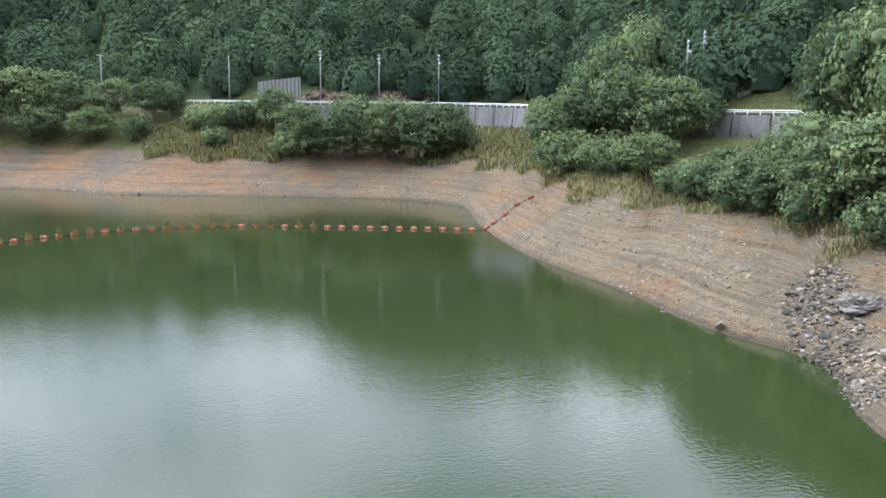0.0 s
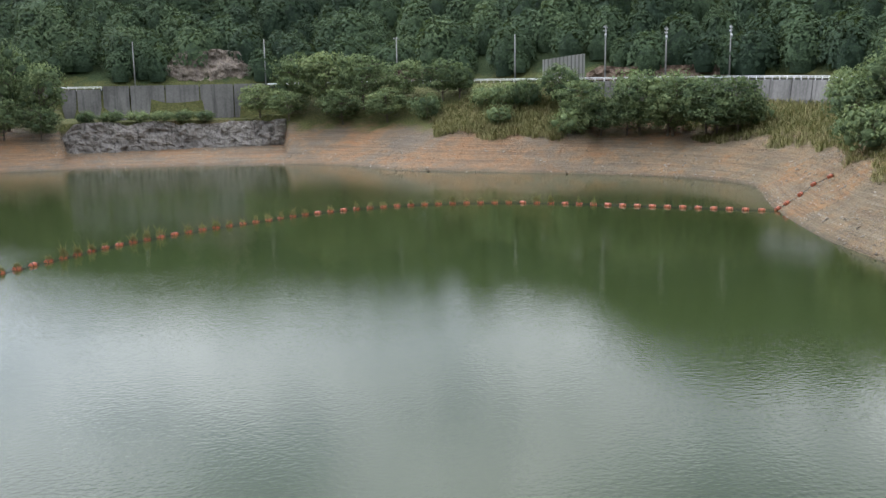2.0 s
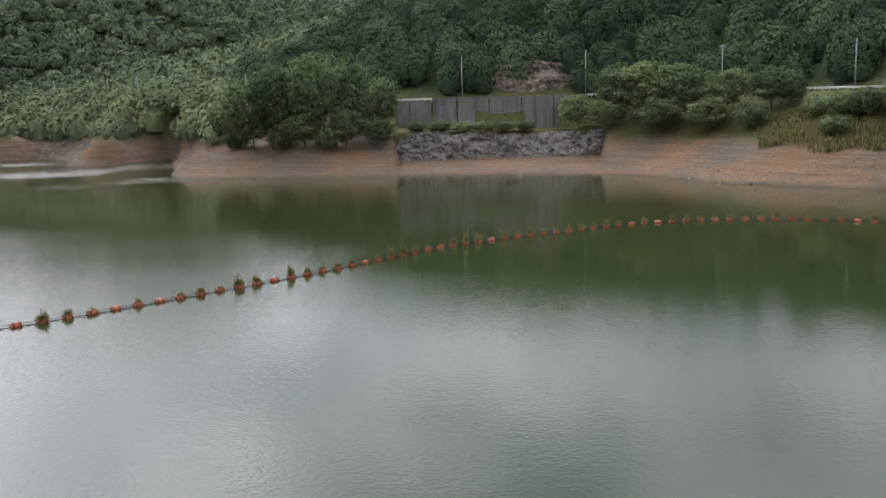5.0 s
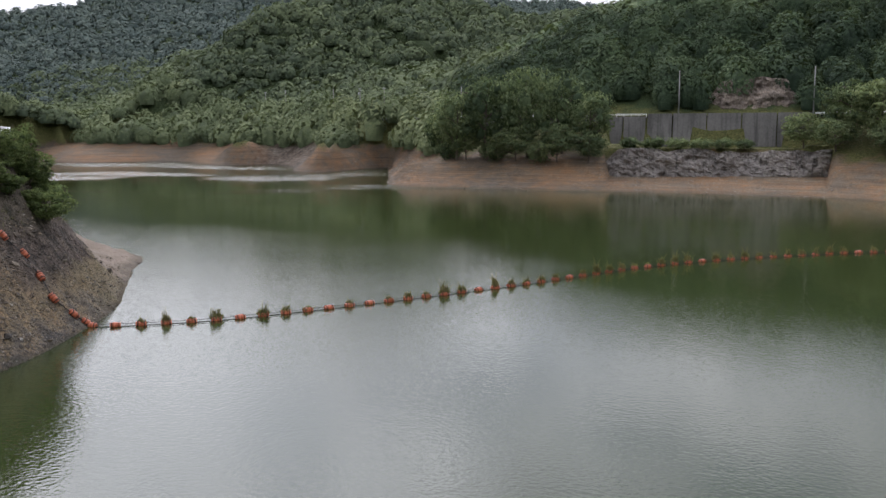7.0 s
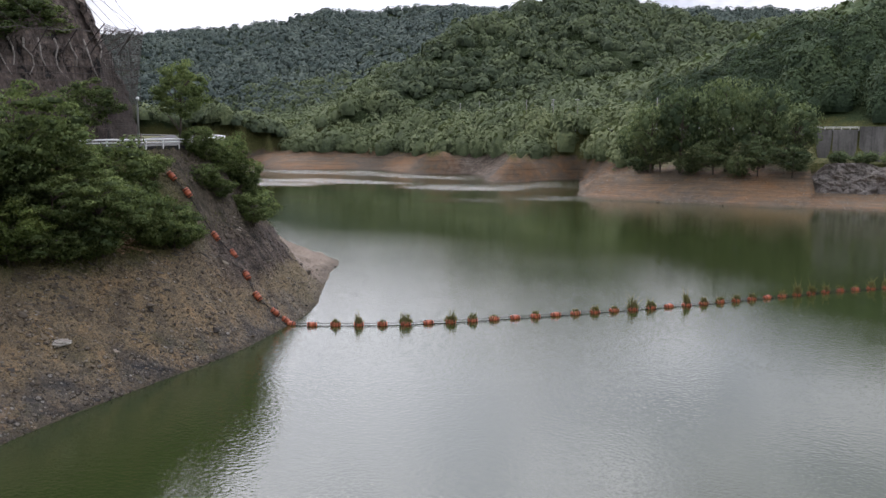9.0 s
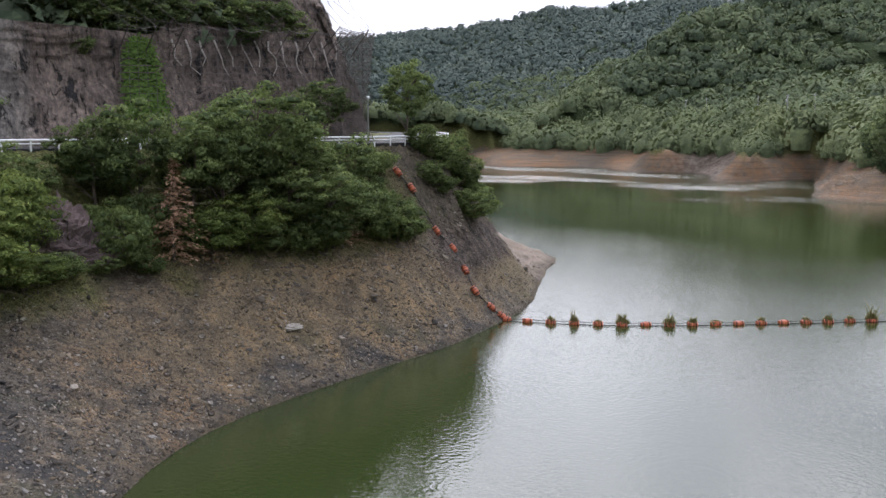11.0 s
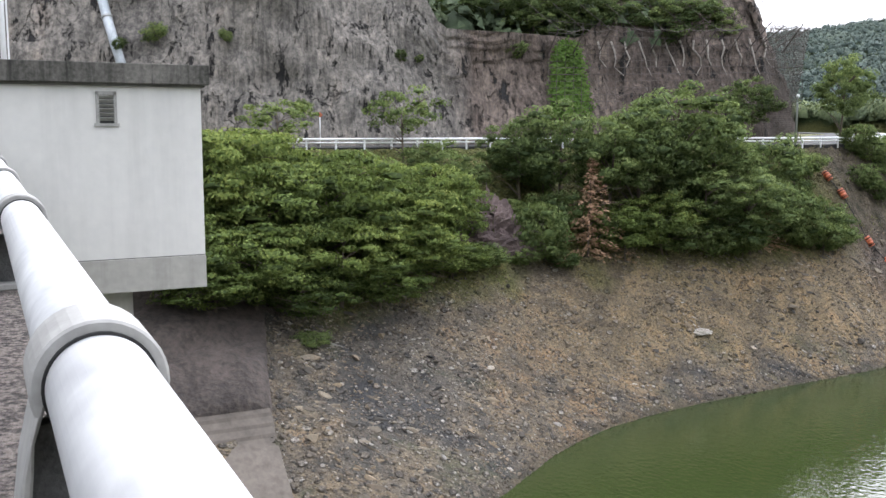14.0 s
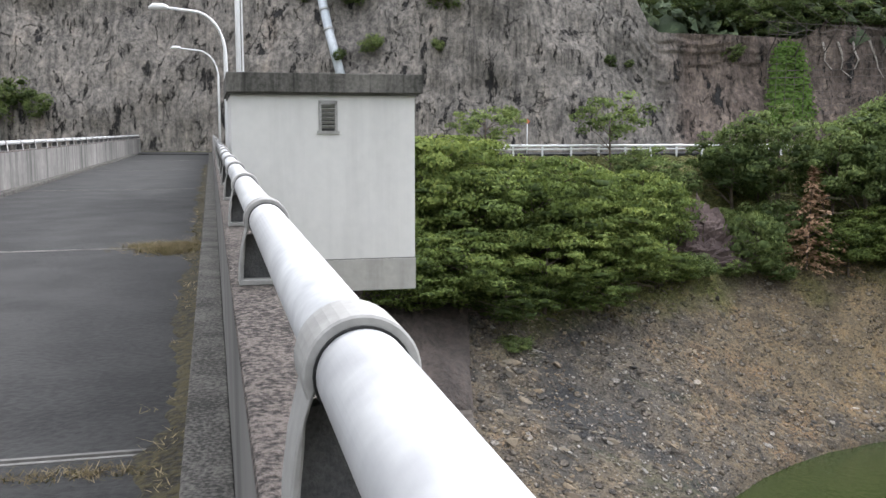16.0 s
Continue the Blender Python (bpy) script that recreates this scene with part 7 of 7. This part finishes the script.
part("post", tube(bmesh.new(), [(0, 0, 0), (0, 0, 2.3)], 0.035, 6), WHITE, sign, smooth=True)
bm = boxed(-0.02, 0.02, -0.13, 0.13, -0.13, 0.13)
bmesh.ops.transform(bm, matrix=pose(0.04, 0, 2.25, 45, 0, 0), verts=bm.verts)
part("plate", bm, ORANGE, sign)


# ---- weeds on the crest road ----
def build_weeds():
    rng = np.random.default_rng(15)
    spots = []
    for x in np.arange(-40, -1.5, 0.05):
        if rng.random() < 0.05 + 0.6 * value_noise(np.array([x * 0.7]), np.array([0.0]), 4)[0] ** 2:
            spots.append((x, -0.17 - abs(rng.normal(0, 0.08)), ROAD_Z + 0.01))
    grass_field_small("kerb_weeds", np.array(spots), 0.06, "brown and green weeds along the kerb", 16)
    heap = [(rng.normal(-12.6, 0.28), -0.5 + rng.normal(0, 0.24), ROAD_Z) for _ in range(420)]
    heap += [(rng.normal(-12.9, 0.07), rng.uniform(-1.1, -0.2), ROAD_Z) for _ in range(120)]
    grass_field_small("dead_grass", np.array(heap), 0.13, "heap of dry straw at the road joint", 17)
    joint = [(rng.normal(-4.3, 0.04), rng.uniform(-2.3, -0.2), ROAD_Z) for _ in range(130)]
    grass_field_small("joint_weeds", np.array(joint), 0.05, "thin dry weeds in the road joint", 18)


def grass_field_small(name, spots, tall, label, seed):
    rng = np.random.default_rng(seed)
    n, b = len(spots), 9
    p = np.repeat(spots, b, axis=0) + rng.normal(0, 0.03, (n * b, 3)) * np.array([1, 1, 0])
    h = (tall * rng.uniform(0.3, 1.2, n * b))[:, None]
    a = rng.uniform(0, math.pi, n * b)
    w = np.stack([np.cos(a), np.sin(a), np.zeros(n * b)], 1) * 0.0026
    lean = np.concatenate([rng.normal(0, 0.9, (n * b, 2)), np.full((n * b, 1), 0.6)], 1)
    q = np.stack([p - w, p + w, p + lean * h * 0.6 + w, p + lean * h - w * 0.3], 1)
    up = np.tile(np.array([0, 0, 1.0]), (n * b, 1))
    ob = new(name, leaf_mesh(name, q, np.repeat(rng.uniform(0, 1, n), b), STRAW, up))
    tagged(ob, label, "weeds", kind="stuff")


STRAW = make_leaf("straw", (0.05, 0.038, 0.02), (0.17, 0.13, 0.075), (0.42, 0.34, 0.22), 0.8)
build_weeds()
